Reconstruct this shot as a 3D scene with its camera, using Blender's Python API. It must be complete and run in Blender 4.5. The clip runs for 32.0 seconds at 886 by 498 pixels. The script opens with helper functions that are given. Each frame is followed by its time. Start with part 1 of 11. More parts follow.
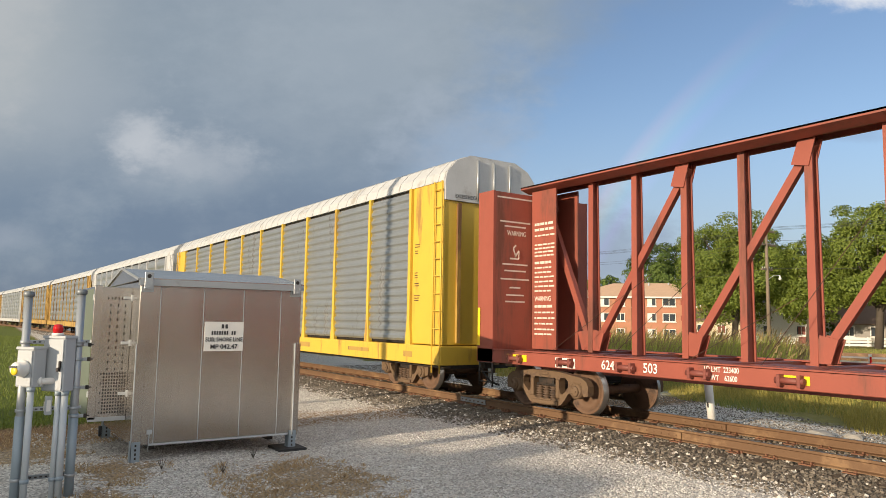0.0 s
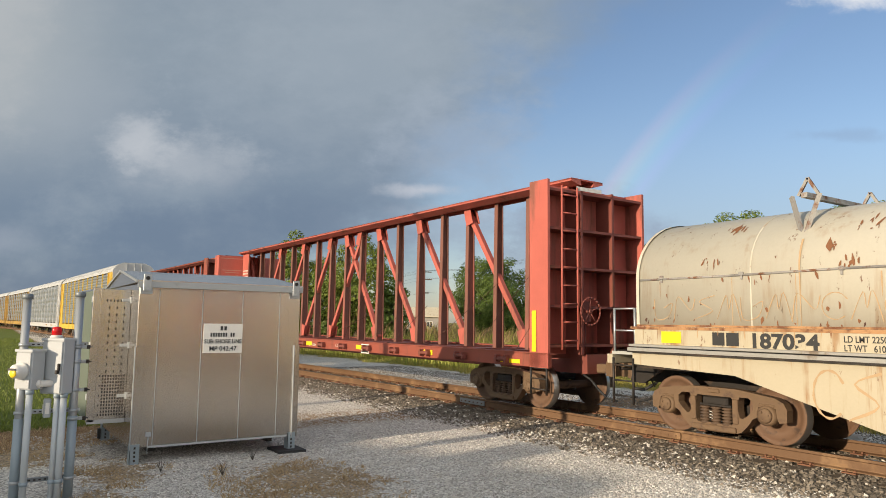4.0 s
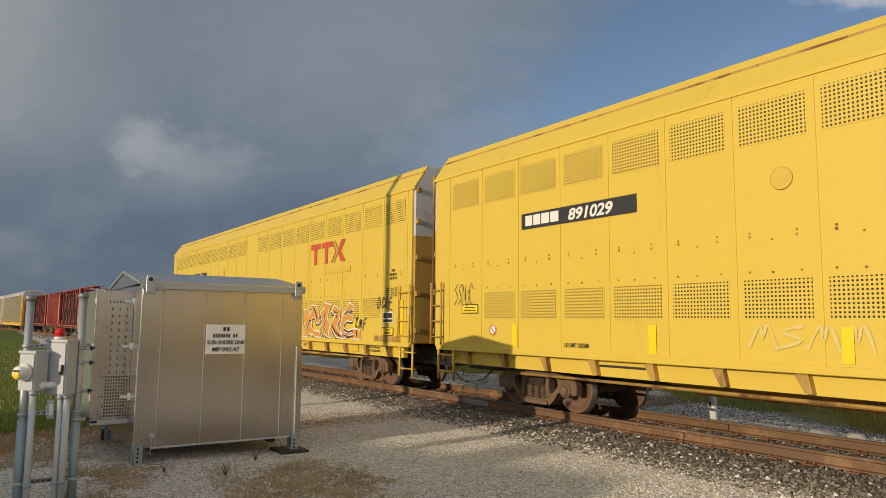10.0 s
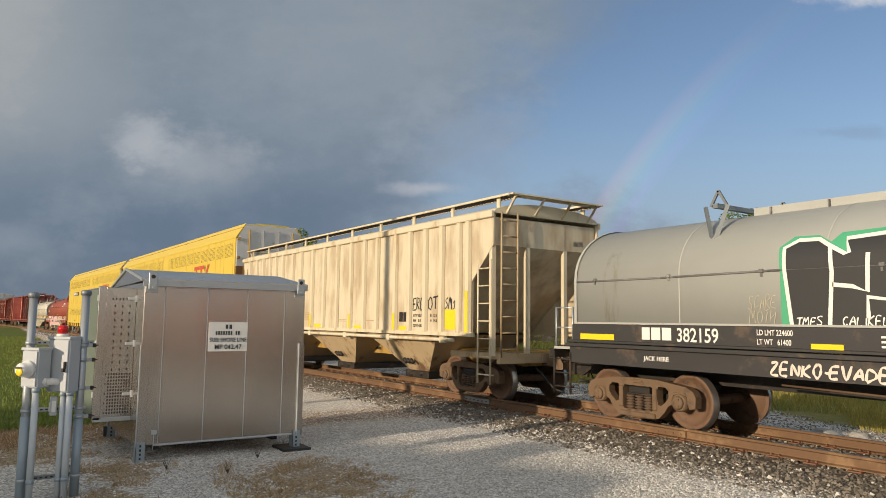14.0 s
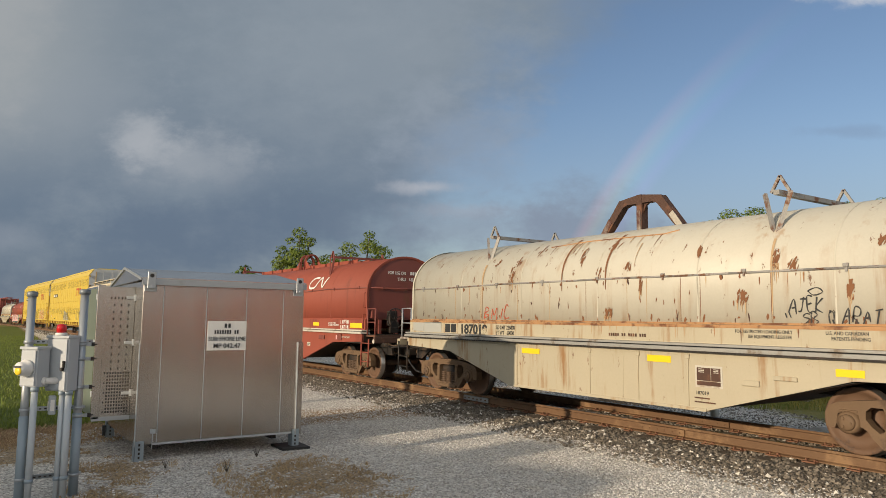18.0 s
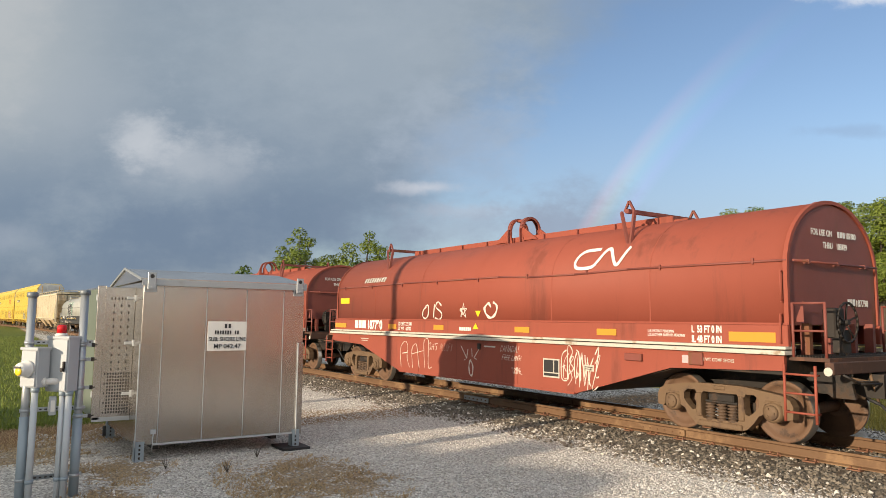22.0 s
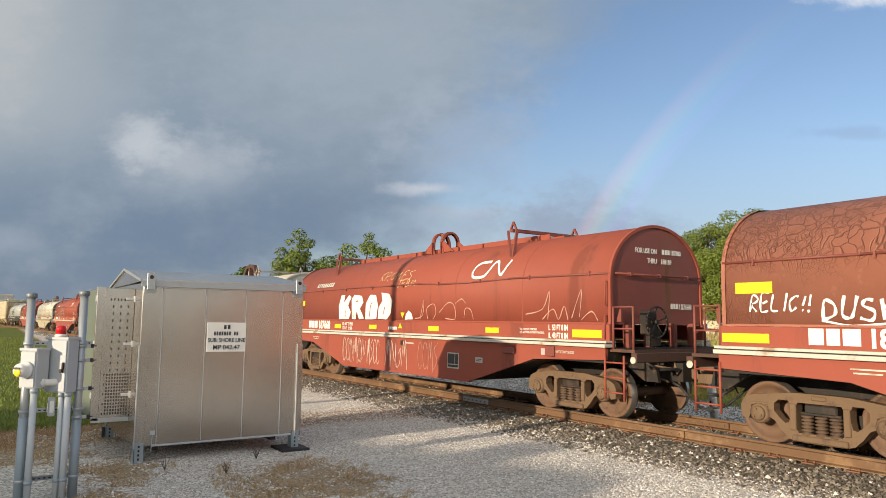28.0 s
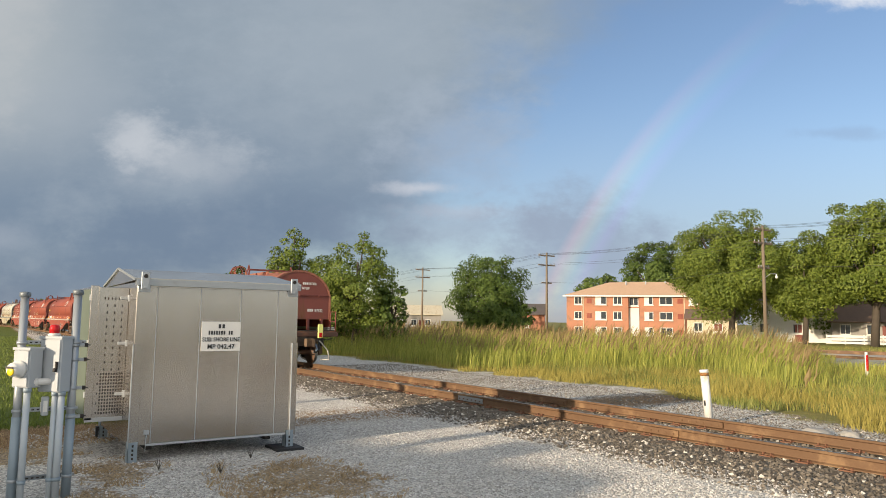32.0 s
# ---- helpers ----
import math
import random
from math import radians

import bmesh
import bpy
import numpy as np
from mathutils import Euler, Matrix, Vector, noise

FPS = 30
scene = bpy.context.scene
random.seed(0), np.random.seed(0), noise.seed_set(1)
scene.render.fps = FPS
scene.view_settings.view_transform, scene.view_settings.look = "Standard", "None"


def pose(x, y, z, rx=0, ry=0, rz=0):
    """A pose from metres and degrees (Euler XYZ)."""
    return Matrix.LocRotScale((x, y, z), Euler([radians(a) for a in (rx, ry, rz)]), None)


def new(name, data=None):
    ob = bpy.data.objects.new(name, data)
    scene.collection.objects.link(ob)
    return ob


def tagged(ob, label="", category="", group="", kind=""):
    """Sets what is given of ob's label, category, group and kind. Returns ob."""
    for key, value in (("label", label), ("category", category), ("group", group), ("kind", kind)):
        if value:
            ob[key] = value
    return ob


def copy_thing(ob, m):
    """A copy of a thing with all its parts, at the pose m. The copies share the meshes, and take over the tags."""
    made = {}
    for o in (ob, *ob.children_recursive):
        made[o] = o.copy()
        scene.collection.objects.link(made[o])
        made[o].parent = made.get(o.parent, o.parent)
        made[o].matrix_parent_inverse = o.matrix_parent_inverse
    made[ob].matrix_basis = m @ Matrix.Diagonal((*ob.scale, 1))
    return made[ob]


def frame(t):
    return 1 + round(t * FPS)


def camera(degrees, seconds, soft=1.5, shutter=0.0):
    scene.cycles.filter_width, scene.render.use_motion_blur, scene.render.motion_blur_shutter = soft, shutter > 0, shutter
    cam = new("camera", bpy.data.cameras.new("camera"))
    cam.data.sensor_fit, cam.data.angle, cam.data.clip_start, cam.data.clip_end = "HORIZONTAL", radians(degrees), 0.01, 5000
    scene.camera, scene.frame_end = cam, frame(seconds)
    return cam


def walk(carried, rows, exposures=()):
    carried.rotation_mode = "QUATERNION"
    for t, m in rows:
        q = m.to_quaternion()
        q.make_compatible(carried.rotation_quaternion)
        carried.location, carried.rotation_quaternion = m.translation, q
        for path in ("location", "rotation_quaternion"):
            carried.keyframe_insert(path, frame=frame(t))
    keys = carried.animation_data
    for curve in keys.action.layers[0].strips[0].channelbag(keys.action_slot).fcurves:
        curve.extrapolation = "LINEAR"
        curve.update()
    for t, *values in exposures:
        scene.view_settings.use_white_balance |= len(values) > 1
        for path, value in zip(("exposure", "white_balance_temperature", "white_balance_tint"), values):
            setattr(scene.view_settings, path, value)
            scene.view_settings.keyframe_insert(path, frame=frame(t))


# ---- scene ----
# ---------------------------------------------------------------- camera
EYE = (0.0, 0.0, 1.693)
# seconds, heading towards +y from -x, tilt up, lean, in degrees
VIEW = [
    (0, 34.25, 5.88, 0.92), (0.5, 34.24, 5.92, 0.93), (1, 34.24, 5.93, 0.89), (1.5, 34.22, 5.98, 0.88),
    (2, 34.24, 5.98, 0.89), (2.5, 34.24, 5.98, 0.89), (3, 34.29, 5.93, 0.84), (3.5, 34.33, 6.00, 0.82),
    (5.5, 34.23, 5.76, 0.45), (6, 33.99, 5.78, 0.55), (6.5, 33.84, 5.90, 0.58), (7, 33.84, 5.99, 0.59),
    (7.5, 33.77, 5.95, 0.64), (8, 33.83, 5.95, 0.64), (8.5, 33.86, 5.91, 0.57), (9, 33.97, 5.97, 0.64),
    (9.5, 34.07, 5.93, 0.57), (10, 34.15, 6.00, 0.59), (10.5, 34.23, 6.08, 0.72), (11, 34.10, 5.98, 0.58),
    (11.5, 34.05, 5.96, 0.63), (12, 34.02, 5.94, 0.69), (12.5, 33.96, 5.91, 0.66), (13, 33.91, 5.87, 0.71),
    (13.5, 33.92, 5.85, 0.67), (14, 33.97, 5.84, 0.74), (14.5, 33.97, 5.82, 0.71), (16.5, 34.05, 5.76, 0.63),
    (17, 34.05, 5.76, 0.64), (17.5, 34.04, 5.78, 0.67), (18, 34.06, 5.75, 0.71), (18.5, 34.04, 5.79, 0.68),
    (19, 34.04, 5.79, 0.67), (19.5, 34.05, 5.76, 0.63), (20, 34.03, 5.79, 0.68), (20.5, 34.04, 5.79, 0.68),
    (21, 34.05, 5.76, 0.63), (21.5, 34.09, 5.73, 0.62), (22, 34.05, 5.76, 0.64), (22.5, 34.09, 5.74, 0.61),
    (23, 34.08, 5.76, 0.63), (23.5, 34.10, 5.76, 0.63), (24, 34.08, 5.81, 0.72), (24.5, 34.06, 5.79, 0.69),
    (25, 34.07, 5.79, 0.67), (25.5, 34.05, 5.79, 0.67), (27.5, 34.09, 5.82, 0.62), (28, 34.09, 5.86, 0.69),
    (28.5, 34.12, 5.82, 0.64), (29, 34.12, 5.86, 0.69), (29.5, 34.16, 5.89, 0.62), (30, 34.19, 5.89, 0.66),
    (30.5, 34.18, 5.89, 0.65), (31, 34.25, 5.88, 0.65), (31.5, 34.29, 5.88, 0.71), (32, 34.49, 5.82, 0.75),
]

cam = camera(64.46, 32.0, soft=0.5)
walk(cam, [(t, Matrix.Translation(EYE) @ pose(0, 0, 0, 90 + tilt, 0, 90 - head) @ pose(0, 0, 0, 0, 0, lean)) for t, head, tilt, lean in VIEW],
     exposures=[(0, 0.24), (3.5, 0.22), (6, -0.02), (7.5, -0.30), (8.2, -0.42), (9, -0.42), (11, -0.40), (13, -0.34), (14, -0.10), (14.5, -0.08), (16.3, 0.20), (17.1, 0.15), (18.0, -0.16), (19, 0.06), (20, 0.30), (23.8, 0.28), (24.9, -0.12), (25.6, -0.20), (27.5, 0.24), (29, 0.32), (32, 0.30)])

# ---------------------------------------------------------------- light
SUN_EL, SUN_AZ = 11.4, -81.5        # the sun stands low behind the camera, square to the track
sun = new("sun", bpy.data.lights.new("sun", "SUN"))
sun.data.energy, sun.data.angle, sun.data.color = 4.6, radians(0.6), (1.0, 0.82, 0.60)
sv = Vector((math.cos(radians(SUN_EL)) * math.cos(radians(SUN_AZ)), math.cos(radians(SUN_EL)) * math.sin(radians(SUN_AZ)), math.sin(radians(SUN_EL))))
sun.matrix_world = Matrix.Translation(sv * 50) @ sv.to_track_quat("Z", "Y").to_matrix().to_4x4()


class Nodes:
    """Short hand for building node trees."""

    def __init__(self, tree):
        self.t = tree
        tree.nodes.clear()

    def n(self, kind, ins=None):
        nd = self.t.nodes.new(kind)
        for k, v in (ins or {}).items():
            self.put(nd.inputs[k], v)
        return nd

    def put(self, sock, v):
        if hasattr(v, "outputs"):
            v = v.outputs[0]
        if hasattr(v, "is_output"):
            self.t.links.new(v, sock)
        elif isinstance(v, (tuple, list)) and len(v) == 3 and sock.type == "RGBA":
            sock.default_value = (*v, 1)
        else:
            sock.default_value = v

    def math(self, op, a, b=0.0, c=0.0, clamp=False):
        nd = self.t.nodes.new("ShaderNodeMath")
        nd.operation, nd.use_clamp = op, clamp
        self.put(nd.inputs[0], a), self.put(nd.inputs[1], b), self.put(nd.inputs[2], c)
        return nd.outputs[0]

    def vec(self, op, a, b=(0, 0, 0)):
        nd = self.t.nodes.new("ShaderNodeVectorMath")
        nd.operation = op
        self.put(nd.inputs[0], a), self.put(nd.inputs[1], b)
        return nd.outputs["Value"] if op in ("DOT_PRODUCT", "LENGTH", "DISTANCE") else nd.outputs[0]

    def mix(self, fac, a, b, mode="MIX"):
        nd = self.t.nodes.new("ShaderNodeMix")
        nd.data_type, nd.blend_type, nd.clamp_factor = "RGBA", mode, True
        self.put(nd.inputs[0], fac), self.put(nd.inputs[6], a), self.put(nd.inputs[7], b)
        return nd.outputs[2]

    def step(self, v, a, b, smooth=True):
        nd = self.n("ShaderNodeMapRange", {0: v, 1: a, 2: b, 3: 0.0, 4: 1.0})
        nd.interpolation_type = "SMOOTHSTEP" if smooth else "LINEAR"
        return nd.outputs[0]

    def noise(self, vec, scale, detail=4.0, rough=0.55):
        return self.n("ShaderNodeTexNoise", {"Vector": vec, "Scale": scale, "Detail": detail, "Roughness": rough}).outputs[0]


world = bpy.data.worlds.new("sky")
scene.world = world
world.use_nodes = True
W = Nodes(world.node_tree)
way = W.n("ShaderNodeTexCoord").outputs["Generated"]
nish = W.n("ShaderNodeTexSky")
nish.sky_type, nish.sun_disc, nish.sun_elevation, nish.sun_rotation = "NISHITA", False, radians(SUN_EL), radians(90 - SUN_AZ)
nish.air_density, nish.dust_density, nish.ozone_density = 1.0, 0.6, 2.0
blue = W.mix(1.0, nish.outputs[0], (1.10, 1.03, 1.08), "MULTIPLY")
# directions across the open sky: u to the right along the horizon, v upward
h0 = radians(180 - 34.04)
fwd, rgt = (math.cos(h0), math.sin(h0), 0), (math.sin(h0), -math.cos(h0), 0)
front = W.math("MAXIMUM", W.vec("DOT_PRODUCT", way, fwd), 0.05)
uu = W.math("DIVIDE", W.vec("DOT_PRODUCT", way, rgt), front)
vv = W.math("DIVIDE", W.n("ShaderNodeSeparateXYZ", {0: way}).outputs[2], front)
uv = W.n("ShaderNodeCombineXYZ", {0: uu, 1: W.math("MULTIPLY", vv, 1.5), 2: 0.0})
big, mid, fine = W.noise(uv, 2.3, 5, 0.55), W.noise(uv, 6.0, 7, 0.62), W.noise(uv, 17.0, 6, 0.65)
warp = W.math("ADD", W.math("MULTIPLY", W.math("SUBTRACT", big, 0.5), 0.5), W.math("MULTIPLY", W.math("SUBTRACT", mid, 0.5), 0.25))
edge = W.math("ADD", W.math("SUBTRACT", uu, W.math("MULTIPLY", vv, 0.80)), warp)
cover = W.math("SUBTRACT", 1.0, W.step(edge, -0.30, -0.04))


def spot(u, v, ru, rv, soft=0.9):
    """A cloud's mask round one direction, torn by the noise."""
    a = W.math("DIVIDE", W.math("SUBTRACT", uu, u), ru)
    b = W.math("DIVIDE", W.math("SUBTRACT", vv, v), rv)
    d = W.math("SQRT", W.math("ADD", W.math("MULTIPLY", a, a), W.math("MULTIPLY", b, b)))
    d = W.math("ADD", d, W.math("MULTIPLY", W.math("SUBTRACT", mid, 0.5), 1.9))
    d = W.math("ADD", d, W.math("MULTIPLY", W.math("SUBTRACT", fine, 0.5), 1.1))
    return W.math("SUBTRACT", 1.0, W.step(d, 1.0 - soft, 1.0))


K = 8.0    # cloud colours, before the sky's strength
grey = W.mix(W.step(vv, 0.03, 0.42), tuple(K * c for c in (0.135, 0.185, 0.265)), tuple(K * c for c in (0.235, 0.285, 0.335)))
grey = W.mix(W.math("MULTIPLY", W.step(mid, 0.40, 0.72), 0.34), grey, tuple(K * c for c in (0.36, 0.40, 0.44)))
grey = W.mix(W.math("MULTIPLY", W.step(W.math("MULTIPLY", uu, -1.0), 0.40, 0.68), W.step(vv, 0.15, 0.36)), grey, tuple(K * c for c in (0.37, 0.40, 0.415)))
sky = W.mix(W.math("MULTIPLY", cover, 0.92), blue, grey)
clouds = [(-0.435, 0.25, 0.085, 0.06, 0.62, (0.56, 0.575, 0.6)), (-0.37, 0.22, 0.15, 0.07, 0.55, (0.42, 0.45, 0.49)), (-0.52, 0.3, 0.14, 0.1, 0.3, (0.33, 0.37, 0.42)), (-0.025, 0.19, 0.075, 0.014, 0.7, (0.54, 0.55, 0.59)), (0.03, 0.155, 0.12, 0.018, 0.5, (0.44, 0.46, 0.52)), (-0.68, 0.44, 0.13, 0.22, 0.4, (0.44, 0.45, 0.46)), (0.02, 0.26, 0.15, 0.11, 0.32, (0.36, 0.42, 0.52))]
clouds += [(0.05, 0.13, 0.24, 0.05, 0.55, (0.3, 0.345, 0.42)), (0.6, 0.5, 0.12, 0.045, 0.95, (0.66, 0.68, 0.72)), (0.58, 0.28, 0.09, 0.014, 0.3, (0.22, 0.28, 0.4)), (0.21, 0.1, 0.2, 0.12, 0.75, (0.235, 0.28, 0.365)), (-0.12, 0.4, 0.36, 0.22, 0.32, (0.37, 0.42, 0.475)), (-0.63, 0.11, 0.09, 0.035, 0.5, (0.3, 0.34, 0.4)), (-0.3, 0.13, 0.3, 0.09, 0.45, (0.13, 0.18, 0.26))]
for u, v, ru, rv, k, col in clouds:
    sky = W.mix(W.math("MULTIPLY", spot(u, v, ru, rv), k), sky, tuple(K * c for c in col))
# unseen sky behind the camera: broken cloud round the sun, brightened as shade fill
behind = W.math("MULTIPLY", W.step(W.vec("DOT_PRODUCT", way, fwd), 0.0, -0.6), W.step(W.noise(way, 2.6, 5, 0.6), 0.36, 0.60))
sky = W.mix(W.math("MULTIPLY", behind, 0.75), sky, tuple(K * c for c in (1.35, 1.30, 1.24)))
# haze low over the horizon
sky = W.mix(W.math("MULTIPLY", W.math("SUBTRACT", 1.0, W.step(vv, 0.02, 0.34)), W.math("MULTIPLY", W.step(uu, -0.2, 0.3), 0.74)), sky, tuple(K * c for c in (0.285, 0.345, 0.455)))
# rainbow: a ring of 42 degrees round the point opposite the sun
bow_at = Vector((math.cos(radians(97.4)) * math.cos(radians(14)), math.sin(radians(97.4)) * math.cos(radians(14)), -math.sin(radians(14))))
ring = W.math("ARCCOSINE", W.vec("DOT_PRODUCT", way, tuple(bow_at)))
ring = W.math("DIVIDE", W.math("SUBTRACT", ring, radians(39.7)), radians(3.6))
bow = W.n("ShaderNodeValToRGB", {0: ring})
for i, (at, col) in enumerate(((0.0, (0, 0, 0)), (0.22, (0.10, 0.05, 0.22)), (0.45, (0.06, 0.18, 0.16)), (0.62, (0.25, 0.22, 0.06)), (0.80, (0.34, 0.10, 0.05)), (1.0, (0, 0, 0)))):
    e = bow.color_ramp.elements[i] if i < 2 else bow.color_ramp.elements.new(at)
    e.position, e.color = at, (*col, 1)
fade = W.math("MULTIPLY", W.math("SUBTRACT", 1.0, W.step(vv, 0.10, 0.55)), W.step(vv, 0.0, 0.05))
sky = W.mix(W.math("MULTIPLY", fade, 0.31), sky, W.mix(1.0, (0, 0, 0), W.mix(1.0, bow.outputs[0], (K, K, K), "MULTIPLY"), "ADD"), "ADD")
W.n("ShaderNodeOutputWorld", {0: W.n("ShaderNodeBackground", {0: sky, 1: 0.125})})

# ---------------------------------------------------------------- materials
def surface(name, base, rough=0.6, metal=0.0, vary=0.25, scale=2.0, grain=30.0, bump=0.0, dirt=None, dirt_amount=0.0, dirt_scale=1.5, streak=False, spec=0.5):
    """A worn surface: base colour that varies at two scales, dirt or rust in torn patches, fine relief."""
    m = bpy.data.materials.new(name)
    m.use_nodes = True
    N = Nodes(m.node_tree)
    co = N.n("ShaderNodeTexCoord").outputs["Object"]
    rnd = N.n("ShaderNodeObjectInfo").outputs["Random"]
    co = N.vec("ADD", co, N.n("ShaderNodeCombineXYZ", {0: N.math("MULTIPLY", rnd, 37.0), 1: 0.0, 2: N.math("MULTIPLY", rnd, 11.0)}))
    a, b = N.noise(co, scale, 5, 0.6), N.noise(co, grain, 4, 0.6)
    lo, hi = tuple(c * (1 - vary) for c in base), tuple(min(1, c * (1 + vary)) for c in base)
    col = N.mix(N.math("ADD", N.math("MULTIPLY", a, 0.65), N.math("MULTIPLY", b, 0.35)), lo, hi)
    r = N.math("ADD", rough - 0.08, N.math("MULTIPLY", b, 0.16))
    if dirt:
        st = N.vec("MULTIPLY", co, (1, 1, 0.16)) if streak else co
        d = N.noise(st, dirt_scale, 7, 0.68)
        mask = N.step(d, 0.64 - 0.30 * dirt_amount, 0.74 - 0.22 * dirt_amount)
        col = N.mix(mask, col, dirt)
        r = N.math("MAXIMUM", r, N.math("MULTIPLY", mask, 0.85))
    p = N.n("ShaderNodeBsdfPrincipled", {"Base Color": col, "Roughness": r, "Metallic": metal, "Specular IOR Level": spec})
    if bump:
        N.put(p.inputs["Normal"], N.n("ShaderNodeBump", {"Height": N.math("ADD", N.math("MULTIPLY", a, 0.5), b), "Strength": 0.6, "Distance": bump}))
    N.n("ShaderNodeOutputMaterial", {0: p})
    return m


RUST, DUST = (0.16, 0.065, 0.03), (0.30, 0.24, 0.17)
M = {}
M["oxide"] = surface("oxide_red_paint", (0.285, 0.070, 0.043), 0.66, dirt=(0.215, 0.058, 0.038), dirt_amount=0.32, dirt_scale=1.2, streak=True, vary=0.14, spec=0.35)
# dark oxide: real brown parts, plus shade put into hood ends and pipes
M["oxide_dark"] = surface("brown_and_shaded_oxide_paint", (0.20, 0.055, 0.04), 0.6, dirt=RUST, dirt_amount=0.3, streak=True)
M["oxide_mid"] = surface("weathered_brown_red_paint", (0.29, 0.072, 0.045), 0.6, dirt=(0.17, 0.06, 0.04), dirt_amount=0.4, streak=True)
M["bright_red"] = surface("salmon_red_paint", (0.46, 0.115, 0.085), 0.6, dirt=(0.24, 0.085, 0.06), dirt_amount=0.42, streak=True)
# darker brown for the salmon car's posts, with redder streaks
M["post_brown"] = surface("dark_brown_post_paint", (0.20, 0.085, 0.062), 0.7, dirt=(0.34, 0.11, 0.08), dirt_amount=0.35, dirt_scale=2.5, streak=True, vary=0.25)


def rusty_cream(name, base, stain, chips, streaks):
    """Old cream paint: rust chips, wider eaten patches and brown runs that hang down."""
    m = bpy.data.materials.new(name)
    m.use_nodes = True
    N = Nodes(m.node_tree)
    co = N.n("ShaderNodeTexCoord").outputs["Object"]
    rnd = N.n("ShaderNodeObjectInfo").outputs["Random"]
    co = N.vec("ADD", co, N.n("ShaderNodeCombineXYZ", {0: N.math("MULTIPLY", rnd, 37.0), 1: 0.0, 2: 0.0}))
    wide, grain = N.noise(co, 0.9, 5, 0.6), N.noise(co, 26.0, 4, 0.6)
    col = N.mix(N.math("ADD", N.math("MULTIPLY", wide, 0.6), N.math("MULTIPLY", grain, 0.4)), tuple(c * 0.84 for c in base), tuple(c * 1.12 for c in base))
    hang = N.vec("MULTIPLY", co, (1, 1, 0.10))
    run = N.math("MULTIPLY", N.step(N.noise(hang, 5.0, 6, 0.65), 0.50, 0.68), N.step(N.noise(co, 1.1, 4), 0.36, 0.62))
    col = N.mix(N.math("MULTIPLY", run, streaks), col, stain)
    chip = N.step(N.noise(N.vec("MULTIPLY", co, (1, 0.6, 0.38)), 6.5, 8, 0.72), 0.645 - 0.03 * chips, 0.685 - 0.03 * chips)
    patch = N.math("MULTIPLY", N.step(N.noise(N.vec("MULTIPLY", co, (1, 0.8, 0.6)), 1.9, 9, 0.74), 0.645, 0.672), chips)
    rust = N.mix(grain, (0.085, 0.036, 0.022), (0.26, 0.115, 0.05))
    mask = N.math("MAXIMUM", N.math("MULTIPLY", chip, min(1.0, chips)), patch, clamp=True)
    col = N.mix(mask, col, rust)
    p = N.n("ShaderNodeBsdfPrincipled", {"Base Color": col, "Roughness": N.math("ADD", 0.5, N.math("MULTIPLY", mask, 0.35))})
    N.put(p.inputs["Normal"], N.n("ShaderNodeBump", {"Height": N.math("SUBTRACT", N.math("MULTIPLY", grain, 0.2), mask), "Strength": 0.4, "Distance": 0.006}))
    N.n("ShaderNodeOutputMaterial", {0: p})
    return m


M["cream"] = rusty_cream("rusty_cream_paint", (0.545, 0.515, 0.425), (0.36, 0.22, 0.11), 0.9, 0.6)
M["cream_low"] = rusty_cream("dusty_cream_paint", (0.45, 0.40, 0.29), (0.29, 0.155, 0.06), 0.7, 1.0)
M["sill_grey"] = surface("scuffed_grey_sill_steel", (0.33, 0.325, 0.30), 0.55, 0.2, dirt=(0.20, 0.16, 0.12), dirt_amount=0.35, dirt_scale=2)
M["rust_edge"] = surface("rust_eaten_cream_edge", (0.40, 0.22, 0.10), 0.8, dirt=(0.15, 0.062, 0.03), dirt_amount=0.6, dirt_scale=3.0, vary=0.35, grain=50)
M["loop_steel"] = surface("dark_weathered_lifting_steel", (0.16, 0.155, 0.15), 0.6, 0.2, dirt=(0.30, 0.29, 0.27), dirt_amount=0.4, dirt_scale=4)
M["rust_dark"] = surface("dark_brown_rust", (0.075, 0.038, 0.026), 0.8, dirt=(0.17, 0.075, 0.04), dirt_amount=0.4, vary=0.3, grain=40)
M["rust_grey"] = surface("rusty_grey_steel", (0.30, 0.29, 0.27), 0.6, 0.2, dirt=(0.18, 0.085, 0.045), dirt_amount=0.5, dirt_scale=5)
M["steel_dull"] = surface("dull_dark_steel", (0.20, 0.22, 0.23), 0.5, 0.4, vary=0.2)
M["cover_grey"] = surface("pale_grey_paint", (0.385, 0.39, 0.36), 0.5, dirt=(0.27, 0.25, 0.18), dirt_amount=0.15, streak=True, vary=0.1)
M["black"] = surface("black_paint", (0.035, 0.033, 0.032), 0.55, dirt=(0.10, 0.07, 0.05), dirt_amount=0.3)
# greasy steel, darkened further to hold the shade under cars and in openings
M["grime_shade"] = surface("greasy_steel_and_shade_black", (0.018, 0.014, 0.011), 0.6, dirt=(0.060, 0.037, 0.023), dirt_amount=0.4, dirt_scale=3)
M["truck"] = surface("rusty_cast_steel", (0.150, 0.094, 0.052), 0.75, dirt=(0.10, 0.062, 0.040), dirt_amount=0.40, dirt_scale=4, vary=0.3, bump=0.004)
M["spring"] = surface("dusty_brown_spring_steel", (0.10, 0.062, 0.038), 0.75, dirt=(0.05, 0.033, 0.024), dirt_amount=0.4, dirt_scale=6, vary=0.3)
M["wheel"] = surface("brown_wheel_steel", (0.15, 0.085, 0.050), 0.7, dirt=(0.08, 0.05, 0.035), dirt_amount=0.4, dirt_scale=5, bump=0.003)
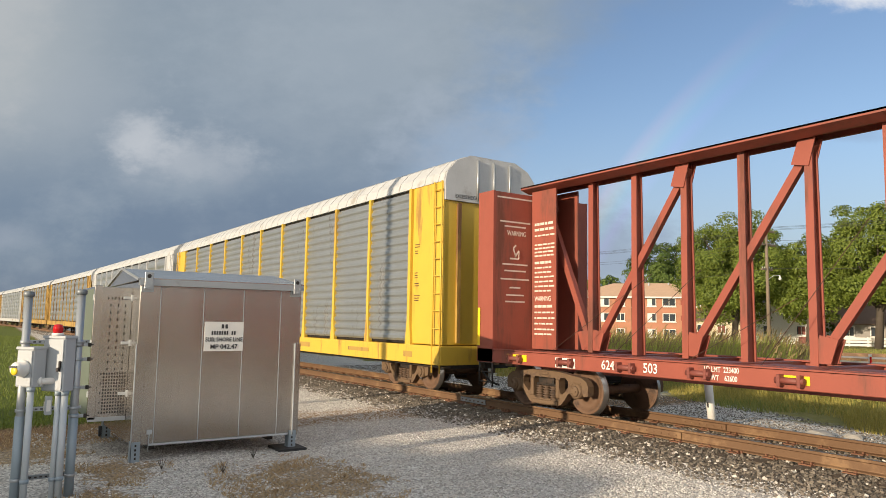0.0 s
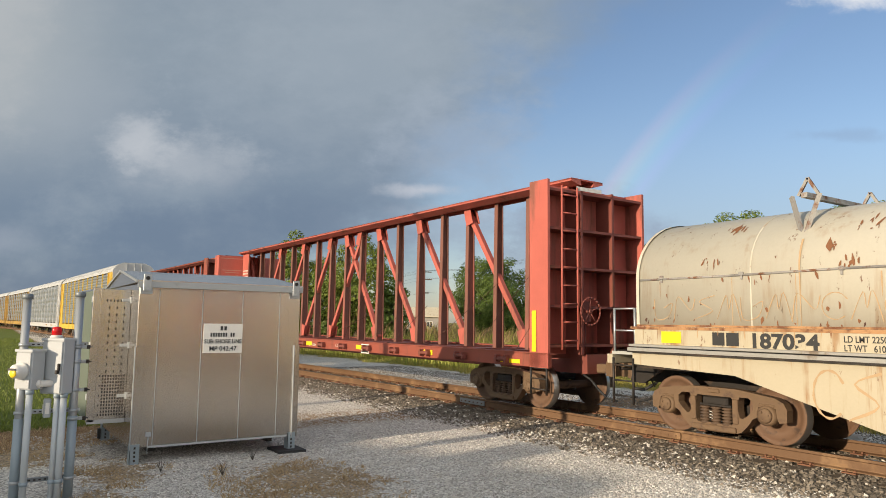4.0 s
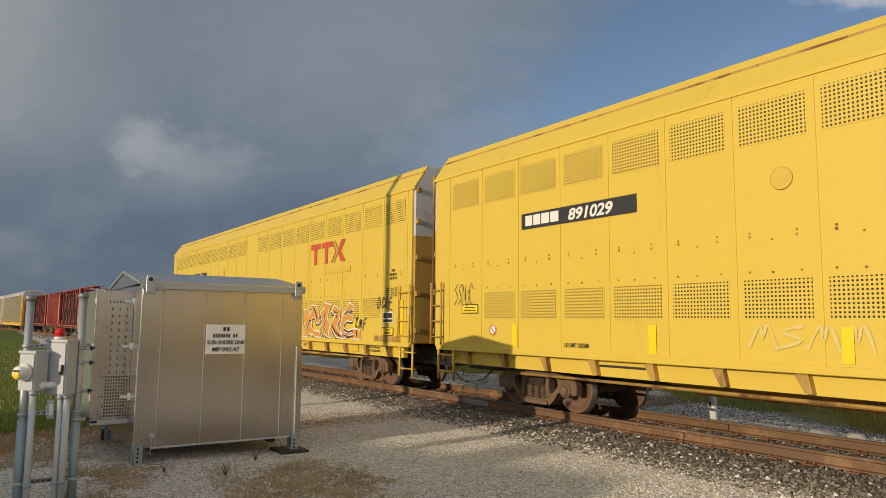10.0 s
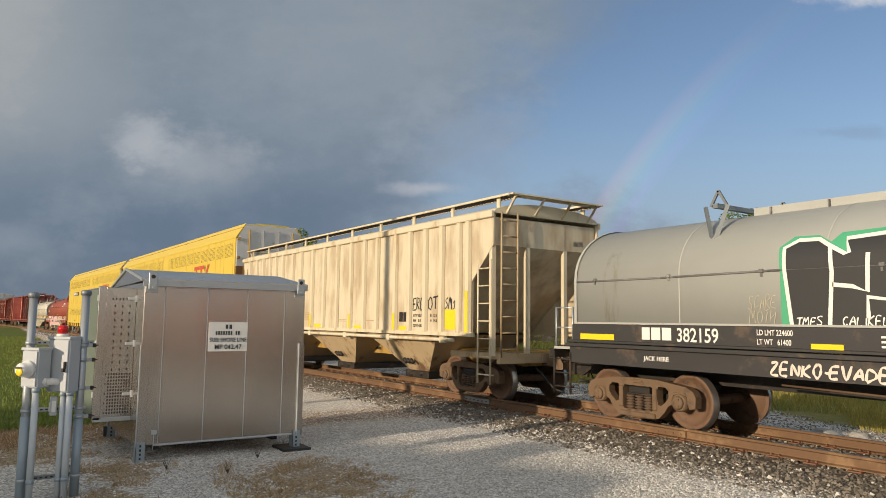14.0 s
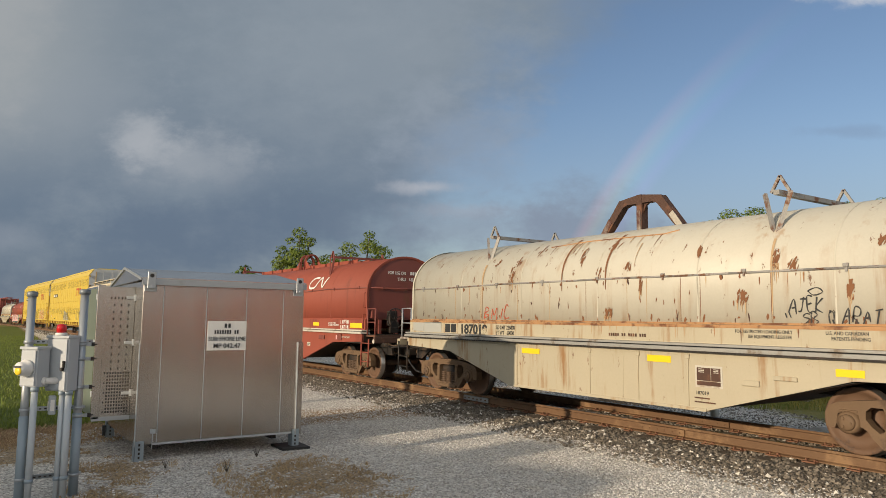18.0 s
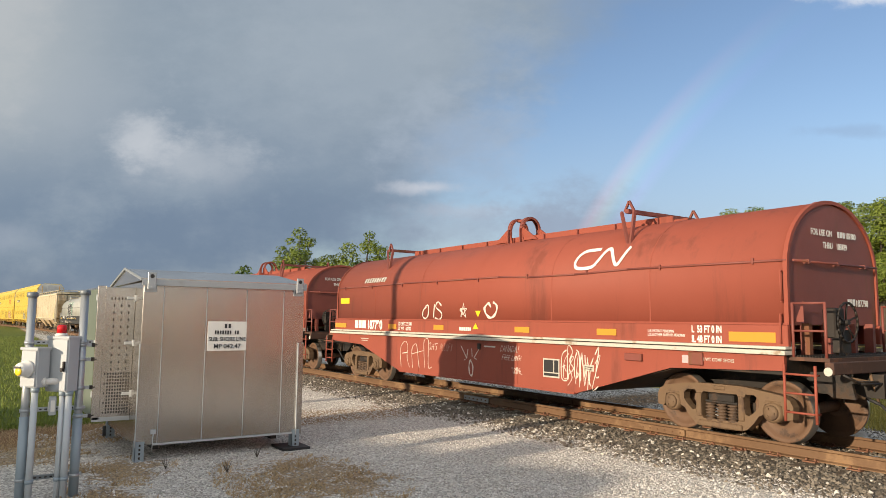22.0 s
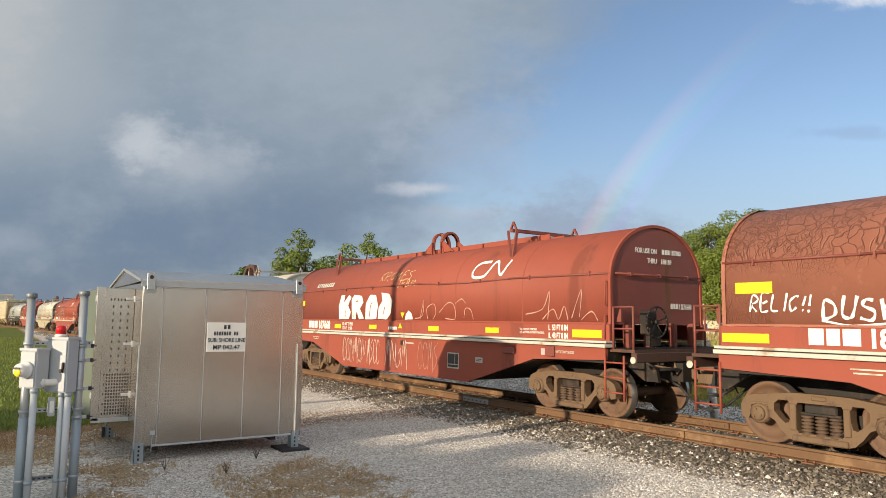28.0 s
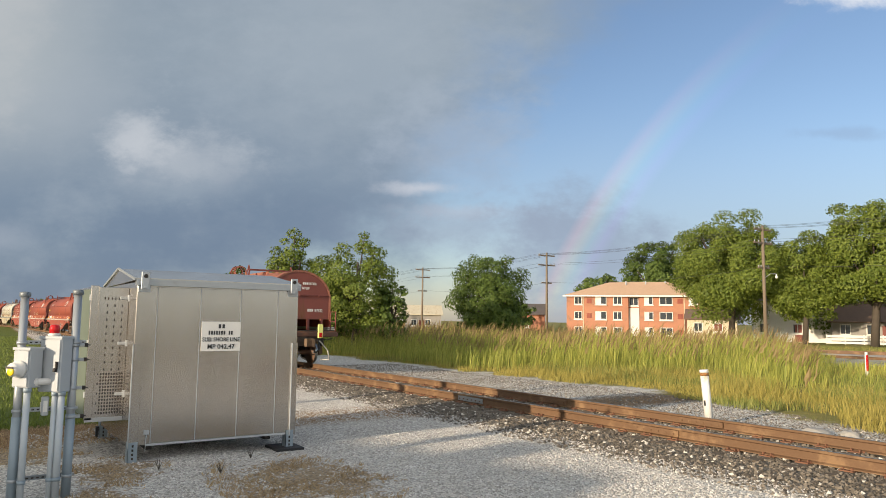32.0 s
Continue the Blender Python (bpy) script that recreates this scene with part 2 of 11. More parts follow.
M["tread"] = surface("polished_wheel_tread", (0.42, 0.40, 0.38), 0.32, 0.9, vary=0.1)
M["yellow"] = surface("yellow_paint", (0.635, 0.465, 0.065), 0.45, dirt=(0.58, 0.41, 0.06), dirt_amount=0.25, dirt_scale=0.9, streak=True, vary=0.05)
M["yellow_aged"] = surface("aged_yellow_paint", (0.64, 0.42, 0.05), 0.5, dirt=(0.34, 0.19, 0.05), dirt_amount=0.32, dirt_scale=1.4, streak=True, vary=0.12)
M["yellow_dirty"] = surface("soiled_yellow_paint", (0.42, 0.26, 0.06), 0.6, dirt=(0.17, 0.085, 0.035), dirt_amount=0.55, dirt_scale=1.8, streak=True, vary=0.2)
M["sill_orange"] = surface("orange_brown_sill_paint", (0.40, 0.19, 0.045), 0.6, dirt=(0.16, 0.07, 0.03), dirt_amount=0.4, dirt_scale=2, vary=0.2)
M["reflector"] = surface("yellow_reflective_strip", (0.85, 0.60, 0.02), 0.35, vary=0.08)
M["amber"] = surface("faded_amber_reflective_strip", (0.62, 0.27, 0.03), 0.45, vary=0.12)
M["white"] = surface("white_paint", (0.74, 0.72, 0.67), 0.5, vary=0.1, dirt=DUST, dirt_amount=0.1)
M["stripe"] = surface("dusty_pale_sill_paint", (0.52, 0.49, 0.42), 0.6, dirt=(0.30, 0.22, 0.15), dirt_amount=0.35, dirt_scale=2)
M["ink"] = surface("black_lettering_paint", (0.03, 0.03, 0.03), 0.5, vary=0.1)
M["logo_red"] = surface("red_lettering_paint", (0.50, 0.085, 0.035), 0.5, vary=0.1)
M["galv"] = surface("ribbed_zinc_steel", (0.40, 0.42, 0.43), 0.42, 0.75, vary=0.15, dirt=(0.30, 0.30, 0.29), dirt_amount=0.3, streak=True)
M["roof_white"] = surface("white_coated_roof_steel", (0.50, 0.505, 0.50), 0.5, dirt=(0.36, 0.34, 0.31), dirt_amount=0.25, dirt_scale=1.2)
M["hopper"] = surface("tan_grey_hopper_paint", (0.62, 0.545, 0.39), 0.6, dirt=(0.47, 0.36, 0.21), dirt_amount=0.42, dirt_scale=2.4, streak=True, vary=0.12)
def sooty_sheet(name, base, soot):
    """Pale paint under soft upright smears of brake dust, with fine grain."""
    m = bpy.data.materials.new(name)
    m.use_nodes = True
    N = Nodes(m.node_tree)
    co = N.n("ShaderNodeTexCoord").outputs["Object"]
    wide = N.noise(N.vec("MULTIPLY", co, (1.0, 1.0, 0.42)), 1.9, 3, 0.5)
    fine = N.noise(N.vec("MULTIPLY", co, (1.0, 1.0, 0.12)), 7.0, 5, 0.6)
    grain = N.noise(co, 40.0, 4, 0.6)
    col = N.mix(grain, tuple(c * 0.90 for c in base), tuple(c * 1.08 for c in base))
    smear = N.math("ADD", N.math("MULTIPLY", N.step(wide, 0.40, 0.68), 0.55), N.math("MULTIPLY", N.step(fine, 0.45, 0.75), 0.22), clamp=True)
    col = N.mix(smear, col, soot)
    p = N.n("ShaderNodeBsdfPrincipled", {"Base Color": col, "Roughness": N.math("ADD", 0.55, N.math("MULTIPLY", smear, 0.25))})
    N.n("ShaderNodeOutputMaterial", {0: p})
    return m


M["hopper_sheet"] = sooty_sheet("sooty_tan_side_sheet", (0.63, 0.55, 0.395), (0.31, 0.205, 0.11))
M["post_side_brown"] = surface("thin_brown_line", (0.33, 0.27, 0.18), 0.8, vary=0.3, dirt=(0.22, 0.17, 0.11), dirt_amount=0.5, streak=True)
M["hopper_low"] = surface("stained_tan_hopper_paint", (0.45, 0.34, 0.20), 0.65, dirt=(0.16, 0.09, 0.05), dirt_amount=0.42, dirt_scale=1.4, streak=True)
M["rail"] = surface("rusty_rail_steel", (0.15, 0.082, 0.040), 0.7, vary=0.3, scale=1.0, grain=60, dirt=(0.25, 0.15, 0.075), dirt_amount=0.4, bump=0.002)
M["railhead"] = surface("worn_rail_top", (0.33, 0.27, 0.22), 0.34, 0.85, vary=0.15)
M["tie"] = surface("weathered_timber_tie", (0.11, 0.085, 0.06), 0.85, vary=0.4, grain=45, bump=0.006)
M["plate"] = surface("rusty_tie_plate", (0.17, 0.075, 0.04), 0.8, vary=0.3)
M["steelpost"] = surface("galvanised_steel", (0.40, 0.42, 0.43), 0.45, 0.6, vary=0.12, dirt=(0.3, 0.3, 0.29), dirt_amount=0.2)
M["bluegrey"] = surface("blue_grey_conduit", (0.29, 0.35, 0.39), 0.5, 0.2, vary=0.12)
M["pale_conduit"] = surface("pale_grey_conduit", (0.50, 0.54, 0.56), 0.45, 0.1, vary=0.08)
M["boxgrey"] = surface("light_grey_enclosure_paint", (0.42, 0.44, 0.45), 0.5, vary=0.06)
M["redlens"] = surface("red_lamp_lens", (0.55, 0.01, 0.012), 0.12, vary=0.05)
M["rubber"] = surface("black_rubber", (0.025, 0.025, 0.025), 0.7, vary=0.2)
M["concrete"] = surface("grey_concrete", (0.33, 0.31, 0.28), 0.85, vary=0.2, bump=0.003)
M["pvc"] = surface("white_plastic_post", (0.76, 0.75, 0.70), 0.45, vary=0.05, dirt=(0.5, 0.44, 0.33), dirt_amount=0.25)
M["brick"] = surface("orange_red_brick", (0.45, 0.205, 0.122), 0.8, vary=0.25, scale=0.8, grain=12, dirt=(0.30, 0.17, 0.12), dirt_amount=0.3, dirt_scale=0.7)
M["shingle"] = surface("tan_roof_shingle", (0.56, 0.37, 0.24), 0.85, vary=0.2, grain=8)
M["shingle_brown"] = surface("brown_roof_shingle", (0.19, 0.125, 0.09), 0.85, vary=0.25, grain=8)
M["shingle_dark"] = surface("dark_roof_shingle", (0.12, 0.10, 0.09), 0.85, vary=0.2, grain=8)
M["glass"] = surface("dark_window_glass", (0.05, 0.06, 0.07), 0.08, vary=0.2)
M["wood"] = surface("weathered_pole_timber", (0.20, 0.155, 0.11), 0.85, vary=0.3, grain=20, bump=0.004)
M["bark"] = surface("grey_brown_bark", (0.085, 0.068, 0.052), 0.9, vary=0.35, grain=14, bump=0.02)
M["wire"] = surface("dark_line_wire", (0.05, 0.05, 0.05), 0.5)
M["cage"] = surface("greenish_filter_mesh", (0.16, 0.19, 0.15), 0.6, 0.3, vary=0.2, grain=90)


def steel_sheet():
    """Brushed stainless sheet with a soft, slightly wavy gloss."""
    m = bpy.data.materials.new("brushed_stainless_sheet")
    m.use_nodes = True
    N = Nodes(m.node_tree)
    co = N.n("ShaderNodeTexCoord").outputs["Object"]
    fine = N.noise(N.vec("MULTIPLY", co, (3, 3, 160)), 4.0, 3, 0.6)
    soft = N.noise(co, 1.6, 4, 0.55)
    smear = N.noise(N.vec("MULTIPLY", co, (1, 1, 0.4)), 4.5, 5, 0.6)
    col = N.mix(soft, (0.44, 0.415, 0.385), (0.58, 0.55, 0.515))
    r = N.math("ADD", 0.13, N.math("ADD", N.math("MULTIPLY", smear, 0.12), N.math("MULTIPLY", fine, 0.08)))
    p = N.n("ShaderNodeBsdfPrincipled", {"Base Color": col, "Roughness": r, "Metallic": 0.92, "Anisotropic": 0.5})
    N.put(p.inputs["Normal"], N.n("ShaderNodeBump", {"Height": N.math("ADD", N.math("MULTIPLY", soft, 3.0), N.math("MULTIPLY", fine, 0.05)), "Strength": 0.06, "Distance": 0.01}))
    N.n("ShaderNodeOutputMaterial", {0: p})
    return m


def cracked_paint():
    """Oxide paint split into a net of cracks that show pale primer."""
    m = bpy.data.materials.new("cracked_oxide_paint")
    m.use_nodes = True
    N = Nodes(m.node_tree)
    co = N.n("ShaderNodeTexCoord").outputs["Object"]
    z = N.n("ShaderNodeSeparateXYZ", {0: co}).outputs[2]
    wob = N.vec("ADD", N.vec("MULTIPLY", co, (1.0, 0.8, 0.7)), N.vec("MULTIPLY", N.n("ShaderNodeTexNoise", {"Vector": co, "Scale": 3.0}).outputs["Color"], (0.30, 0.30, 0.30)))
    v = N.n("ShaderNodeTexVoronoi", {"Vector": wob, "Scale": 6.5})
    v.feature = "DISTANCE_TO_EDGE"
    v2 = N.n("ShaderNodeTexVoronoi", {"Vector": wob, "Scale": 15.0})
    v2.feature = "DISTANCE_TO_EDGE"
    area = N.step(N.noise(co, 0.7, 5, 0.6), 0.34, 0.50)
    high = N.step(z, 2.35, 2.75)
    wide = N.math("SUBTRACT", 1.0, N.step(v.outputs["Distance"], 0.02, 0.075))
    thin = N.math("SUBTRACT", 1.0, N.step(v2.outputs["Distance"], 0.02, 0.09))
    crack = N.math("MAXIMUM", N.math("MULTIPLY", wide, N.math("MULTIPLY", area, high)), N.math("MULTIPLY", N.math("MULTIPLY", thin, 0.8), N.math("MULTIPLY", N.step(N.noise(co, 1.1, 5, 0.65), 0.47, 0.60), N.math("ADD", 0.45, N.math("MULTIPLY", high, 0.55)))))
    base = N.mix(N.noise(co, 2.0, 5), (0.28, 0.102, 0.062), (0.385, 0.152, 0.096))
    base = N.mix(N.math("MULTIPLY", N.step(N.noise(co, 5.0, 6, 0.7), 0.58, 0.68), 0.35), base, (0.48, 0.24, 0.16))
    col = N.mix(N.math("MULTIPLY", crack, 0.60), base, (0.14, 0.048, 0.030))
    p = N.n("ShaderNodeBsdfPrincipled", {"Base Color": col, "Roughness": 0.6})
    N.put(p.inputs["Normal"], N.n("ShaderNodeBump", {"Height": N.math("ADD", N.math("MULTIPLY", crack, -1.0), N.math("MULTIPLY", N.noise(co, 30.0, 4), 0.25)), "Strength": 0.8, "Distance": 0.012}))
    N.n("ShaderNodeOutputMaterial", {0: p})
    return m


M["cracked"] = cracked_paint()
M["flaking"] = surface("flaking_cream_over_rust", (0.40, 0.37, 0.31), 0.6, dirt=(0.10, 0.045, 0.035), dirt_amount=0.75, dirt_scale=1.0)
M["rust_run"] = surface("rust_run", (0.20, 0.085, 0.035), 0.8, vary=0.35, grain=60)
M["rust_pale"] = surface("pale_rust_stain", (0.43, 0.30, 0.17), 0.75, vary=0.35, grain=60)
M["pink"] = surface("pink_spray_paint", (0.72, 0.40, 0.40), 0.5, vary=0.08)
M["teal"] = surface("teal_black_spray_paint", (0.014, 0.034, 0.042), 0.5, vary=0.5, scale=3)
M["green"] = surface("green_spray_paint", (0.07, 0.36, 0.19), 0.5, vary=0.15)
M["lime"] = surface("pale_yellow_spray_paint", (0.72, 0.74, 0.22), 0.5, vary=0.12)
M["chalk"] = surface("thin_white_spray", (0.68, 0.58, 0.50), 0.7, vary=0.12)
M["faint"] = surface("faint_pale_spray", (0.46, 0.25, 0.19), 0.7, vary=0.15)
M["orange"] = surface("orange_spray_paint", (0.60, 0.28, 0.045), 0.5, vary=0.12)
M["haze_blue"] = surface("pale_blue_spray_paint", (0.055, 0.095, 0.12), 0.5, vary=0.5, scale=5)
M["sea_green"] = surface("sea_green_spray_paint", (0.12, 0.33, 0.19), 0.5, vary=0.2)
M["straw_paint"] = surface("straw_spray_paint", (0.55, 0.38, 0.20), 0.6, vary=0.12)
M["faded_silver"] = surface("faded_silver_spray_paint", (0.62, 0.51, 0.17), 0.6, vary=0.12)
M["pale_blue"] = surface("pale_blue_thin_spray", (0.50, 0.55, 0.50), 0.6, vary=0.1)
M["faded_grey"] = surface("faded_grey_spray", (0.44, 0.39, 0.28), 0.6, vary=0.15)
M["silver"] = surface("silver_grey_spray_paint", (0.45, 0.44, 0.38), 0.5, vary=0.12)
M["olive"] = surface("olive_brown_spray_paint", (0.24, 0.19, 0.05), 0.55, vary=0.25)
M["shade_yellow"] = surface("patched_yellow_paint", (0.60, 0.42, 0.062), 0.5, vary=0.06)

M["steel"] = steel_sheet()


def punched(name, sheet, pitch, radius, axis="x"):
    """Painted sheet with rows of punched holes, their shaded inside put into the colour."""
    m = bpy.data.materials.new(name)
    m.use_nodes = True
    N = Nodes(m.node_tree)
    s = N.n("ShaderNodeSeparateXYZ", {0: N.n("ShaderNodeTexCoord").outputs["Object"]})
    along = s.outputs[0] if axis == "x" else s.outputs[1]
    a = N.math("SUBTRACT", N.math("FRACT", N.math("DIVIDE", along, pitch)), 0.5)
    b = N.math("SUBTRACT", N.math("FRACT", N.math("DIVIDE", s.outputs[2], pitch)), 0.5)
    d = N.math("SQRT", N.math("ADD", N.math("MULTIPLY", a, a), N.math("MULTIPLY", b, b)))
    hole = N.math("LESS_THAN", d, radius)
    p = N.n("ShaderNodeBsdfPrincipled", {"Base Color": N.mix(hole, sheet, (0.03, 0.022, 0.012)), "Roughness": 0.5})
    N.n("ShaderNodeOutputMaterial", {0: p})
    return m


M["punched_yellow"] = punched("punched_yellow_sheet", (0.635, 0.465, 0.065), 0.056, 0.28)


def ground_mat():
    """Gravel yard, dry grass patches, mown lawn and rough meadow on one sheet."""
    m = bpy.data.materials.new("yard_ground")
    m.use_nodes = True
    N = Nodes(m.node_tree)
    co = N.n("ShaderNodeTexCoord").outputs["Object"]
    s = N.n("ShaderNodeSeparateXYZ", {0: co})
    x, y = s.outputs[0], s.outputs[1]
    n1, n2, n3 = N.noise(co, 0.5, 5, 0.6), N.noise(co, 3.0, 5, 0.65), N.noise(co, 28.0, 4, 0.7)
    vor = N.n("ShaderNodeTexVoronoi", {"Vector": co, "Scale": 42.0})
    peb = N.n("ShaderNodeSeparateColor", {0: vor.outputs["Color"]}).outputs[0]
    gravel = N.mix(peb, (0.30, 0.285, 0.26), (0.84, 0.81, 0.75))
    gravel = N.mix(N.step(n2, 0.35, 0.7), gravel, N.mix(peb, (0.30, 0.275, 0.235), (0.82, 0.77, 0.69)))
    straw = N.mix(N.step(n3, 0.35, 0.65), (0.13, 0.085, 0.045), (0.50, 0.36, 0.20))
    lawn = N.mix(n2, (0.065, 0.10, 0.017), (0.18, 0.21, 0.04))
    soil = N.mix(n3, (0.16, 0.095, 0.05), (0.40, 0.26, 0.14))
    # straw lies in torn patches south-east of the cabinet
    d = None
    for cx, cy, rx, ry in ((8.2, 3.6, 1.5, 0.95), (9.9, 1.75, 0.8, 0.6), (8.6, 1.45, 0.6, 0.4), (11.6, 0.9, 0.9, 0.8)):
        px = N.math("DIVIDE", N.math("ADD", x, cx), rx)
        py = N.math("DIVIDE", N.math("SUBTRACT", y, cy), ry)
        e = N.math("SQRT", N.math("ADD", N.math("MULTIPLY", px, px), N.math("MULTIPLY", py, py)))
        d = N.math("MINIMUM", d, e) if d else e
    patch = N.math("SUBTRACT", 1.0, N.step(N.math("ADD", d, N.math("ADD", N.math("MULTIPLY", N.math("SUBTRACT", n2, 0.5), 2.4), N.math("MULTIPLY", N.math("SUBTRACT", N.noise(co, 9.0, 4, 0.6), 0.5), 2.2))), 0.62, 0.92))
    col = N.mix(N.math("MULTIPLY", patch, 0.85), gravel, straw)
    # lawn beyond a soil margin, west of the cabinet
    w = N.math("ADD", x, N.math("MULTIPLY", N.math("SUBTRACT", n2, 0.5), 1.2))
    col = N.mix(N.math("SUBTRACT", 1.0, N.step(w, -12.6, -11.9)), col, soil)
    east = N.math("SUBTRACT", y, N.math("MULTIPLY", N.math("ADD", x, 14.0), -0.030))
    grass_here = N.math("MULTIPLY", N.math("SUBTRACT", 1.0, N.step(w, -14.6, -14.1)), N.math("SUBTRACT", 1.0, N.step(N.math("ADD", east, N.math("MULTIPLY", n2, 0.8)), 3.6, 4.2)))
    col = N.mix(grass_here, col, lawn)
    road = N.math("MULTIPLY", N.step(N.math("ADD", east, N.math("MULTIPLY", n2, 0.8)), 3.8, 4.4), N.math("SUBTRACT", 1.0, N.step(w, -14.6, -13.6)))
    col = N.mix(road, col, gravel)
    # meadow beyond the line
    lim = N.math("MINIMUM", N.math("SUBTRACT", 12.75, N.math("MULTIPLY", x, 0.36)), 18.3)
    far = N.step(N.math("ADD", N.math("SUBTRACT", y, lim), N.math("ADD", N.math("MULTIPLY", N.math("SUBTRACT", n1, 0.5), 3.0), N.math("MULTIPLY", N.math("SUBTRACT", n2, 0.5), 2.6))), -0.5, 0.7)
    meadow = N.mix(n2, (0.13, 0.15, 0.03), (0.34, 0.27, 0.09))
    col = N.mix(far, col, meadow)
    # darker rough ground added out of view, to dim the cabinet's lower reflection
    col = N.mix(N.step(N.math("ADD", x, N.math("MULTIPLY", n1, 2.0)), 5.5, 8.0), col, N.mix(n2, (0.07, 0.085, 0.025), (0.20, 0.16, 0.07)))
    away = N.math("GREATER_THAN", N.math("ABSOLUTE", x), 130.0)
    col = N.mix(away, col, meadow)
    bed = N.math("SUBTRACT", 1.0, N.step(N.math("ADD", N.math("ABSOLUTE", N.math("SUBTRACT", y, 10.6)), N.math("MULTIPLY", N.math("SUBTRACT", n2, 0.5), 0.8)), 2.2, 2.9))
    col = N.mix(N.math("MULTIPLY", bed, N.step(x, -60.0, -30.0)), col, N.mix(peb, (0.07, 0.058, 0.045), (0.30, 0.26, 0.20)))
    hgt = N.math("ADD", N.math("MULTIPLY", vor.outputs["Distance"], -1.0), N.math("MULTIPLY", n3, 0.6))
    p = N.n("ShaderNodeBsdfPrincipled", {"Base Color": col, "Roughness": 0.9, "Specular IOR Level": 0.2})
    N.put(p.inputs["Normal"], N.n("ShaderNodeBump", {"Height": hgt, "Strength": 0.9, "Distance": 0.02}))
    N.n("ShaderNodeOutputMaterial", {0: p})
    return m


def stones_mat(name, dark, light, pale):
    m = bpy.data.materials.new(name)
    m.use_nodes = True
    N = Nodes(m.node_tree)
    isl = N.n("ShaderNodeNewGeometry").outputs["Random Per Island"]
    co = N.n("ShaderNodeTexCoord").outputs["Object"]
    col = N.mix(isl, dark, light)
    col = N.mix(N.math("GREATER_THAN", isl, 0.93), col, pale)
    col = N.mix(N.math("MULTIPLY", N.noise(co, 60.0, 4), 0.35), col, (0.09, 0.07, 0.05))
    N.n("ShaderNodeOutputMaterial", {0: N.n("ShaderNodeBsdfPrincipled", {"Base Color": col, "Roughness": 0.85})})
    return m


def leaf_mat(name, dark, light, gloss=0.5):
    m = bpy.data.materials.new(name)
    m.use_nodes = True
    N = Nodes(m.node_tree)
    isl = N.n("ShaderNodeNewGeometry").outputs["Random Per Island"]
    co = N.n("ShaderNodeTexCoord").outputs["Object"]
    f = N.math("ADD", N.math("MULTIPLY", isl, 0.6), N.math("MULTIPLY", N.noise(co, 0.7, 3), 0.4))
    col = N.mix(f, dark, light)
    p = N.n("ShaderNodeBsdfPrincipled", {"Base Color": col, "Roughness": gloss, "Specular IOR Level": 0.3})
    tr = N.n("ShaderNodeBsdfTranslucent", {0: col})
    N.n("ShaderNodeOutputMaterial", {0: N.n("ShaderNodeMixShader", {0: 0.22, 1: p, 2: tr})})
    return m


M["ground"] = ground_mat()
M["ballast"] = stones_mat("crushed_ballast", (0.055, 0.047, 0.038), (0.31, 0.265, 0.21), (0.74, 0.70, 0.62))
M["gravel"] = stones_mat("pale_gravel", (0.33, 0.31, 0.285), (0.82, 0.785, 0.73), (0.88, 0.86, 0.82))
M["leaf"] = leaf_mat("green_leaves", (0.070, 0.115, 0.016), (0.25, 0.30, 0.050))
M["leaf_dark"] = leaf_mat("dark_green_leaves", (0.045, 0.082, 0.016), (0.165, 0.23, 0.045))
M["siding_stone"] = surface("pale_siding_gravel", (0.36, 0.33, 0.27), 0.9, vary=0.35, scale=1.5, grain=9.0, dirt=(0.16, 0.15, 0.07), dirt_amount=0.45, dirt_scale=0.8)
M["reed"] = leaf_mat("green_reed_blades", (0.13, 0.20, 0.03), (0.60, 0.55, 0.13), 0.6)
M["reed_low"] = leaf_mat("short_meadow_grass", (0.11, 0.17, 0.025), (0.40, 0.38, 0.12), 0.6)
M["plume"] = leaf_mat("tan_seed_plumes", (0.19, 0.13, 0.06), (0.42, 0.31, 0.15), 0.8)
M["gold_grass"] = leaf_mat("golden_dry_grass", (0.20, 0.20, 0.04), (0.58, 0.46, 0.13), 0.7)
M["straw"] = leaf_mat("dry_straw", (0.20, 0.125, 0.06), (0.66, 0.50, 0.29), 0.8)
M["lawn"] = leaf_mat("mown_lawn_blades", (0.085, 0.13, 0.020), (0.27, 0.31, 0.06), 0.6)


# ---------------------------------------------------------------- mesh helpers
def box(bm, x0, x1, y0, y1, z0, z1, bevel=0.0, m=None):
    vs = [bm.verts.new((x, y, z)) for z in (z0, z1) for x, y in ((x0, y0), (x1, y0), (x1, y1), (x0, y1))]
    if m is not None:
        for v in vs:
            v.co = m @ v.co
    fs = [bm.faces.new([vs[i] for i in f]) for f in ((3, 2, 1, 0), (4, 5, 6, 7), (0, 1, 5, 4), (1, 2, 6, 5), (2, 3, 7, 6), (3, 0, 4, 7))]
    if bevel:
        bmesh.ops.bevel(bm, geom=list({e for f in fs for e in f.edges}), offset=bevel, segments=1, affect="EDGES")
    return vs


def prism(bm, pts, d0, d1, plane="xz"):
    """A flat outline given a thickness: plane xz runs along y, yz along x, xy along z."""
    def at(a, b, d):
        return {"xz": (a, d, b), "yz": (d, a, b), "xy": (a, b, d)}[plane]
    lo, hi = [bm.verts.new(at(a, b, d0)) for a, b in pts], [bm.verts.new(at(a, b, d1)) for a, b in pts]
    n = len(pts)
    fs = [bm.faces.new(lo[::-1]), bm.faces.new(hi)]
    for i in range(n):
        fs.append(bm.faces.new((lo[i], lo[(i + 1) % n], hi[(i + 1) % n], hi[i])))
    return fs


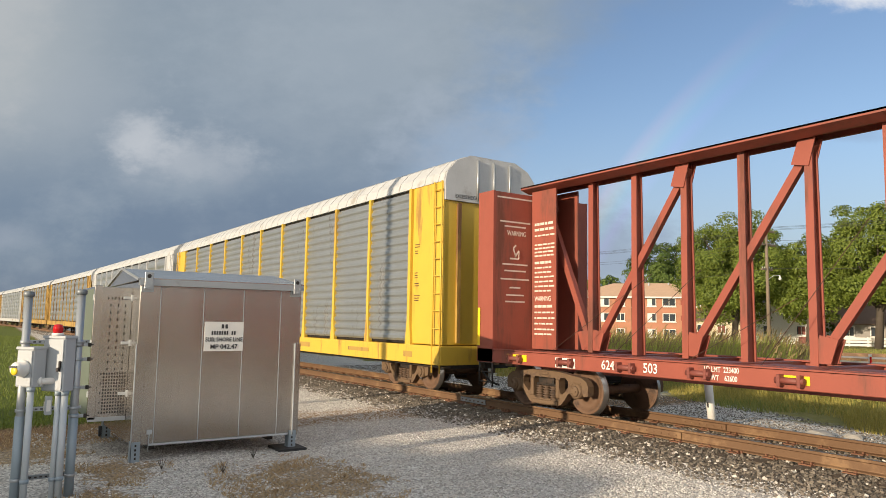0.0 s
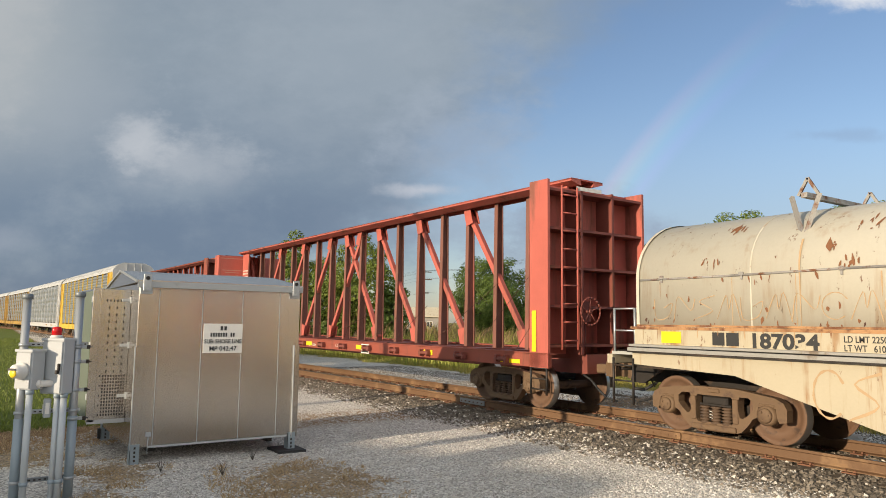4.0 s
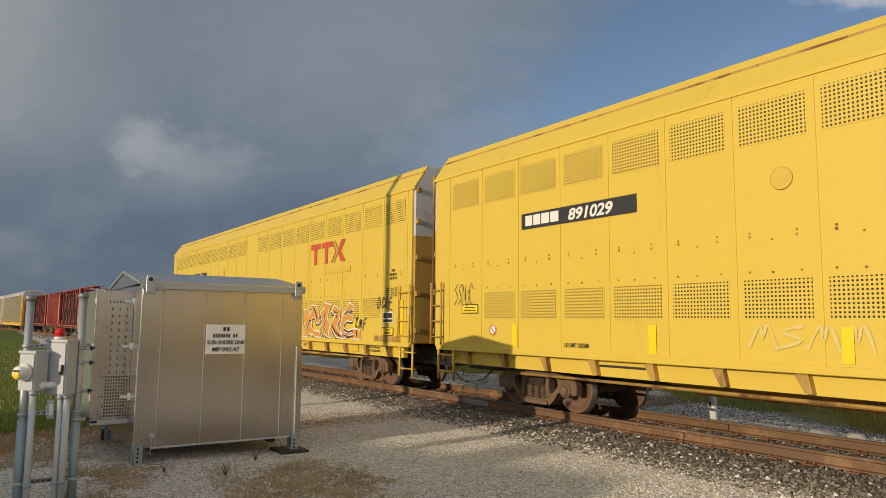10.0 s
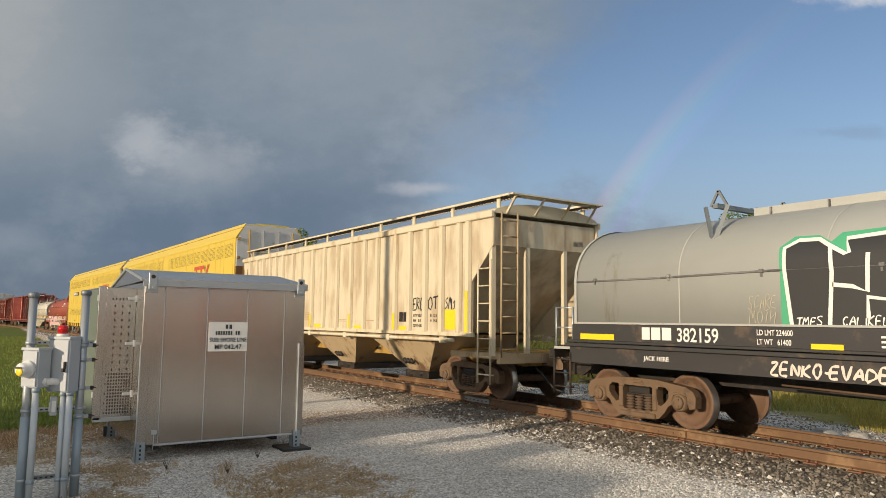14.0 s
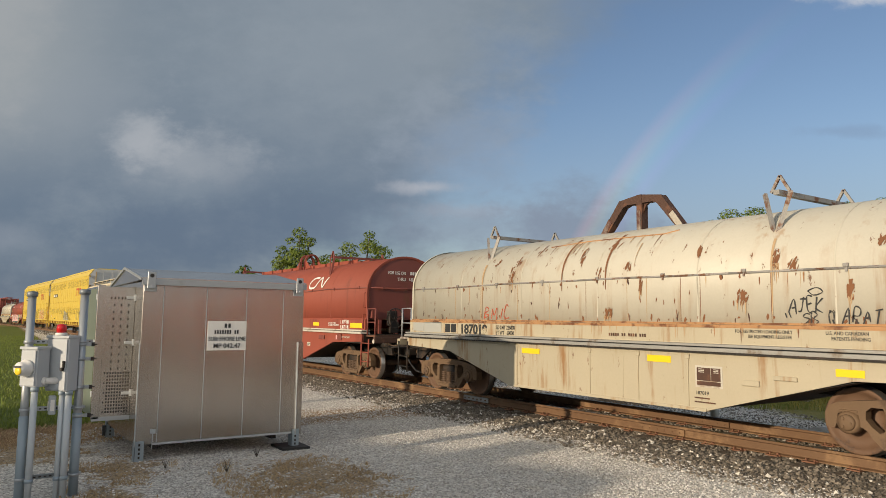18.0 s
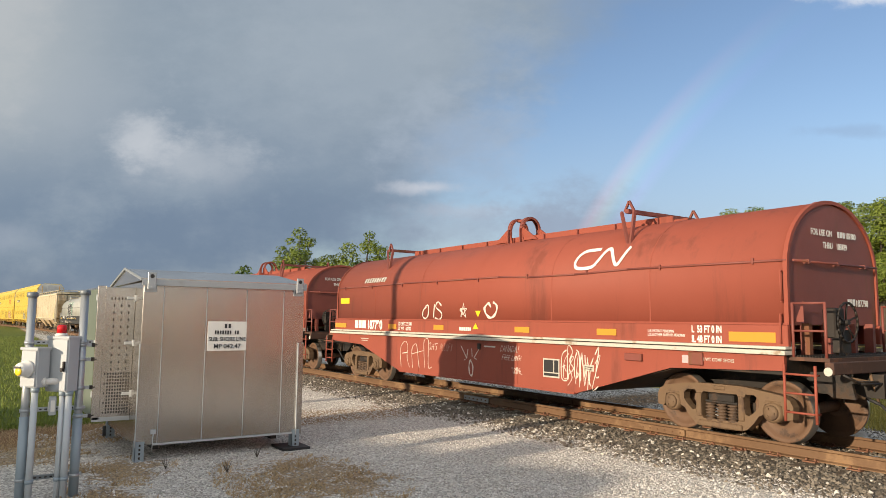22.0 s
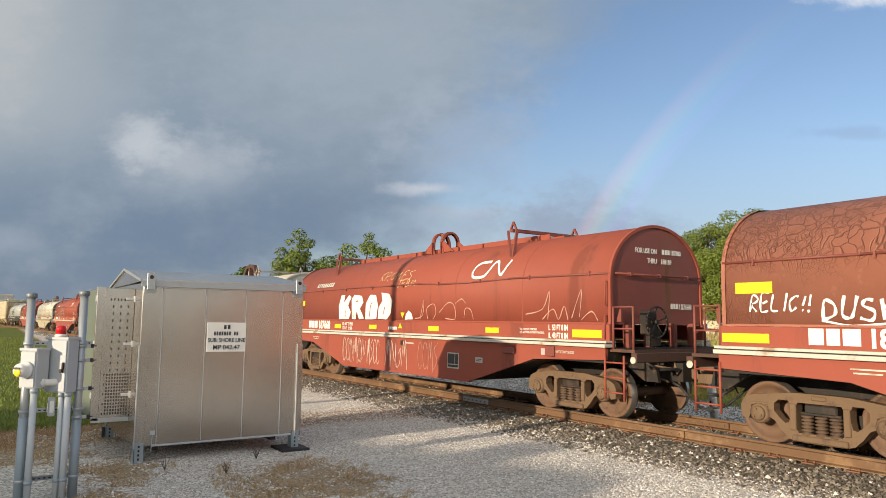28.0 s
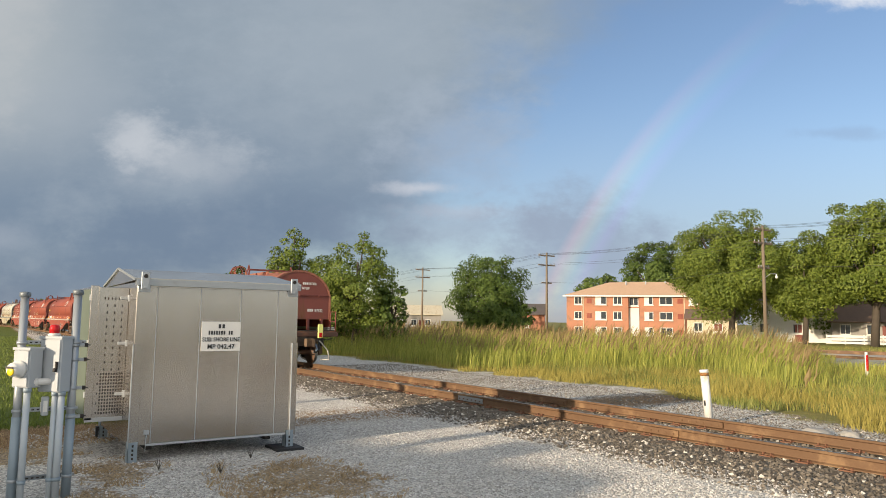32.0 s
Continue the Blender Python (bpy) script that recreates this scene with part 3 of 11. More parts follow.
def rod(bm, a, b, r, n=8, r2=None, caps=True):
    """A round bar from a to b."""
    a, b = Vector(a), Vector(b)
    q = (b - a).to_track_quat("Z", "Y")
    r2 = r if r2 is None else r2
    ring = [(math.cos(2 * math.pi * i / n), math.sin(2 * math.pi * i / n)) for i in range(n)]
    lo = [bm.verts.new(a + q @ Vector((c * r, s * r, 0))) for c, s in ring]
    hi = [bm.verts.new(b + q @ Vector((c * r2, s * r2, 0))) for c, s in ring]
    for i in range(n):
        f = bm.faces.new((lo[i], lo[(i + 1) % n], hi[(i + 1) % n], hi[i]))
        f.smooth = True
    if caps:
        bm.faces.new(lo[::-1]), bm.faces.new(hi)


def pipe(bm, pts, r, n=6):
    """A bar bent through several points."""
    for a, b in zip(pts, pts[1:]):
        rod(bm, a, b, r, n)


def beam(bm, a, b, w, h):
    """A square bar from a to b; w across, h upward."""
    a, b = Vector(a), Vector(b)
    q = (b - a).to_track_quat("X", "Z").to_matrix().to_4x4()
    box(bm, 0, (b - a).length, -w / 2, w / 2, -h / 2, h / 2, m=Matrix.Translation(a) @ q)


def lathe(bm, profile, n=24, axis="y", smooth=True):
    """Turn (radius, along) round an axis through the origin."""
    rings = []
    for r, d in profile:
        ring = []
        for i in range(n):
            c, s = r * math.cos(2 * math.pi * i / n), r * math.sin(2 * math.pi * i / n)
            ring.append(bm.verts.new({"y": (c, d, s), "x": (d, c, s), "z": (c, s, d)}[axis]))
        rings.append(ring)
    for a, b in zip(rings, rings[1:]):
        for i in range(n):
            f = bm.faces.new((a[i], a[(i + 1) % n], b[(i + 1) % n], b[i]))
            f.smooth = smooth
    bm.faces.new(rings[0][::-1]), bm.faces.new(rings[-1])


def finish(bm, name):
    bmesh.ops.recalc_face_normals(bm, faces=bm.faces)
    me = bpy.data.meshes.new(name)
    bm.to_mesh(me)
    bm.free()
    return me


def part(name, bm, material, parent, label=""):
    """One mesh object under a thing or a part."""
    me = bm if isinstance(bm, bpy.types.Mesh) else finish(bm, name)
    if material is not None and not me.materials:
        me.materials.append(M[material])
    ob = new(name, me)
    ob.parent = parent
    return tagged(ob, label)


def thing(name, label, category, at=None, group=""):
    ob = new(name)
    ob.empty_display_size = 0.3
    if at is not None:
        ob.matrix_basis = at
    return tagged(ob, label, category, group)


def solid(name, bm, material, label, category, group="", kind=""):
    """A thing of a single mesh."""
    me = finish(bm, name)
    me.materials.append(M[material])
    return tagged(new(name, me), label, category, group, kind)


def raw(name, verts, faces, material):
    me = bpy.data.meshes.new(name)
    me.from_pydata(verts, [], faces)
    me.materials.append(M[material])
    me.validate()
    return me


def words(text, size, material, parent, m, name="lettering", align="LEFT", wide=1.0):
    """Painted words, as flat letters just proud of the sheet."""
    cu = bpy.data.curves.new(name, "FONT")
    cu.body, cu.size, cu.align_x, cu.extrude = text, size, align, 0.0015
    cu.offset = size * 0.012
    cu.materials.append(M[material])
    ob = new(name, cu)
    ob.parent = parent
    ob.matrix_basis = m @ Matrix.Diagonal((wide, 1, 1, 1))
    return ob


def side(x, z, y):
    """Pose for words on a flank that faces -y: they read along +x."""
    return pose(x, y, z, 90, 0, 0)


def endface(y, z, x):
    """Pose for words on an end that faces +x: they read along +y."""
    return pose(x, y, z, 90, 0, 90)


def plates(bm, rects, y, t=0.004):
    """Flat painted bars on a flank: x0, x1, z0, z1."""
    for x0, x1, z0, z1 in rects:
        box(bm, x0, x1, y - t, y, z0, z1)


# ---------------------------------------------------------------- the line and the ground
TRACK_Y, GROUND = 10.6, -0.25


def line_y(x):
    """The track's centre: straight past the camera, then a slow bend."""
    d = min(x + 15.0, 0.0)
    if d < -150:
        return TRACK_Y - 2.423e-4 * 150 ** 2 + 2 * 2.423e-4 * 150 * (d + 150)
    return TRACK_Y - 2.423e-4 * d * d


def line_turn(x):
    return math.degrees(math.atan(2 * -2.423e-4 * max(min(x + 15.0, 0.0), -150)))


def height(x, y):
    """The ground's height: the bed's shoulders and soft unevenness."""
    d = abs(y - line_y(x))
    z = GROUND
    if y > line_y(x):
        z = -0.42
    bed = -0.215 if d < 1.75 else -0.215 + (z - 0.01 + 0.215) * min(1, (d - 1.75) / 1.2)
    z = bed if d < 2.95 else z
    if d > 2.95 and -60 < x < 10:
        z += 0.035 * noise.noise((x * 0.5, y * 0.5, 0.3)) * min(1, (d - 2.95))
    return z


def build_ground():
    xs = [-3000, -1500, -700, -400, -260, -190, -150] + [-120 + 2.0 * i for i in range(40)] + [-40 + 0.5 * i for i in range(100)] + [10 + 3 * i for i in range(12)] + [60, 120, 300, 900, 3000]
    ys = [-3000, -900, -300, -100, -50, -30, -20, -14] + [-10 + 0.5 * i for i in range(32)] + [6 + 0.2 * i for i in range(60)] + [18 + 1.0 * i for i in range(20)] + [40, 45, 50, 60, 75, 100, 150, 300, 900, 3000]
    verts = [(x, y, height(x, y) if -200 < x < 60 and -30 < y < 60 else -0.36) for x in xs for y in ys]
    n = len(ys)
    faces = [(i * n + j, (i + 1) * n + j, (i + 1) * n + j + 1, i * n + j + 1) for i in range(len(xs) - 1) for j in range(n - 1)]
    me = raw("ground", verts, faces, "ground")
    for p in me.polygons:
        p.use_smooth = True
    tagged(new("ground", me), "pale gravel yard with dry grass, lawn and meadow", "ground", kind="structure")


build_ground()


def stones(name, material, spots, label, category, parent=None):
    """Crushed stones, each its own rough lump, joined into one."""
    rng = random.Random(7)
    shape = [(1, 0, 0), (-1, 0, 0), (0, 1, 0), (0, -1, 0), (0, 0, 1), (0, 0, -1)]
    tri = [(0, 2, 4), (2, 1, 4), (1, 3, 4), (3, 0, 4), (2, 0, 5), (1, 2, 5), (3, 1, 5), (0, 3, 5)]
    verts, faces = [], []
    for x, y, z, s in spots:
        e = Euler((rng.random() * 6, rng.random() * 6, rng.random() * 6)).to_matrix()
        k = len(verts)
        for a in shape:
            v = e @ Vector((a[0] * s * rng.uniform(0.6, 1.1), a[1] * s * rng.uniform(0.6, 1.1), a[2] * s * rng.uniform(0.5, 0.9)))
            verts.append((x + v.x, y + v.y, z + v.z * 0.8))
        faces += [tuple(k + i for i in f) for f in tri]
    return tagged(new(name, raw(name, verts, faces, material)), label, category, kind="stuff")


def build_bed():
    rng = random.Random(3)
    spots = []
    for _ in range(46000):
        x = 4.5 - 34.5 * rng.random() ** 1.25
        d = rng.uniform(-2.75, 2.7)
        y = line_y(x) + d
        if (d < -2.3 and rng.random() < 0.5) or 0.559 * y - 0.829 * x < 7.5:
            continue
        spots.append((x, y, height(x, y) + 0.006, rng.uniform(0.02, 0.05)))
    for _ in range(28000):
        x = 2.0 - 32 * rng.random() ** 1.1
        d = 2.2 + 4.8 * rng.random()
        y = line_y(x) + d
        if y > min(18.3, 12.75 - 0.36 * x) + 0.3:
            continue
        spots.append((x, y, height(x, y), rng.uniform(0.014, 0.036)))
    for _ in range(7000):
        x = -30 - 70 * rng.random()
        y = line_y(x) + rng.uniform(-2.9, 2.7)
        spots.append((x, y, height(x, y), rng.uniform(0.04, 0.07)))
    stones("ballast_stones", "ballast", spots, "grey-brown crushed stone ballast along the track", "ballast")
    spots = []
    for _ in range(90000):
        x = -3.0 - 17 * rng.random() ** 1.4
        y = rng.uniform(1.0, 8.5)
        if 0.559 * y - 0.829 * x < 7.5:
            continue
        if min(math.hypot((x + a) / b, (y - c) / d) for a, c, b, d in ((8.2, 3.6, 1.5, 0.95), (9.9, 1.75, 0.8, 0.6), (8.6, 1.45, 0.6, 0.4), (11.6, 0.9, 0.9, 0.8))) + 1.2 * noise.noise((x * 1.5, y * 1.5, 4)) < 0.9 and rng.random() < 0.75:
            continue
        if x < -13.6 + 1.2 * noise.noise((y, 2.0, 7.0)) and y < 4.4:
            continue
        spots.append((x, y, height(x, y), rng.uniform(0.008, 0.026)))
    stones("gravel_stones", "gravel", spots, "pale loose gravel over the yard", "gravel")


build_bed()


def build_track():
    head = [(-0.036, -0.004), (-0.036, -0.036), (-0.009, -0.05), (-0.009, -0.155), (-0.07, -0.17), (-0.07, -0.185),
            (0.07, -0.185), (0.07, -0.17), (0.009, -0.155), (0.009, -0.05), (0.036, -0.036), (0.036, -0.004), (0.03, 0.0), (-0.03, 0.0)]
    xs = [-230 + 10 * i for i in range(13)] + [-100 + 5 * i for i in range(12)] + [-40 + 2.5 * i for i in range(17)] + [6, 12, 30, 60, 120]
    for s in (-1, 1):
        rail = new("rail")
        tagged(rail, "rust-brown steel rail spiked to timber ties", "rail", "rails", "structure")
        bm, top = bmesh.new(), bmesh.new()
        rows = []
        for x in xs:
            rows.append([bm.verts.new((x, line_y(x) + s * 0.754 + a, b)) for a, b in head])
        for a, b in zip(rows, rows[1:]):
            for i in range(len(head)):
                bm.faces.new((a[i], a[(i + 1) % len(head)], b[(i + 1) % len(head)], b[i]))
        part("rail_body", bm, "rail", rail)
        for x0, x1 in zip(xs, xs[1:]):
            vs = [top.verts.new((x, line_y(x) + s * 0.754 + a, 0.0015)) for x, a in ((x0, -0.026), (x1, -0.026), (x1, 0.026), (x0, 0.026))]
            top.faces.new(vs)
        part("running_surface", top, "railhead", rail, "worn bright top of the rail")
        # bolted joint bars
        for x in ((-13.1, -7.9) if s < 0 else (-12.0, -8.1)):
            j = bmesh.new()
            for o in (-1, 1):
                box(j, x - 0.46, x + 0.46, line_y(x) + s * 0.754 + o * 0.032 - 0.016, line_y(x) + s * 0.754 + o * 0.032 + 0.016, -0.15, -0.045, 0.006)
            bar = part("joint_bar", j, "galv" if (s < 0 and x < -10) else "rail", rail, "bolted steel joint bar")
            for k in range(6):
                b = bmesh.new()
                bx = x - 0.38 + k * 0.152
                rod(b, (bx, line_y(x) + s * 0.754 - 0.07, -0.098), (bx, line_y(x) + s * 0.754 + 0.07, -0.098), 0.014, 6)
                part("bolt", b, "rail", bar)
        # rail anchors
        for i in range(40):
            x = -22 + 0.54 * i
            a = bmesh.new()
            box(a, x - 0.015, x + 0.015, line_y(x) + s * 0.754 - 0.085, line_y(x) + s * 0.754 + 0.085, -0.196, -0.165)
            part("rail_anchor", a, "plate", rail)
    bm = bmesh.new()
    box(bm, -0.11, 0.11, -1.3, 1.3, -0.35, -0.19, 0.012)
    tie_me = finish(bm, "tie")
    tie_me.materials.append(M["tie"])
    bm = bmesh.new()
    box(bm, -0.09, 0.09, -0.16, 0.16, -0.1905, -0.172)
    for dx in (-0.06, 0.06):
        for dy in (-0.085, 0.085):
            box(bm, dx - 0.012, dx + 0.012, dy - 0.02, dy + 0.02, -0.172, -0.145)
    pl_me = finish(bm, "tie_plate")
    pl_me.materials.append(M["plate"])
    rng = random.Random(5)
    ties = thing("track_ties", "weathered timber ties under the rails, half sunk in stone", "ties")
    tagged(ties, kind="structure")
    for i in range(150):
        x = 6 - 0.54 * i
        t = part("tie", tie_me, None, ties)
        t.matrix_basis = pose(x + rng.uniform(-0.02, 0.02), line_y(x) + rng.uniform(-0.03, 0.03), rng.uniform(-0.015, 0.008), 0, 0, line_turn(x) + rng.uniform(-1.2, 1.2))
        if i < 75:
            for s in (-1, 1):
                pl = part("tie_plate", pl_me, None, t)
                pl.matrix_basis = pose(0, s * 0.754, 0.0)


build_track()


# ---------------------------------------------------------------- running gear, shared by all cars
WHEEL_R, AXLE = 0.44, 0.85


def gear_meshes():
    g = {}
    bm = bmesh.new()
    for s in (-1, 1):
        prof = [(0.15, 0.64), (0.16, 0.66), (0.40, 0.665), (0.405, 0.70), (WHEEL_R + 0.025, 0.672), (WHEEL_R + 0.028, 0.69), (WHEEL_R + 0.003, 0.712),
                (WHEEL_R, 0.80), (WHEEL_R - 0.012, 0.806), (0.375, 0.806), (0.365, 0.765), (0.22, 0.745), (0.16, 0.80), (0.10, 0.82)]
        lathe(bm, [(r, d * s) for r, d in prof], 32)
    lathe(bm, [(0.08, -0.9), (0.085, 0.0), (0.08, 0.9)], 12)
    me = finish(bm, "wheelset")
    me.materials.append(M["wheel"])
    me.materials.append(M["tread"])
    for p in me.polygons:
        c = p.center
        r = math.hypot(c.x, c.z)
        if WHEEL_R - 0.008 < r and 0.70 < abs(c.y) < 0.81:
            p.material_index = 1
    g["wheelset"] = me
    bm = bmesh.new()
    lathe(bm, [(0.105, -1.09), (0.105, -1.125), (0.085, -1.14), (0.02, -1.145)], 16)
    for i in range(3):
        a = 2 * math.pi * i / 3
        rod(bm, (0.06 * math.cos(a), -1.135, 0.06 * math.sin(a)), (0.06 * math.cos(a), -1.16, 0.06 * math.sin(a)), 0.017, 6)
    g["bearing_cap"] = finish(bm, "bearing_cap")
    bm = bmesh.new()
    # cast side frame: one casting with rounded windows, jaws over the bearings and a spring seat
    half = [(0.0, 0.77), (0.40, 0.765), (0.72, 0.725), (0.98, 0.69), (1.10, 0.63), (1.15, 0.54), (1.14, 0.37), (1.03, 0.35), (1.00, 0.42), (0.985, 0.545), (0.86, 0.575), (0.725, 0.545),
            (0.71, 0.40), (0.63, 0.36), (0.55, 0.25), (0.44, 0.145), (0.34, 0.115), (0.0, 0.11)]
    rim = half + [(-a, b) for a, b in half[-2:0:-1]]
    loops = [rim]
    for q in (-1, 1):
        loops.append([(q * a, b) for a, b in ((0.43, 0.655), (0.57, 0.655), (0.635, 0.60), (0.64, 0.50), (0.57, 0.415), (0.48, 0.345), (0.425, 0.36), (0.405, 0.45), (0.405, 0.60))])
    loops.append([(-0.29, 0.64), (0.29, 0.64), (0.315, 0.60), (0.315, 0.27), (0.29, 0.235), (-0.29, 0.235), (-0.315, 0.27), (-0.315, 0.60)])
    edges = []
    for lp in loops:
        vs = [bm.verts.new((a, -1.06, b)) for a, b in lp]
        edges += [bm.edges.new((vs[k], vs[(k + 1) % len(vs)])) for k in range(len(vs))]
    bmesh.ops.triangle_fill(bm, edges=edges, use_beauty=True, use_dissolve=False)
    got = bmesh.ops.extrude_face_region(bm, geom=bm.faces[:])
    bmesh.ops.translate(bm, verts=[v for v in got["geom"] if isinstance(v, bmesh.types.BMVert)], vec=(0, 0.15, 0))
    for q in (-1, 1):
        box(bm, q * 0.36 - 0.045, q * 0.36 + 0.045, -1.085, -1.05, 0.26, 0.62, 0.012)
        box(bm, q * AXLE - 0.12, q * AXLE + 0.12, -1.07, -0.92, 0.565, 0.60, 0.008)
        k = bmesh.new()
        lathe(k, [(0.115, -1.10), (0.145, -1.08), (0.15, -0.94), (0.12, -0.90)], 18)
        bmesh.ops.translate(k, verts=k.verts, vec=(q * AXLE, 0, WHEEL_R))
        tmp = bpy.data.meshes.new("t")
        k.to_mesh(tmp)
        k.free()
        bm.from_mesh(tmp)
        bpy.data.meshes.remove(tmp)
    box(bm, -0.37, 0.37, -1.10, -0.86, 0.12, 0.205, 0.014)
    box(bm, -0.10, 0.10, -1.075, -1.05, 0.685, 0.745, 0.01)
    g["side_frame"] = finish(bm, "side_frame")
    bm = bmesh.new()
    for x in (-0.19, 0.0, 0.19):
        prof = []
        for i in range(6):
            z = 0.21 + i * 0.046
            prof += [(0.052, z), (0.085, z + 0.010), (0.085, z + 0.028), (0.052, z + 0.038)]
        k = bmesh.new()
        lathe(k, prof, 10, "z")
        bmesh.ops.translate(k, verts=k.verts, vec=(x, -1.0, 0))
        tmp = bpy.data.meshes.new("t")
        k.to_mesh(tmp)
        k.free()
        bm.from_mesh(tmp)
        bpy.data.meshes.remove(tmp)
    g["spring_nest"] = finish(bm, "spring_nest")
    bm = bmesh.new()
    box(bm, -0.22, 0.22, -1.04, 1.04, 0.50, 0.63, 0.02)
    box(bm, -0.27, 0.27, -1.03, 1.03, 0.485, 0.515)
    box(bm, -0.45, 0.45, -0.18, 0.18, 0.55, 0.76, 0.02)
    for s in (-1, 1):
        box(bm, s * 0.40 - 0.03, s * 0.40 + 0.03, -0.8, 0.8, 0.36, 0.44)
        for y in (-0.75, 0.75):
            box(bm, s * 0.41 - 0.04, s * 0.41 + 0.02, y - 0.06, y + 0.06, 0.30, 0.52)
    g["bolster"] = finish(bm, "bolster")
    for k, mt in (("bearing_cap", "truck"), ("side_frame", "truck"), ("spring_nest", "spring"), ("bolster", "grime_shade")):
        g[k].materials.append(M[mt])
    # coupler with knuckle, and the hose beside it
    bm = bmesh.new()
    box(bm, 0.0, 0.55, -0.09, 0.09, 0.74, 0.92, 0.02)
    prism(bm, [(0.50, -0.16), (0.50, 0.17), (0.66, 0.20), (0.80, 0.12), (0.80, 0.02), (0.70, 0.05), (0.66, -0.04), (0.74, -0.16), (0.66, -0.20)], 0.70, 0.98, "xy")
    g["coupler"] = finish(bm, "coupler")
    g["coupler"].materials.append(M["truck"])
    bm = bmesh.new()
    pipe(bm, [(0.05, -0.35, 0.70), (0.25, -0.36, 0.62), (0.42, -0.34, 0.45), (0.60, -0.30, 0.30), (0.80, -0.22, 0.25)], 0.022)
    g["air_hose"] = finish(bm, "air_hose")
    g["air_hose"].materials.append(M["rubber"])
    return g


GEAR = gear_meshes()


def add_truck(car, x):
    """A two-axle truck under the car, its wheelsets hung on the car so that they can turn."""
    tr = part("truck", GEAR["bolster"], None, car, "rusty cast steel two-axle truck")
    tr.matrix_basis = pose(x, 0, 0)
    for turn in (0, 180):
        f = part("side_frame", GEAR["side_frame"], None, tr)
        f.matrix_basis = pose(0, 0, 0, 0, 0, turn)
        s = part("spring_nest", GEAR["spring_nest"], None, tr)
        s.matrix_basis = pose(0, 0, 0, 0, 0, turn)
    for s in (-1, 1):
        w = part("wheelset", GEAR["wheelset"], None, car, "rust-brown wheelset with bright treads")
        w.matrix_basis = pose(x + s * AXLE, 0, WHEEL_R)
        for turn in (0, 180):
            c = part("bearing_cap", GEAR["bearing_cap"], None, w)
            c.matrix_basis = pose(0, 0, 0, 0, 0, turn)


def add_couplers(car, reach):
    """Couplers whose pulling faces stand at plus and minus reach."""
    for turn in (0, 180):
        c = part("coupler", GEAR["coupler"], None, car, "rusty knuckle coupler")
        c.matrix_basis = pose(math.cos(radians(turn)) * (reach - 0.76), 0, 0, 0, 0, turn)
        h = part("air_hose", GEAR["air_hose"], None, car, "black rubber air hose")
        h.matrix_basis = pose(math.cos(radians(turn)) * (reach - 0.72), 0, 0, 0, 0, turn)


def ladder(car, name, x, y, z0, z1, w, material, axis="x", rungs=6, r=0.016, off=0.09):
    """Grab irons between two uprights, along x or y."""
    bm = bmesh.new()
    out = -off if axis == "x" else off
    lad = None
    for s in (0, w):
        a = (x + s, y + out, 0) if axis == "x" else (x + out, y + s, 0)
        rod(bm, (a[0], a[1], z0), (a[0], a[1], z1), r * 1.3, 6)
        lad = part("stile", bm, material, lad) and lad if lad else part(name, bm, material, car)
        bm = bmesh.new()
    for i in range(rungs):
        z = z0 + (z1 - z0) * (i + 0.5) / rungs
        a = (x, y + out, z) if axis == "x" else (x + out, y, z)
        b = (x + w, y + out, z) if axis == "x" else (x + out, y + w, z)
        bm = bmesh.new()
        rod(bm, a, b, r, 6)
        if i in (0, rungs - 1):
            for p in (a, b):
                q = (p[0], y, z) if axis == "x" else (x, p[1], z)
                rod(bm, p, q, r, 6)
        part("rung", bm, material, lad)
    return lad


def hand_wheel(car, x, y, z, material):
    """A hand brake wheel on an end that faces +x."""
    bm = bmesh.new()
    n = 20
    for i in range(n):
        a, b = 2 * math.pi * i / n, 2 * math.pi * (i + 1) / n
        rod(bm, (x, y + 0.27 * math.cos(a), z + 0.27 * math.sin(a)), (x, y + 0.27 * math.cos(b), z + 0.27 * math.sin(b)), 0.018, 6)
    for i in range(5):
        a = 2 * math.pi * i / 5 + 0.3
        rod(bm, (x - 0.03, y, z), (x, y + 0.27 * math.cos(a), z + 0.27 * math.sin(a)), 0.013, 6)
    rod(bm, (x - 0.2, y, z), (x + 0.02, y, z), 0.04, 8)
    part("brake_wheel", bm, material, car, "spoked hand brake wheel")
    bm = bmesh.new()
    box(bm, x - 0.28, x - 0.1, y - 0.13, y + 0.13, z - 0.22, z + 0.2, 0.02)
    pipe(bm, [(x - 0.16, y, z - 0.22), (x - 0.16, y + 0.03, 1.0), (x - 0.3, y + 0.05, 0.7)], 0.016)
    part("brake_gear", bm, material, car)


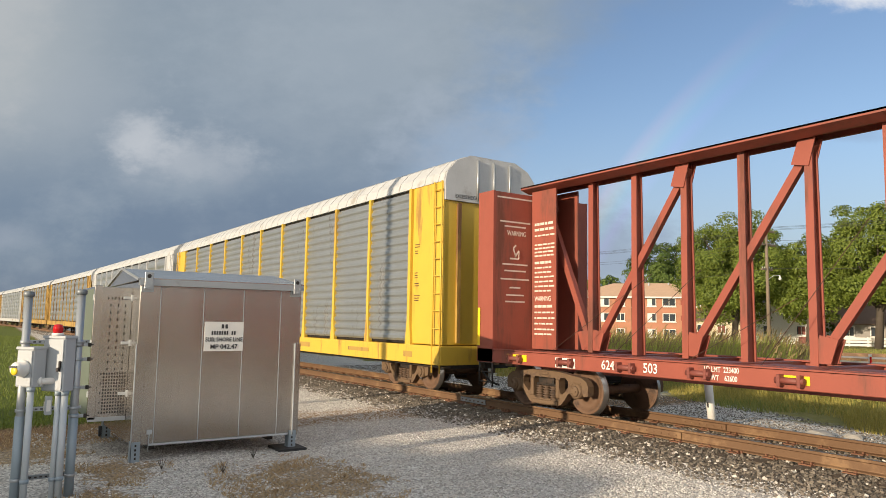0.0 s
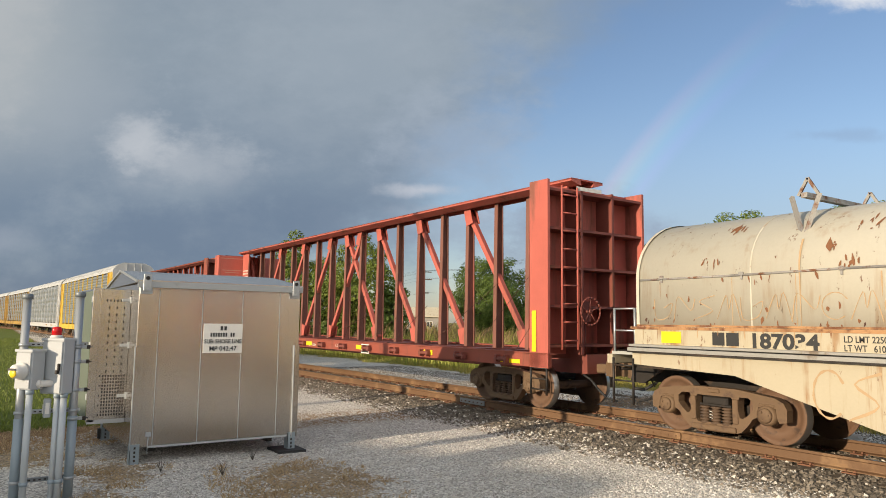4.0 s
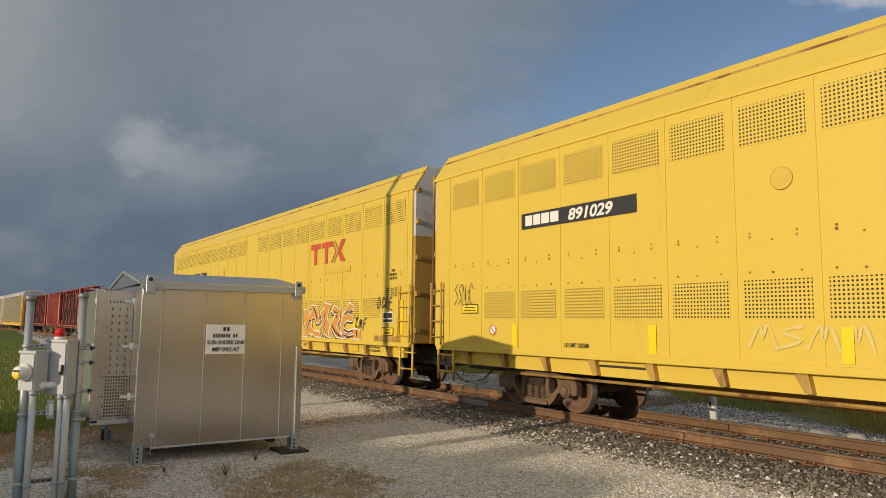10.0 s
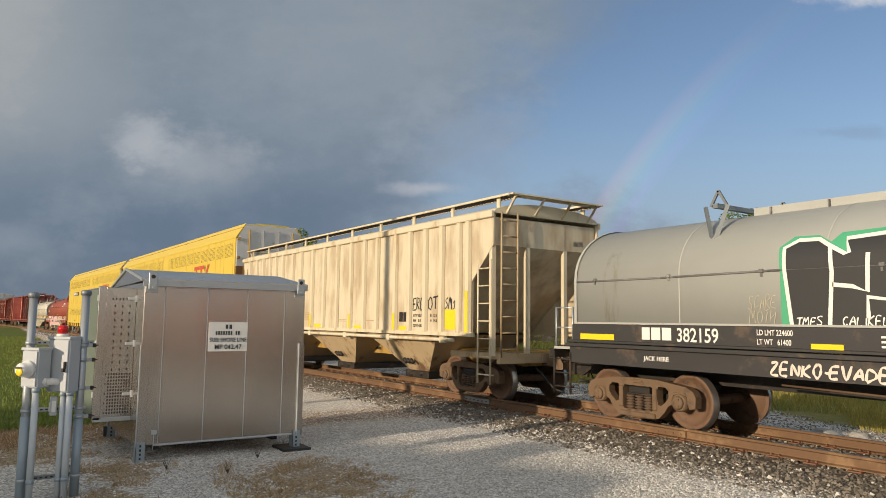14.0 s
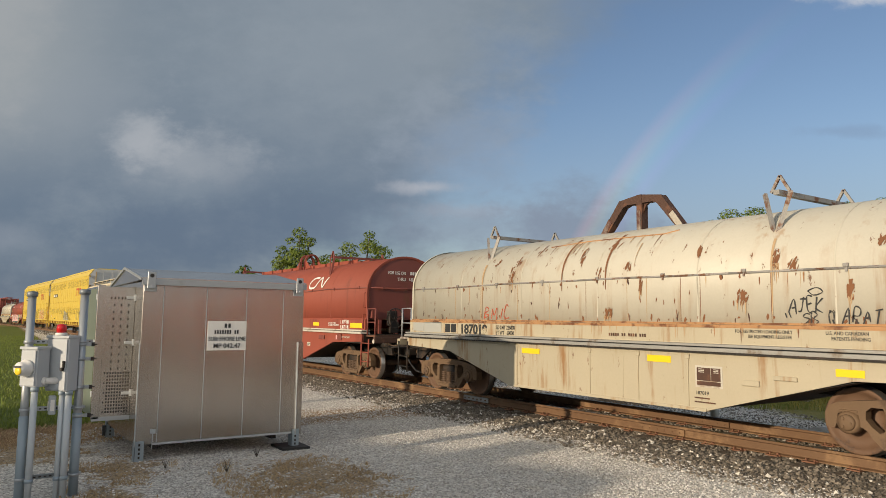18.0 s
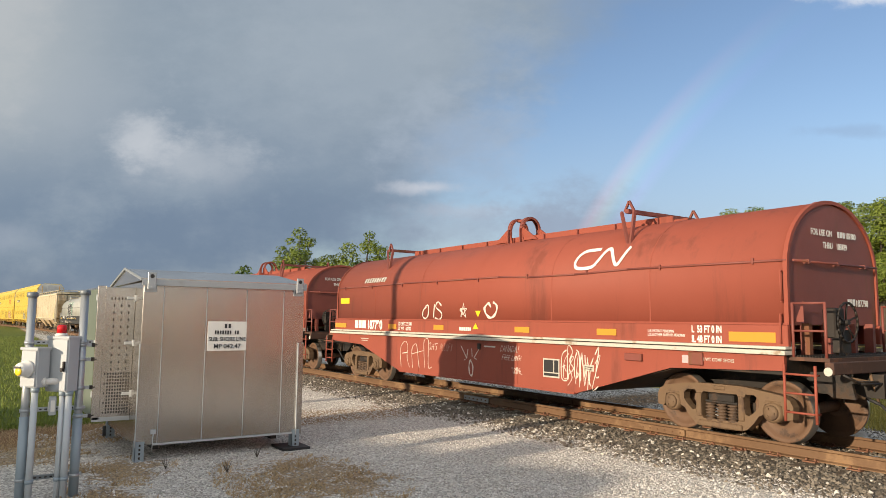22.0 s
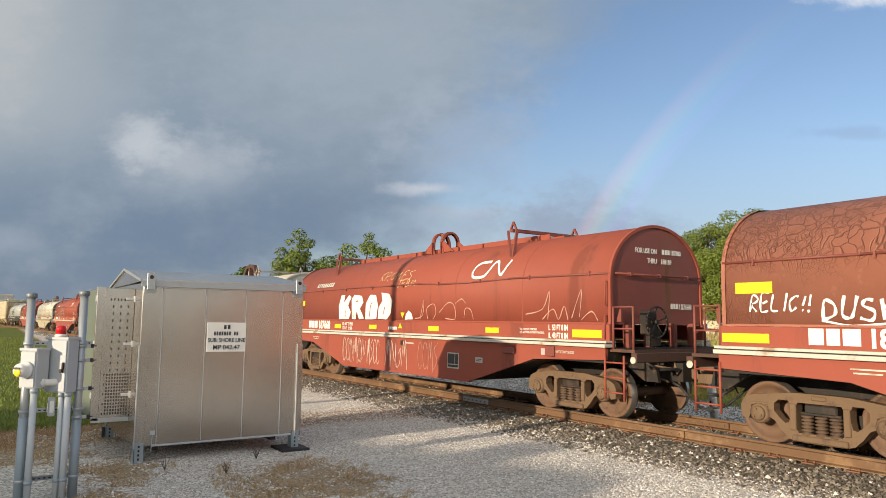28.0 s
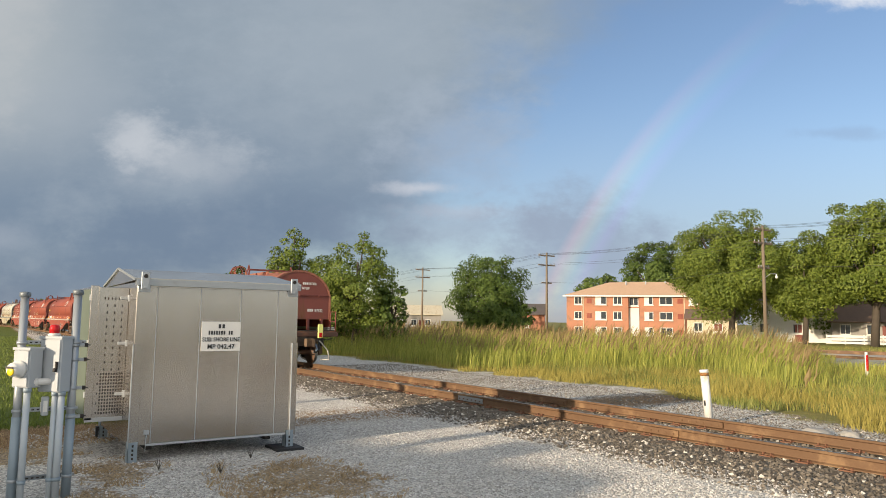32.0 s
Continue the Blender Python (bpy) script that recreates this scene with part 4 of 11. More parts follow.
def strokes(car, name, lines, y, w, material, label="", smooth=False):
    """Sprayed lines on a flank: each a run of (x, z) points, drawn as one unbroken ribbon."""
    bm = bmesh.new()
    for k, pts in enumerate(lines):
        pts = [Vector((a, 0, b)) for i, (a, b) in enumerate(pts) if i == 0 or abs(a - pts[i - 1][0]) + abs(b - pts[i - 1][1]) > 1e-4]
        if len(pts) < 2:
            continue
        if smooth and len(pts) > 2:
            fine = []
            for i in range(len(pts) - 1):
                a, b, c, d = pts[max(i - 1, 0)], pts[i], pts[i + 1], pts[min(i + 2, len(pts) - 1)]
                for u in (0.0, 0.25, 0.5, 0.75):
                    fine.append(0.5 * (2 * b + (c - a) * u + (2 * a - 5 * b + 4 * c - d) * u * u + (3 * b - a - 3 * c + d) * u ** 3))
            pts = fine + [pts[-1]]
        yy = y - 0.0015 - 0.0007 * (k % 6)
        last = None
        for i, p in enumerate(pts):
            d = (pts[min(i + 1, len(pts) - 1)] - pts[max(i - 1, 0)])
            if d.length < 1e-5:
                d = Vector((1, 0, 0))
            d.normalize()
            g = w / 2 * ((0.75 + 0.25 * math.sin(i * 1.3 + k)) if smooth else 1.0)
            row = [bm.verts.new((p.x - d.z * g, yy, p.z + d.x * g)), bm.verts.new((p.x + d.z * g, yy, p.z - d.x * g))]
            if last:
                bm.faces.new((last[0], last[1], row[1], row[0]))
            last = row
    return part(name, bm, material, car, label)


def scrawl(rng, x, z, w, h, n):
    """Loops of a tag: n letters' worth of hooked lines, nothing that reads."""
    out = []
    for i in range(n):
        x0, d = x + w * i / n, w / n
        kind = rng.randrange(5)
        if kind == 0:
            out.append([(x0, z), (x0 + d * 0.2, z + h), (x0 + d * 0.8, z + h * rng.uniform(0.1, 0.4)), (x0 + d, z + h * 0.9)])
        elif kind == 1:
            out.append([(x0 + d * (0.5 + 0.45 * math.cos(a)), z + h * (0.5 + 0.5 * math.sin(a))) for a in [0.5 + 0.55 * k for k in range(10)]])
        elif kind == 2:
            out.append([(x0, z + h * 0.9), (x0 + d * 0.1, z), (x0 + d * 0.7, z + h * 0.1), (x0 + d * 0.9, z + h * 0.7), (x0 + d * 0.5, z + h * 0.5)])
        elif kind == 3:
            out.append([(x0, z), (x0 + d * 0.4, z + h), (x0 + d * 0.5, z + h * 0.4), (x0 + d * 0.7, z + h * 1.05), (x0 + d, z - h * 0.1)])
        else:
            out.append([(x0 + d * 0.9, z + h), (x0 + d * 0.2, z + h * 0.75), (x0 + d * 0.8, z + h * 0.35), (x0, z)])
    return out


def blocks(car, x, z, h, widths, y, material, name="owner_mark"):
    """A mark shown as plain blocks of its size, each by itself."""
    for w in widths:
        if w > 0:
            bm = bmesh.new()
            plates(bm, [(x, x + w, z, z + h)], y, 0.003)
            part(name, bm, material, car)
        x += abs(w) + h * 0.16


# ---------------------------------------------------------------- coil cars
def lift_loops(hood_part, xs, top, w, rise, strap, inner, rim):
    """Two bent straps that stand across the hood, tied at the top."""
    n = 14
    ring = [(-w, top - 0.10), (-w, top + rise)] + [(-w * math.cos(math.pi * i / n), top + rise + w * math.sin(math.pi * i / n)) for i in range(1, n)] + [(w, top + rise), (w, top - 0.10)]
    ins = [(a * 0.86, b - 0.04) for a, b in ring]
    for x in xs:
        bm = bmesh.new()
        for (a, b), (c, d) in zip(ring, ring[1:]):
            beam(bm, (x, a, b), (x, c, d), strap, 0.03)
        loop = part("lifting_loop", bm, inner, hood_part, "bent strap for lifting")
        for e in (-strap / 2 - 0.007, strap / 2 + 0.007):
            bm = bmesh.new()
            rows = [[bm.verts.new((x + e + g, a, b)) for a, b in pts] for g in (-0.006, 0.006) for pts in (ring, ins)]
            for i in range(len(ring) - 1):
                for p, q in ((0, 1), (3, 2), (2, 0), (1, 3)):
                    bm.faces.new((rows[p][i], rows[p][i + 1], rows[q][i + 1], rows[q][i]))
            part("loop_rim", bm, rim, loop)
        for y in (-w, w):
            bm = bmesh.new()
            prism(bm, [(x + strap / 2, top - 0.10), (x + strap / 2 + 0.10, top - 0.10), (x + strap / 2, top + 0.16)], y - 0.012, y + 0.012)
            part("loop_gusset", bm, rim, loop)
    bm = bmesh.new()
    box(bm, xs[0], xs[1], -0.05, 0.05, top + rise + w - 0.07, top + rise + w - 0.02, 0.006)
    part("loop_tie", bm, rim, hood_part)


def ridge_plates(hood_part, x0, x1, top, sheet, rib, out):
    """Upright plates along both sides of the hood's ridge, with ribs."""
    for y in (-out, out):
        bm = bmesh.new()
        box(bm, x0, x1, y - 0.012, y + 0.012, top - 0.12, top + 0.095)
        plate = part("ridge_plate", bm, sheet, hood_part, "upright ridge plate along the hood")
        for k in range(9):
            bm = bmesh.new()
            x, e = x0 + 0.3 + (x1 - x0 - 0.6) * k / 8, math.copysign(0.012, y)
            prism(bm, [(x - 0.01, top - 0.09), (x + 0.01, top - 0.09), (x + 0.01, top + 0.08), (x - 0.01, top + 0.08)], min(y + e, y + e * 5), max(y + e, y + e * 5))
            part("ridge_rib", bm, rib, plate)


def coil_car(name, label, HL, hood, sill, lower, endm, HW=1.27, top=3.50, style="red", group="coil cars"):
    """A covered coil steel car, front towards -x; returns the thing."""
    car = thing(name, label, "freight car", group=group)
    spring = 2.46

    def arch(w, h, n=20):
        return [(-w, 1.68), (-w, spring)] + [(-w * math.cos(math.pi * i / n), spring + h * math.sin(math.pi * i / n)) for i in range(1, n)] + [(w, spring), (w, 1.68)]

    bm = bmesh.new()
    fs = prism(bm, arch(HW, top - spring), -HL + 0.02, HL - 0.02, "yz")
    for f in fs[2:]:
        f.smooth = True
    hood_part = part("hood", bm, hood, car, "arched steel hood")
    # hood ends and rims
    for s in (-1, 1):
        bm = bmesh.new()
        prism(bm, arch(HW - 0.06, top - spring - 0.06), s * (HL - 0.04), s * (HL - 0.012), "yz")
        # on red cars the end's shade is put into this darker colour
        part("hood_end", bm, endm, hood_part)
        bm = bmesh.new()
        o, i = arch(HW + 0.02, top - spring + 0.02), arch(HW - 0.035, top - spring - 0.035)
        ring = o + i[::-1]
        vo = [[bm.verts.new((s * (HL + d), a, b)) for a, b in o] for d in (-0.05, 0.012)]
        vi = [[bm.verts.new((s * (HL + d), a, b)) for a, b in i] for d in (-0.05, 0.012)]
        for k in range(len(o) - 1):
            bm.faces.new((vo[0][k], vo[0][k + 1], vo[1][k + 1], vo[1][k]))
            bm.faces.new((vo[1][k], vo[1][k + 1], vi[1][k + 1], vi[1][k]))
            bm.faces.new((vi[1][k], vi[1][k + 1], vi[0][k + 1], vi[0][k]))
        part("hood_rim", bm, hood, hood_part)
        bm = bmesh.new()
        rod(bm, (s * (HL + 0.05), -HW + 0.08, 2.57), (s * (HL + 0.05), HW - 0.08, 2.57), 0.018, 6)
        for y in (-0.8, 0.0, 0.8):
            box(bm, s * HL - 0.02, s * HL + 0.07, y - 0.02, y + 0.02, 2.54, 2.60)
        part("end_rail", bm, endm, hood_part)
    # hood seams
    for k in range(1, 6):
        x = -HL + 2 * HL * k / 6
        bm = bmesh.new()
        o = arch(HW + 0.004, top - spring + 0.004)
        for (a, b), (c, d) in zip(o, o[1:]):
            bm.faces.new([bm.verts.new(v) for v in ((x - 0.012, a, b), (x + 0.012, a, b), (x + 0.012, c, d), (x - 0.012, c, d))])
        part("hood_seam", bm, hood, hood_part)
    # pipe rail along each flank, with brackets
    for s in (-1, 1):
        bm = bmesh.new()
        yr = HW - 0.005
        drop = 0.0 if style == "red" else 0.165
        pts = [(x * HL, s * yr, z - drop) for x, z in ((-1, 2.60), (-0.72, 2.60), (-0.45, 2.62), (-0.08, 2.61), (0.10, 2.61), (0.24, 2.565 + drop * 0.2), (0.42, 2.56 + drop * 0.2), (0.60, 2.59), (1, 2.57))]
        pipe(bm, pts, 0.020)
        for k in range(9):
            x = -HL + 0.5 + k * (2 * HL - 1) / 8
            box(bm, x - 0.015, x + 0.015, s * (HW - 0.05), s * (HW + 0.02), 2.54 - drop, 2.625 - drop)
            if style != "red":
                box(bm, x - 0.035, x + 0.035, s * (HW - 0.02), s * (HW + 0.035), 2.595 - drop, 2.65 - drop, 0.008)
        # on red cars the pipe's shadow is put into its darker colour
        part("flank_rail", bm, {"red": endm, "cream": "rust_grey", "grey": "loop_steel"}[style], hood_part, "lifting pipe along the hood")
        # overlap ledge where the hood meets the side
        bm = bmesh.new()
        box(bm, -HL, HL, s * (HW + 0.0), s * (HW + 0.03), 1.675, 1.705)
        part("hood_ledge", bm, hood if style != "cream" else "rust_edge", hood_part)
    # roof walk strip and lifting gear
    if style == "red":
        ridge_plates(hood_part, -HL * 0.62, HL * 0.62, top, hood, endm, 0.21)
        lift_loops(hood_part, (-0.15, 0.27), top, 0.27, 0.28, 0.09, endm, hood)
        for s in (-1, 1):
            for y in (-0.25, 0.25):
                bm = bmesh.new()
                c = 0.06 + s * 0.22
                prism(bm, [(c + s * 0.52, top + 0.0), (c + s * 0.06, top + 0.30), (c, top + 0.30), (c, top + 0.0)][::s], y - 0.014, y + 0.014)
                part("lug_base", bm, hood, hood_part)
    elif style == "cream":
        fx = 0.02
        for y in (-0.06,):
            bm = bmesh.new()
            half = [(1.06, top - 0.12), (0.50, top + 0.60), (0.06, top + 0.66), (0.06, top + 0.50), (0.30, top + 0.50), (0.40, top + 0.46), (0.47, top + 0.38), (0.90, top - 0.12)]
            for q in (-1, 1):
                prism(bm, [(fx + q * a, b) for a, b in (half if q > 0 else half[::-1])], y - 0.08, y + 0.08)
            box(bm, fx - 0.062, fx + 0.062, y - 0.10, y + 0.10, top - 0.10, top + 0.665, 0.012)
            for q in (-1, 1):
                prism(bm, [(fx + q * 0.055, top + 0.51), (fx + q * 0.055, top + 0.34), (fx + q * 0.10, top + 0.44), (fx + q * 0.20, top + 0.51)][::q], y - 0.02, y + 0.02)
            part("lifting_frame", bm, "rust_dark", hood_part, "rusty plate lifting frame")
        bm = bmesh.new()
        for (xa, za), (xb, zb) in zip(((-1.6, 3.17), (-0.6, 3.215), (0.6, 3.20), (1.15, 3.19)), ((-0.6, 3.215), (0.6, 3.20), (1.15, 3.19), (1.40, 3.24))):
            ya, yb = -HW * math.sqrt(1 - ((za - spring) / (top - spring)) ** 2), -HW * math.sqrt(1 - ((zb - spring) / (top - spring)) ** 2)
            beam(bm, (xa, ya, za), (xb, yb, zb), 0.022, 0.022)
        part("ridge_edge", bm, "rust_edge", hood_part, "rusted ridge edge")
        for q in (-1, 1):
            bm = bmesh.new()
            beam(bm, (fx + q * 0.72, -0.147, top + 0.24), (fx + q * 0.975, -0.147, top - 0.10), 0.012, 0.11)
            part("frame_leg", bm, "flaking", hood_part, "flaking cream paint on the frame's legs")
        bm = bmesh.new()
        box(bm, fx - 0.045, fx + 0.045, -0.172, -0.163, top - 0.08, top + 0.36)
        part("frame_leg", bm, "flaking", hood_part, "flaking cream paint on the frame's post")
    else:
        # two bent flat straps on a long ridge plate
        lift_loops(hood_part, (-1.03, -0.45), top, 0.33, 0.36, 0.11, "loop_steel", "cover_grey")
        ridge_plates(hood_part, -3.9, 3.9, top, "cover_grey", "loop_steel", 0.27)
    # crane guides near both ends
    for s in (-1, 1):
        if style == "red":
            x = -4.55 if s < 0 else 3.95
        elif style == "cream":
            x = -3.45 if s < 0 else 3.22
        else:
            x = s * HL * 0.60
        zt = top + (0.10 if s < 0 else 0.16)
        tint = endm if style == "red" else ("steel_dull" if style == "grey" else "rust_grey")
        bm = bmesh.new()
        beam(bm, (x, -0.95, zt), (x, 0.95, zt), 0.09, 0.07)
        cg = part("crane_guide", bm, tint, hood_part, "steel crane guide bracket")
        for y in (-1, 1):
            bm = bmesh.new()
            foot, half, rise = (x + 0.14, 0.15, 0.18) if style == "red" else (x + 0.02, 0.20, 0.24)
            for d in (-half, half):
                beam(bm, (foot, y * 1.04, 2.90), (x + d, y * 0.91, zt), 0.045, 0.06)
            for d in (-0.5 * half, 0.9 * half):
                beam(bm, (x + d, y * 0.91, zt), (x + 0.2 * half, y * 0.91, zt + rise), 0.035, 0.04)
            box(bm, foot - 0.13, foot + 0.13, min(y * 0.97, y * 1.13), max(y * 0.97, y * 1.13), 2.865, 2.905)
            part("guide_horn", bm, tint, cg)
    # side band, pale sill strip, fish-bellied sides
    for s in (-1, 1):
        bm = bmesh.new()
        box(bm, -HL - 0.02, HL + 0.02, s * 1.26, s * 1.34, 1.38, 1.672, 0.008)
        part("side_band", bm, sill, car)
        bm = bmesh.new()
        box(bm, -HL - 0.05, HL + 0.05, s * 1.20, s * 1.49, 1.27, 1.33, 0.006)
        box(bm, -HL - 0.05, HL + 0.05, s * 1.20, s * 1.46, 1.345, 1.385, 0.006)
        part("sill_strip", bm, {"red": "stripe", "cream": "sill_grey", "grey": "black"}[style], car, "pale grey sill strip" if style != "grey" else "black sill strip")
        bm = bmesh.new()
        b0, b1 = HL - 3.95, HL - 1.85
        outline = [(-HL, 1.275), (-HL, 1.06), (-b1, 0.99), (-b0, 0.40), (b0, 0.40), (b1, 0.99), (HL, 1.06), (HL, 1.275)]
        if style == "grey":
            outline = [(-HL, 1.275), (-HL, 0.98), (HL, 0.98), (HL, 1.275)]
        prism(bm, outline, s * 1.36, s * 1.42)
        sd = part("side_sheet", bm, lower, car)
        for x in (-b0 + 0.9, -0.6, b0 - 1.6):
            bm = bmesh.new()
            box(bm, x - 0.012, x + 0.012, s * 1.42, s * 1.424, 0.44 if style != "grey" else 1.0, 1.26)
            part("side_seam", bm, lower, sd)
        if style != "grey":
            bm = bmesh.new()
            box(bm, -b0, b0, s * 1.33, s * 1.44, 0.385, 0.43)
            part("bottom_flange", bm, lower, sd)
    bm = bmesh.new()
    if style != "grey":
        prism(bm, [(-b1, 0.97), (-b0, 0.42), (b0, 0.42), (b1, 0.97)], -1.36, 1.36)
    box(bm, -HL, HL, -1.36, 1.36, 1.0, 1.25)
    box(bm, -HL - 0.75, HL + 0.75, -0.32, 0.32, 0.70, 1.02)
    part("underframe", bm, "grime_shade", car, "greasy underframe with shade in its dark colour")
    # end platforms
    for s in (-1, 1):
        bm = bmesh.new()
        box(bm, s * (HL - 0.02) if s > 0 else s * (HL + 0.55), s * (HL + 0.55) if s > 0 else s * (HL - 0.02), -1.30, 1.30, 1.20, 1.25)
        # red cars: platform and end sill colours hold dirt plus the end's shade
        part("end_platform", bm, "rust_dark" if style == "red" else endm, car)
        bm = bmesh.new()
        xa, xb = sorted((s * (HL + 0.50), s * (HL + 0.62)))
        box(bm, xa, xb, -1.35, 1.35, 1.04, 1.20, 0.01)
        part("end_sill", bm, "rust_dark" if style == "red" else ("cream_low" if style == "cream" else "grime_shade"), car)
        bm = bmesh.new()
        pipe(bm, [(s * (HL + 0.60), 0.42, 0.98), (s * (HL + 0.85), 0.46, 0.86), (s * (HL + 1.0), 0.40, 0.60), (s * (HL + 1.12), 0.22, 0.48), (s * (HL + 1.25), 0.06, 0.50)], 0.03, 7)
        part("air_hose", bm, "rubber", car, "hanging black air hose")
        bm = bmesh.new()
        pipe(bm, [(s * (HL + 0.40), -0.62, 1.75), (s * (HL + 0.44), -0.62, 1.0), (s * (HL + 0.30), -0.5, 0.62)], 0.014, 5)
        box(bm, min(s * (HL + 0.3), s * (HL + 0.44)), max(s * (HL + 0.3), s * (HL + 0.44)), -0.74, -0.50, 1.30, 1.62, 0.01)
        part("brake_gear", bm, "grime_shade", car, "greasy hand brake gear box and chain")
        for y in (-0.75, 0.75):
            bm = bmesh.new()
            prism(bm, [(s * (HL + 0.52), 1.05), (s * (HL + 0.60), 0.70), (s * (HL + 0.30), 0.70), (s * (HL - 0.2), 1.02)], y - 0.03, y + 0.03)
            part("end_bracket", bm, "grime_shade", car)
        bm = bmesh.new()
        pipe(bm, [(s * (HL + 0.64), -0.95, 0.94), (s * (HL + 0.70), 0.2, 0.90), (s * (HL + 0.64), 1.1, 0.96)], 0.02, 6)
        part("brake_rod", bm, "grime_shade", car)
        bm = bmesh.new()
        lathe(bm, [(0.0, -0.20), (0.12, -0.20), (0.13, -0.15), (0.13, 0.12), (0.05, 0.16), (0.03, 0.32)], 14)
        bmesh.ops.translate(bm, verts=bm.verts, vec=(s * (HL + 0.28), 0.55, 0.92))
        part("brake_cylinder", bm, "truck", car, "rusty brake cylinder")
        for xa, ya, za, xb, yb, zb in ((0.62, -0.9, 0.98, 0.62, 0.5, 0.80), (0.55, -0.35, 1.18, 0.66, -0.28, 0.62), (0.30, -0.7, 0.85, 0.58, -0.5, 0.70), (0.58, 0.30, 1.02, 0.70, 0.42, 0.58)):
            bm = bmesh.new()
            rod(bm, (s * (HL + xa), ya, za), (s * (HL + xb), yb, zb), 0.022, 6)
            part("brake_lever", bm, "truck", car)
        bm = bmesh.new()
        for k in range(12):
            box(bm, min(s * (HL + 0.05 + 0.04 * k), s * (HL + 0.065 + 0.04 * k)), max(s * (HL + 0.05 + 0.04 * k), s * (HL + 0.065 + 0.04 * k)), -1.25, 1.25, 1.25, 1.272)
        part("platform_grating", bm, "grime_shade", car, "dark platform grating")
        ladder(car, "side_step", s * (HL + 0.2) - 0.2, -1.34, 0.40, 1.15, 0.42, sill if style == "red" else "grime_shade", "x", 3)
        for y in (-1.28, 1.28):
            bm = bmesh.new()
            for x in (s * (HL + 0.06), s * (HL + 0.50)):
                rod(bm, (x, y, 1.22), (x, y, 1.98), 0.022, 6)
            for z in (1.60, 1.97):
                rod(bm, (s * (HL + 0.06), y, z), (s * (HL + 0.50), y, z), 0.016, 6)
            part("handrail", bm, endm if style == "red" else "steelpost", car)
        for y in (-0.9, -0.35, 0.35, 0.9):
            bm = bmesh.new()
            box(bm, s * HL - 0.03, s * HL + 0.10, y - 0.04, y + 0.04, 1.25, 1.70)
            part("end_post", bm, endm, car)
        bm = bmesh.new()
        pipe(bm, [(s * (HL + 0.60), -1.1, 1.04), (s * (HL + 0.72), -0.9, 0.92), (s * (HL + 0.72), -0.3, 0.90)], 0.018)
        part("uncoupling_lever", bm, "grime_shade", car)
    hand_wheel(car, HL + 0.46, -0.62, 1.72, "grime_shade" if style == "red" else "rust_dark")
    for x in (-(HL - 1.25), HL - 1.25):
        add_truck(car, x)
    add_couplers(car, HL + 1.19)
    return car


def marks(car, rects, material, y=-1.345, name="reflective_strip", label=""):
    for r in rects:
        bm = bmesh.new()
        plates(bm, [r], y)
        part(name, bm, material, car, label)


def worm(car, x, z, w, h, y, material):
    """The owner's mark: a flowing band, as plain bars."""
    t = h * 0.18
    lines = [[(x + w * 0.45, z + h), (x + w * 0.16, z + h), (x + w * 0.05, z + h * 0.75), (x, z + h * 0.3), (x + w * 0.06, z), (x + w * 0.36, z), (x + w * 0.46, z + h * 0.3),
              (x + w * 0.57, z + h * 0.95), (x + w * 0.66, z + h), (x + w * 0.80, z + h * 0.1), (x + w * 0.86, z + h * 0.05), (x + w, z + h)]]
    for _ in range(2):
        q = lines[0]
        lines = [[q[0]] + [tuple(a + (b - a) * u for a, b in zip(m, n)) for m, n in zip(q, q[1:]) for u in (0.22, 0.78)] + [q[-1]]]
    return strokes(car, "owner_band", lines, y, t, material, "white flowing band painted on the hood")


def hood_face(z, HW=1.27, top=3.50, spring=2.46):
    """How far out the hood's flank lies at a height."""
    if z <= spring:
        return -HW
    k = min(1.0, (z - spring) / (top - spring))
    return -HW * math.sqrt(max(0.0, 1 - k * k))


def lay_on_hood(ob, HW=1.27, top=3.50, spring=2.46):
    """Wrap a flat painted mesh, or a list of them, round the hood's curve."""
    if isinstance(ob, list):
        return [lay_on_hood(o, HW, top, spring) for o in ob]
    bm = bmesh.new()
    bm.from_mesh(ob.data)
    bmesh.ops.subdivide_edges(bm, edges=bm.edges, cuts=3, use_grid_fill=True)
    bm.to_mesh(ob.data)
    bm.free()
    for v in ob.data.vertices:
        v.co.y = hood_face(v.co.z, HW, top, spring) - 0.010
    return ob


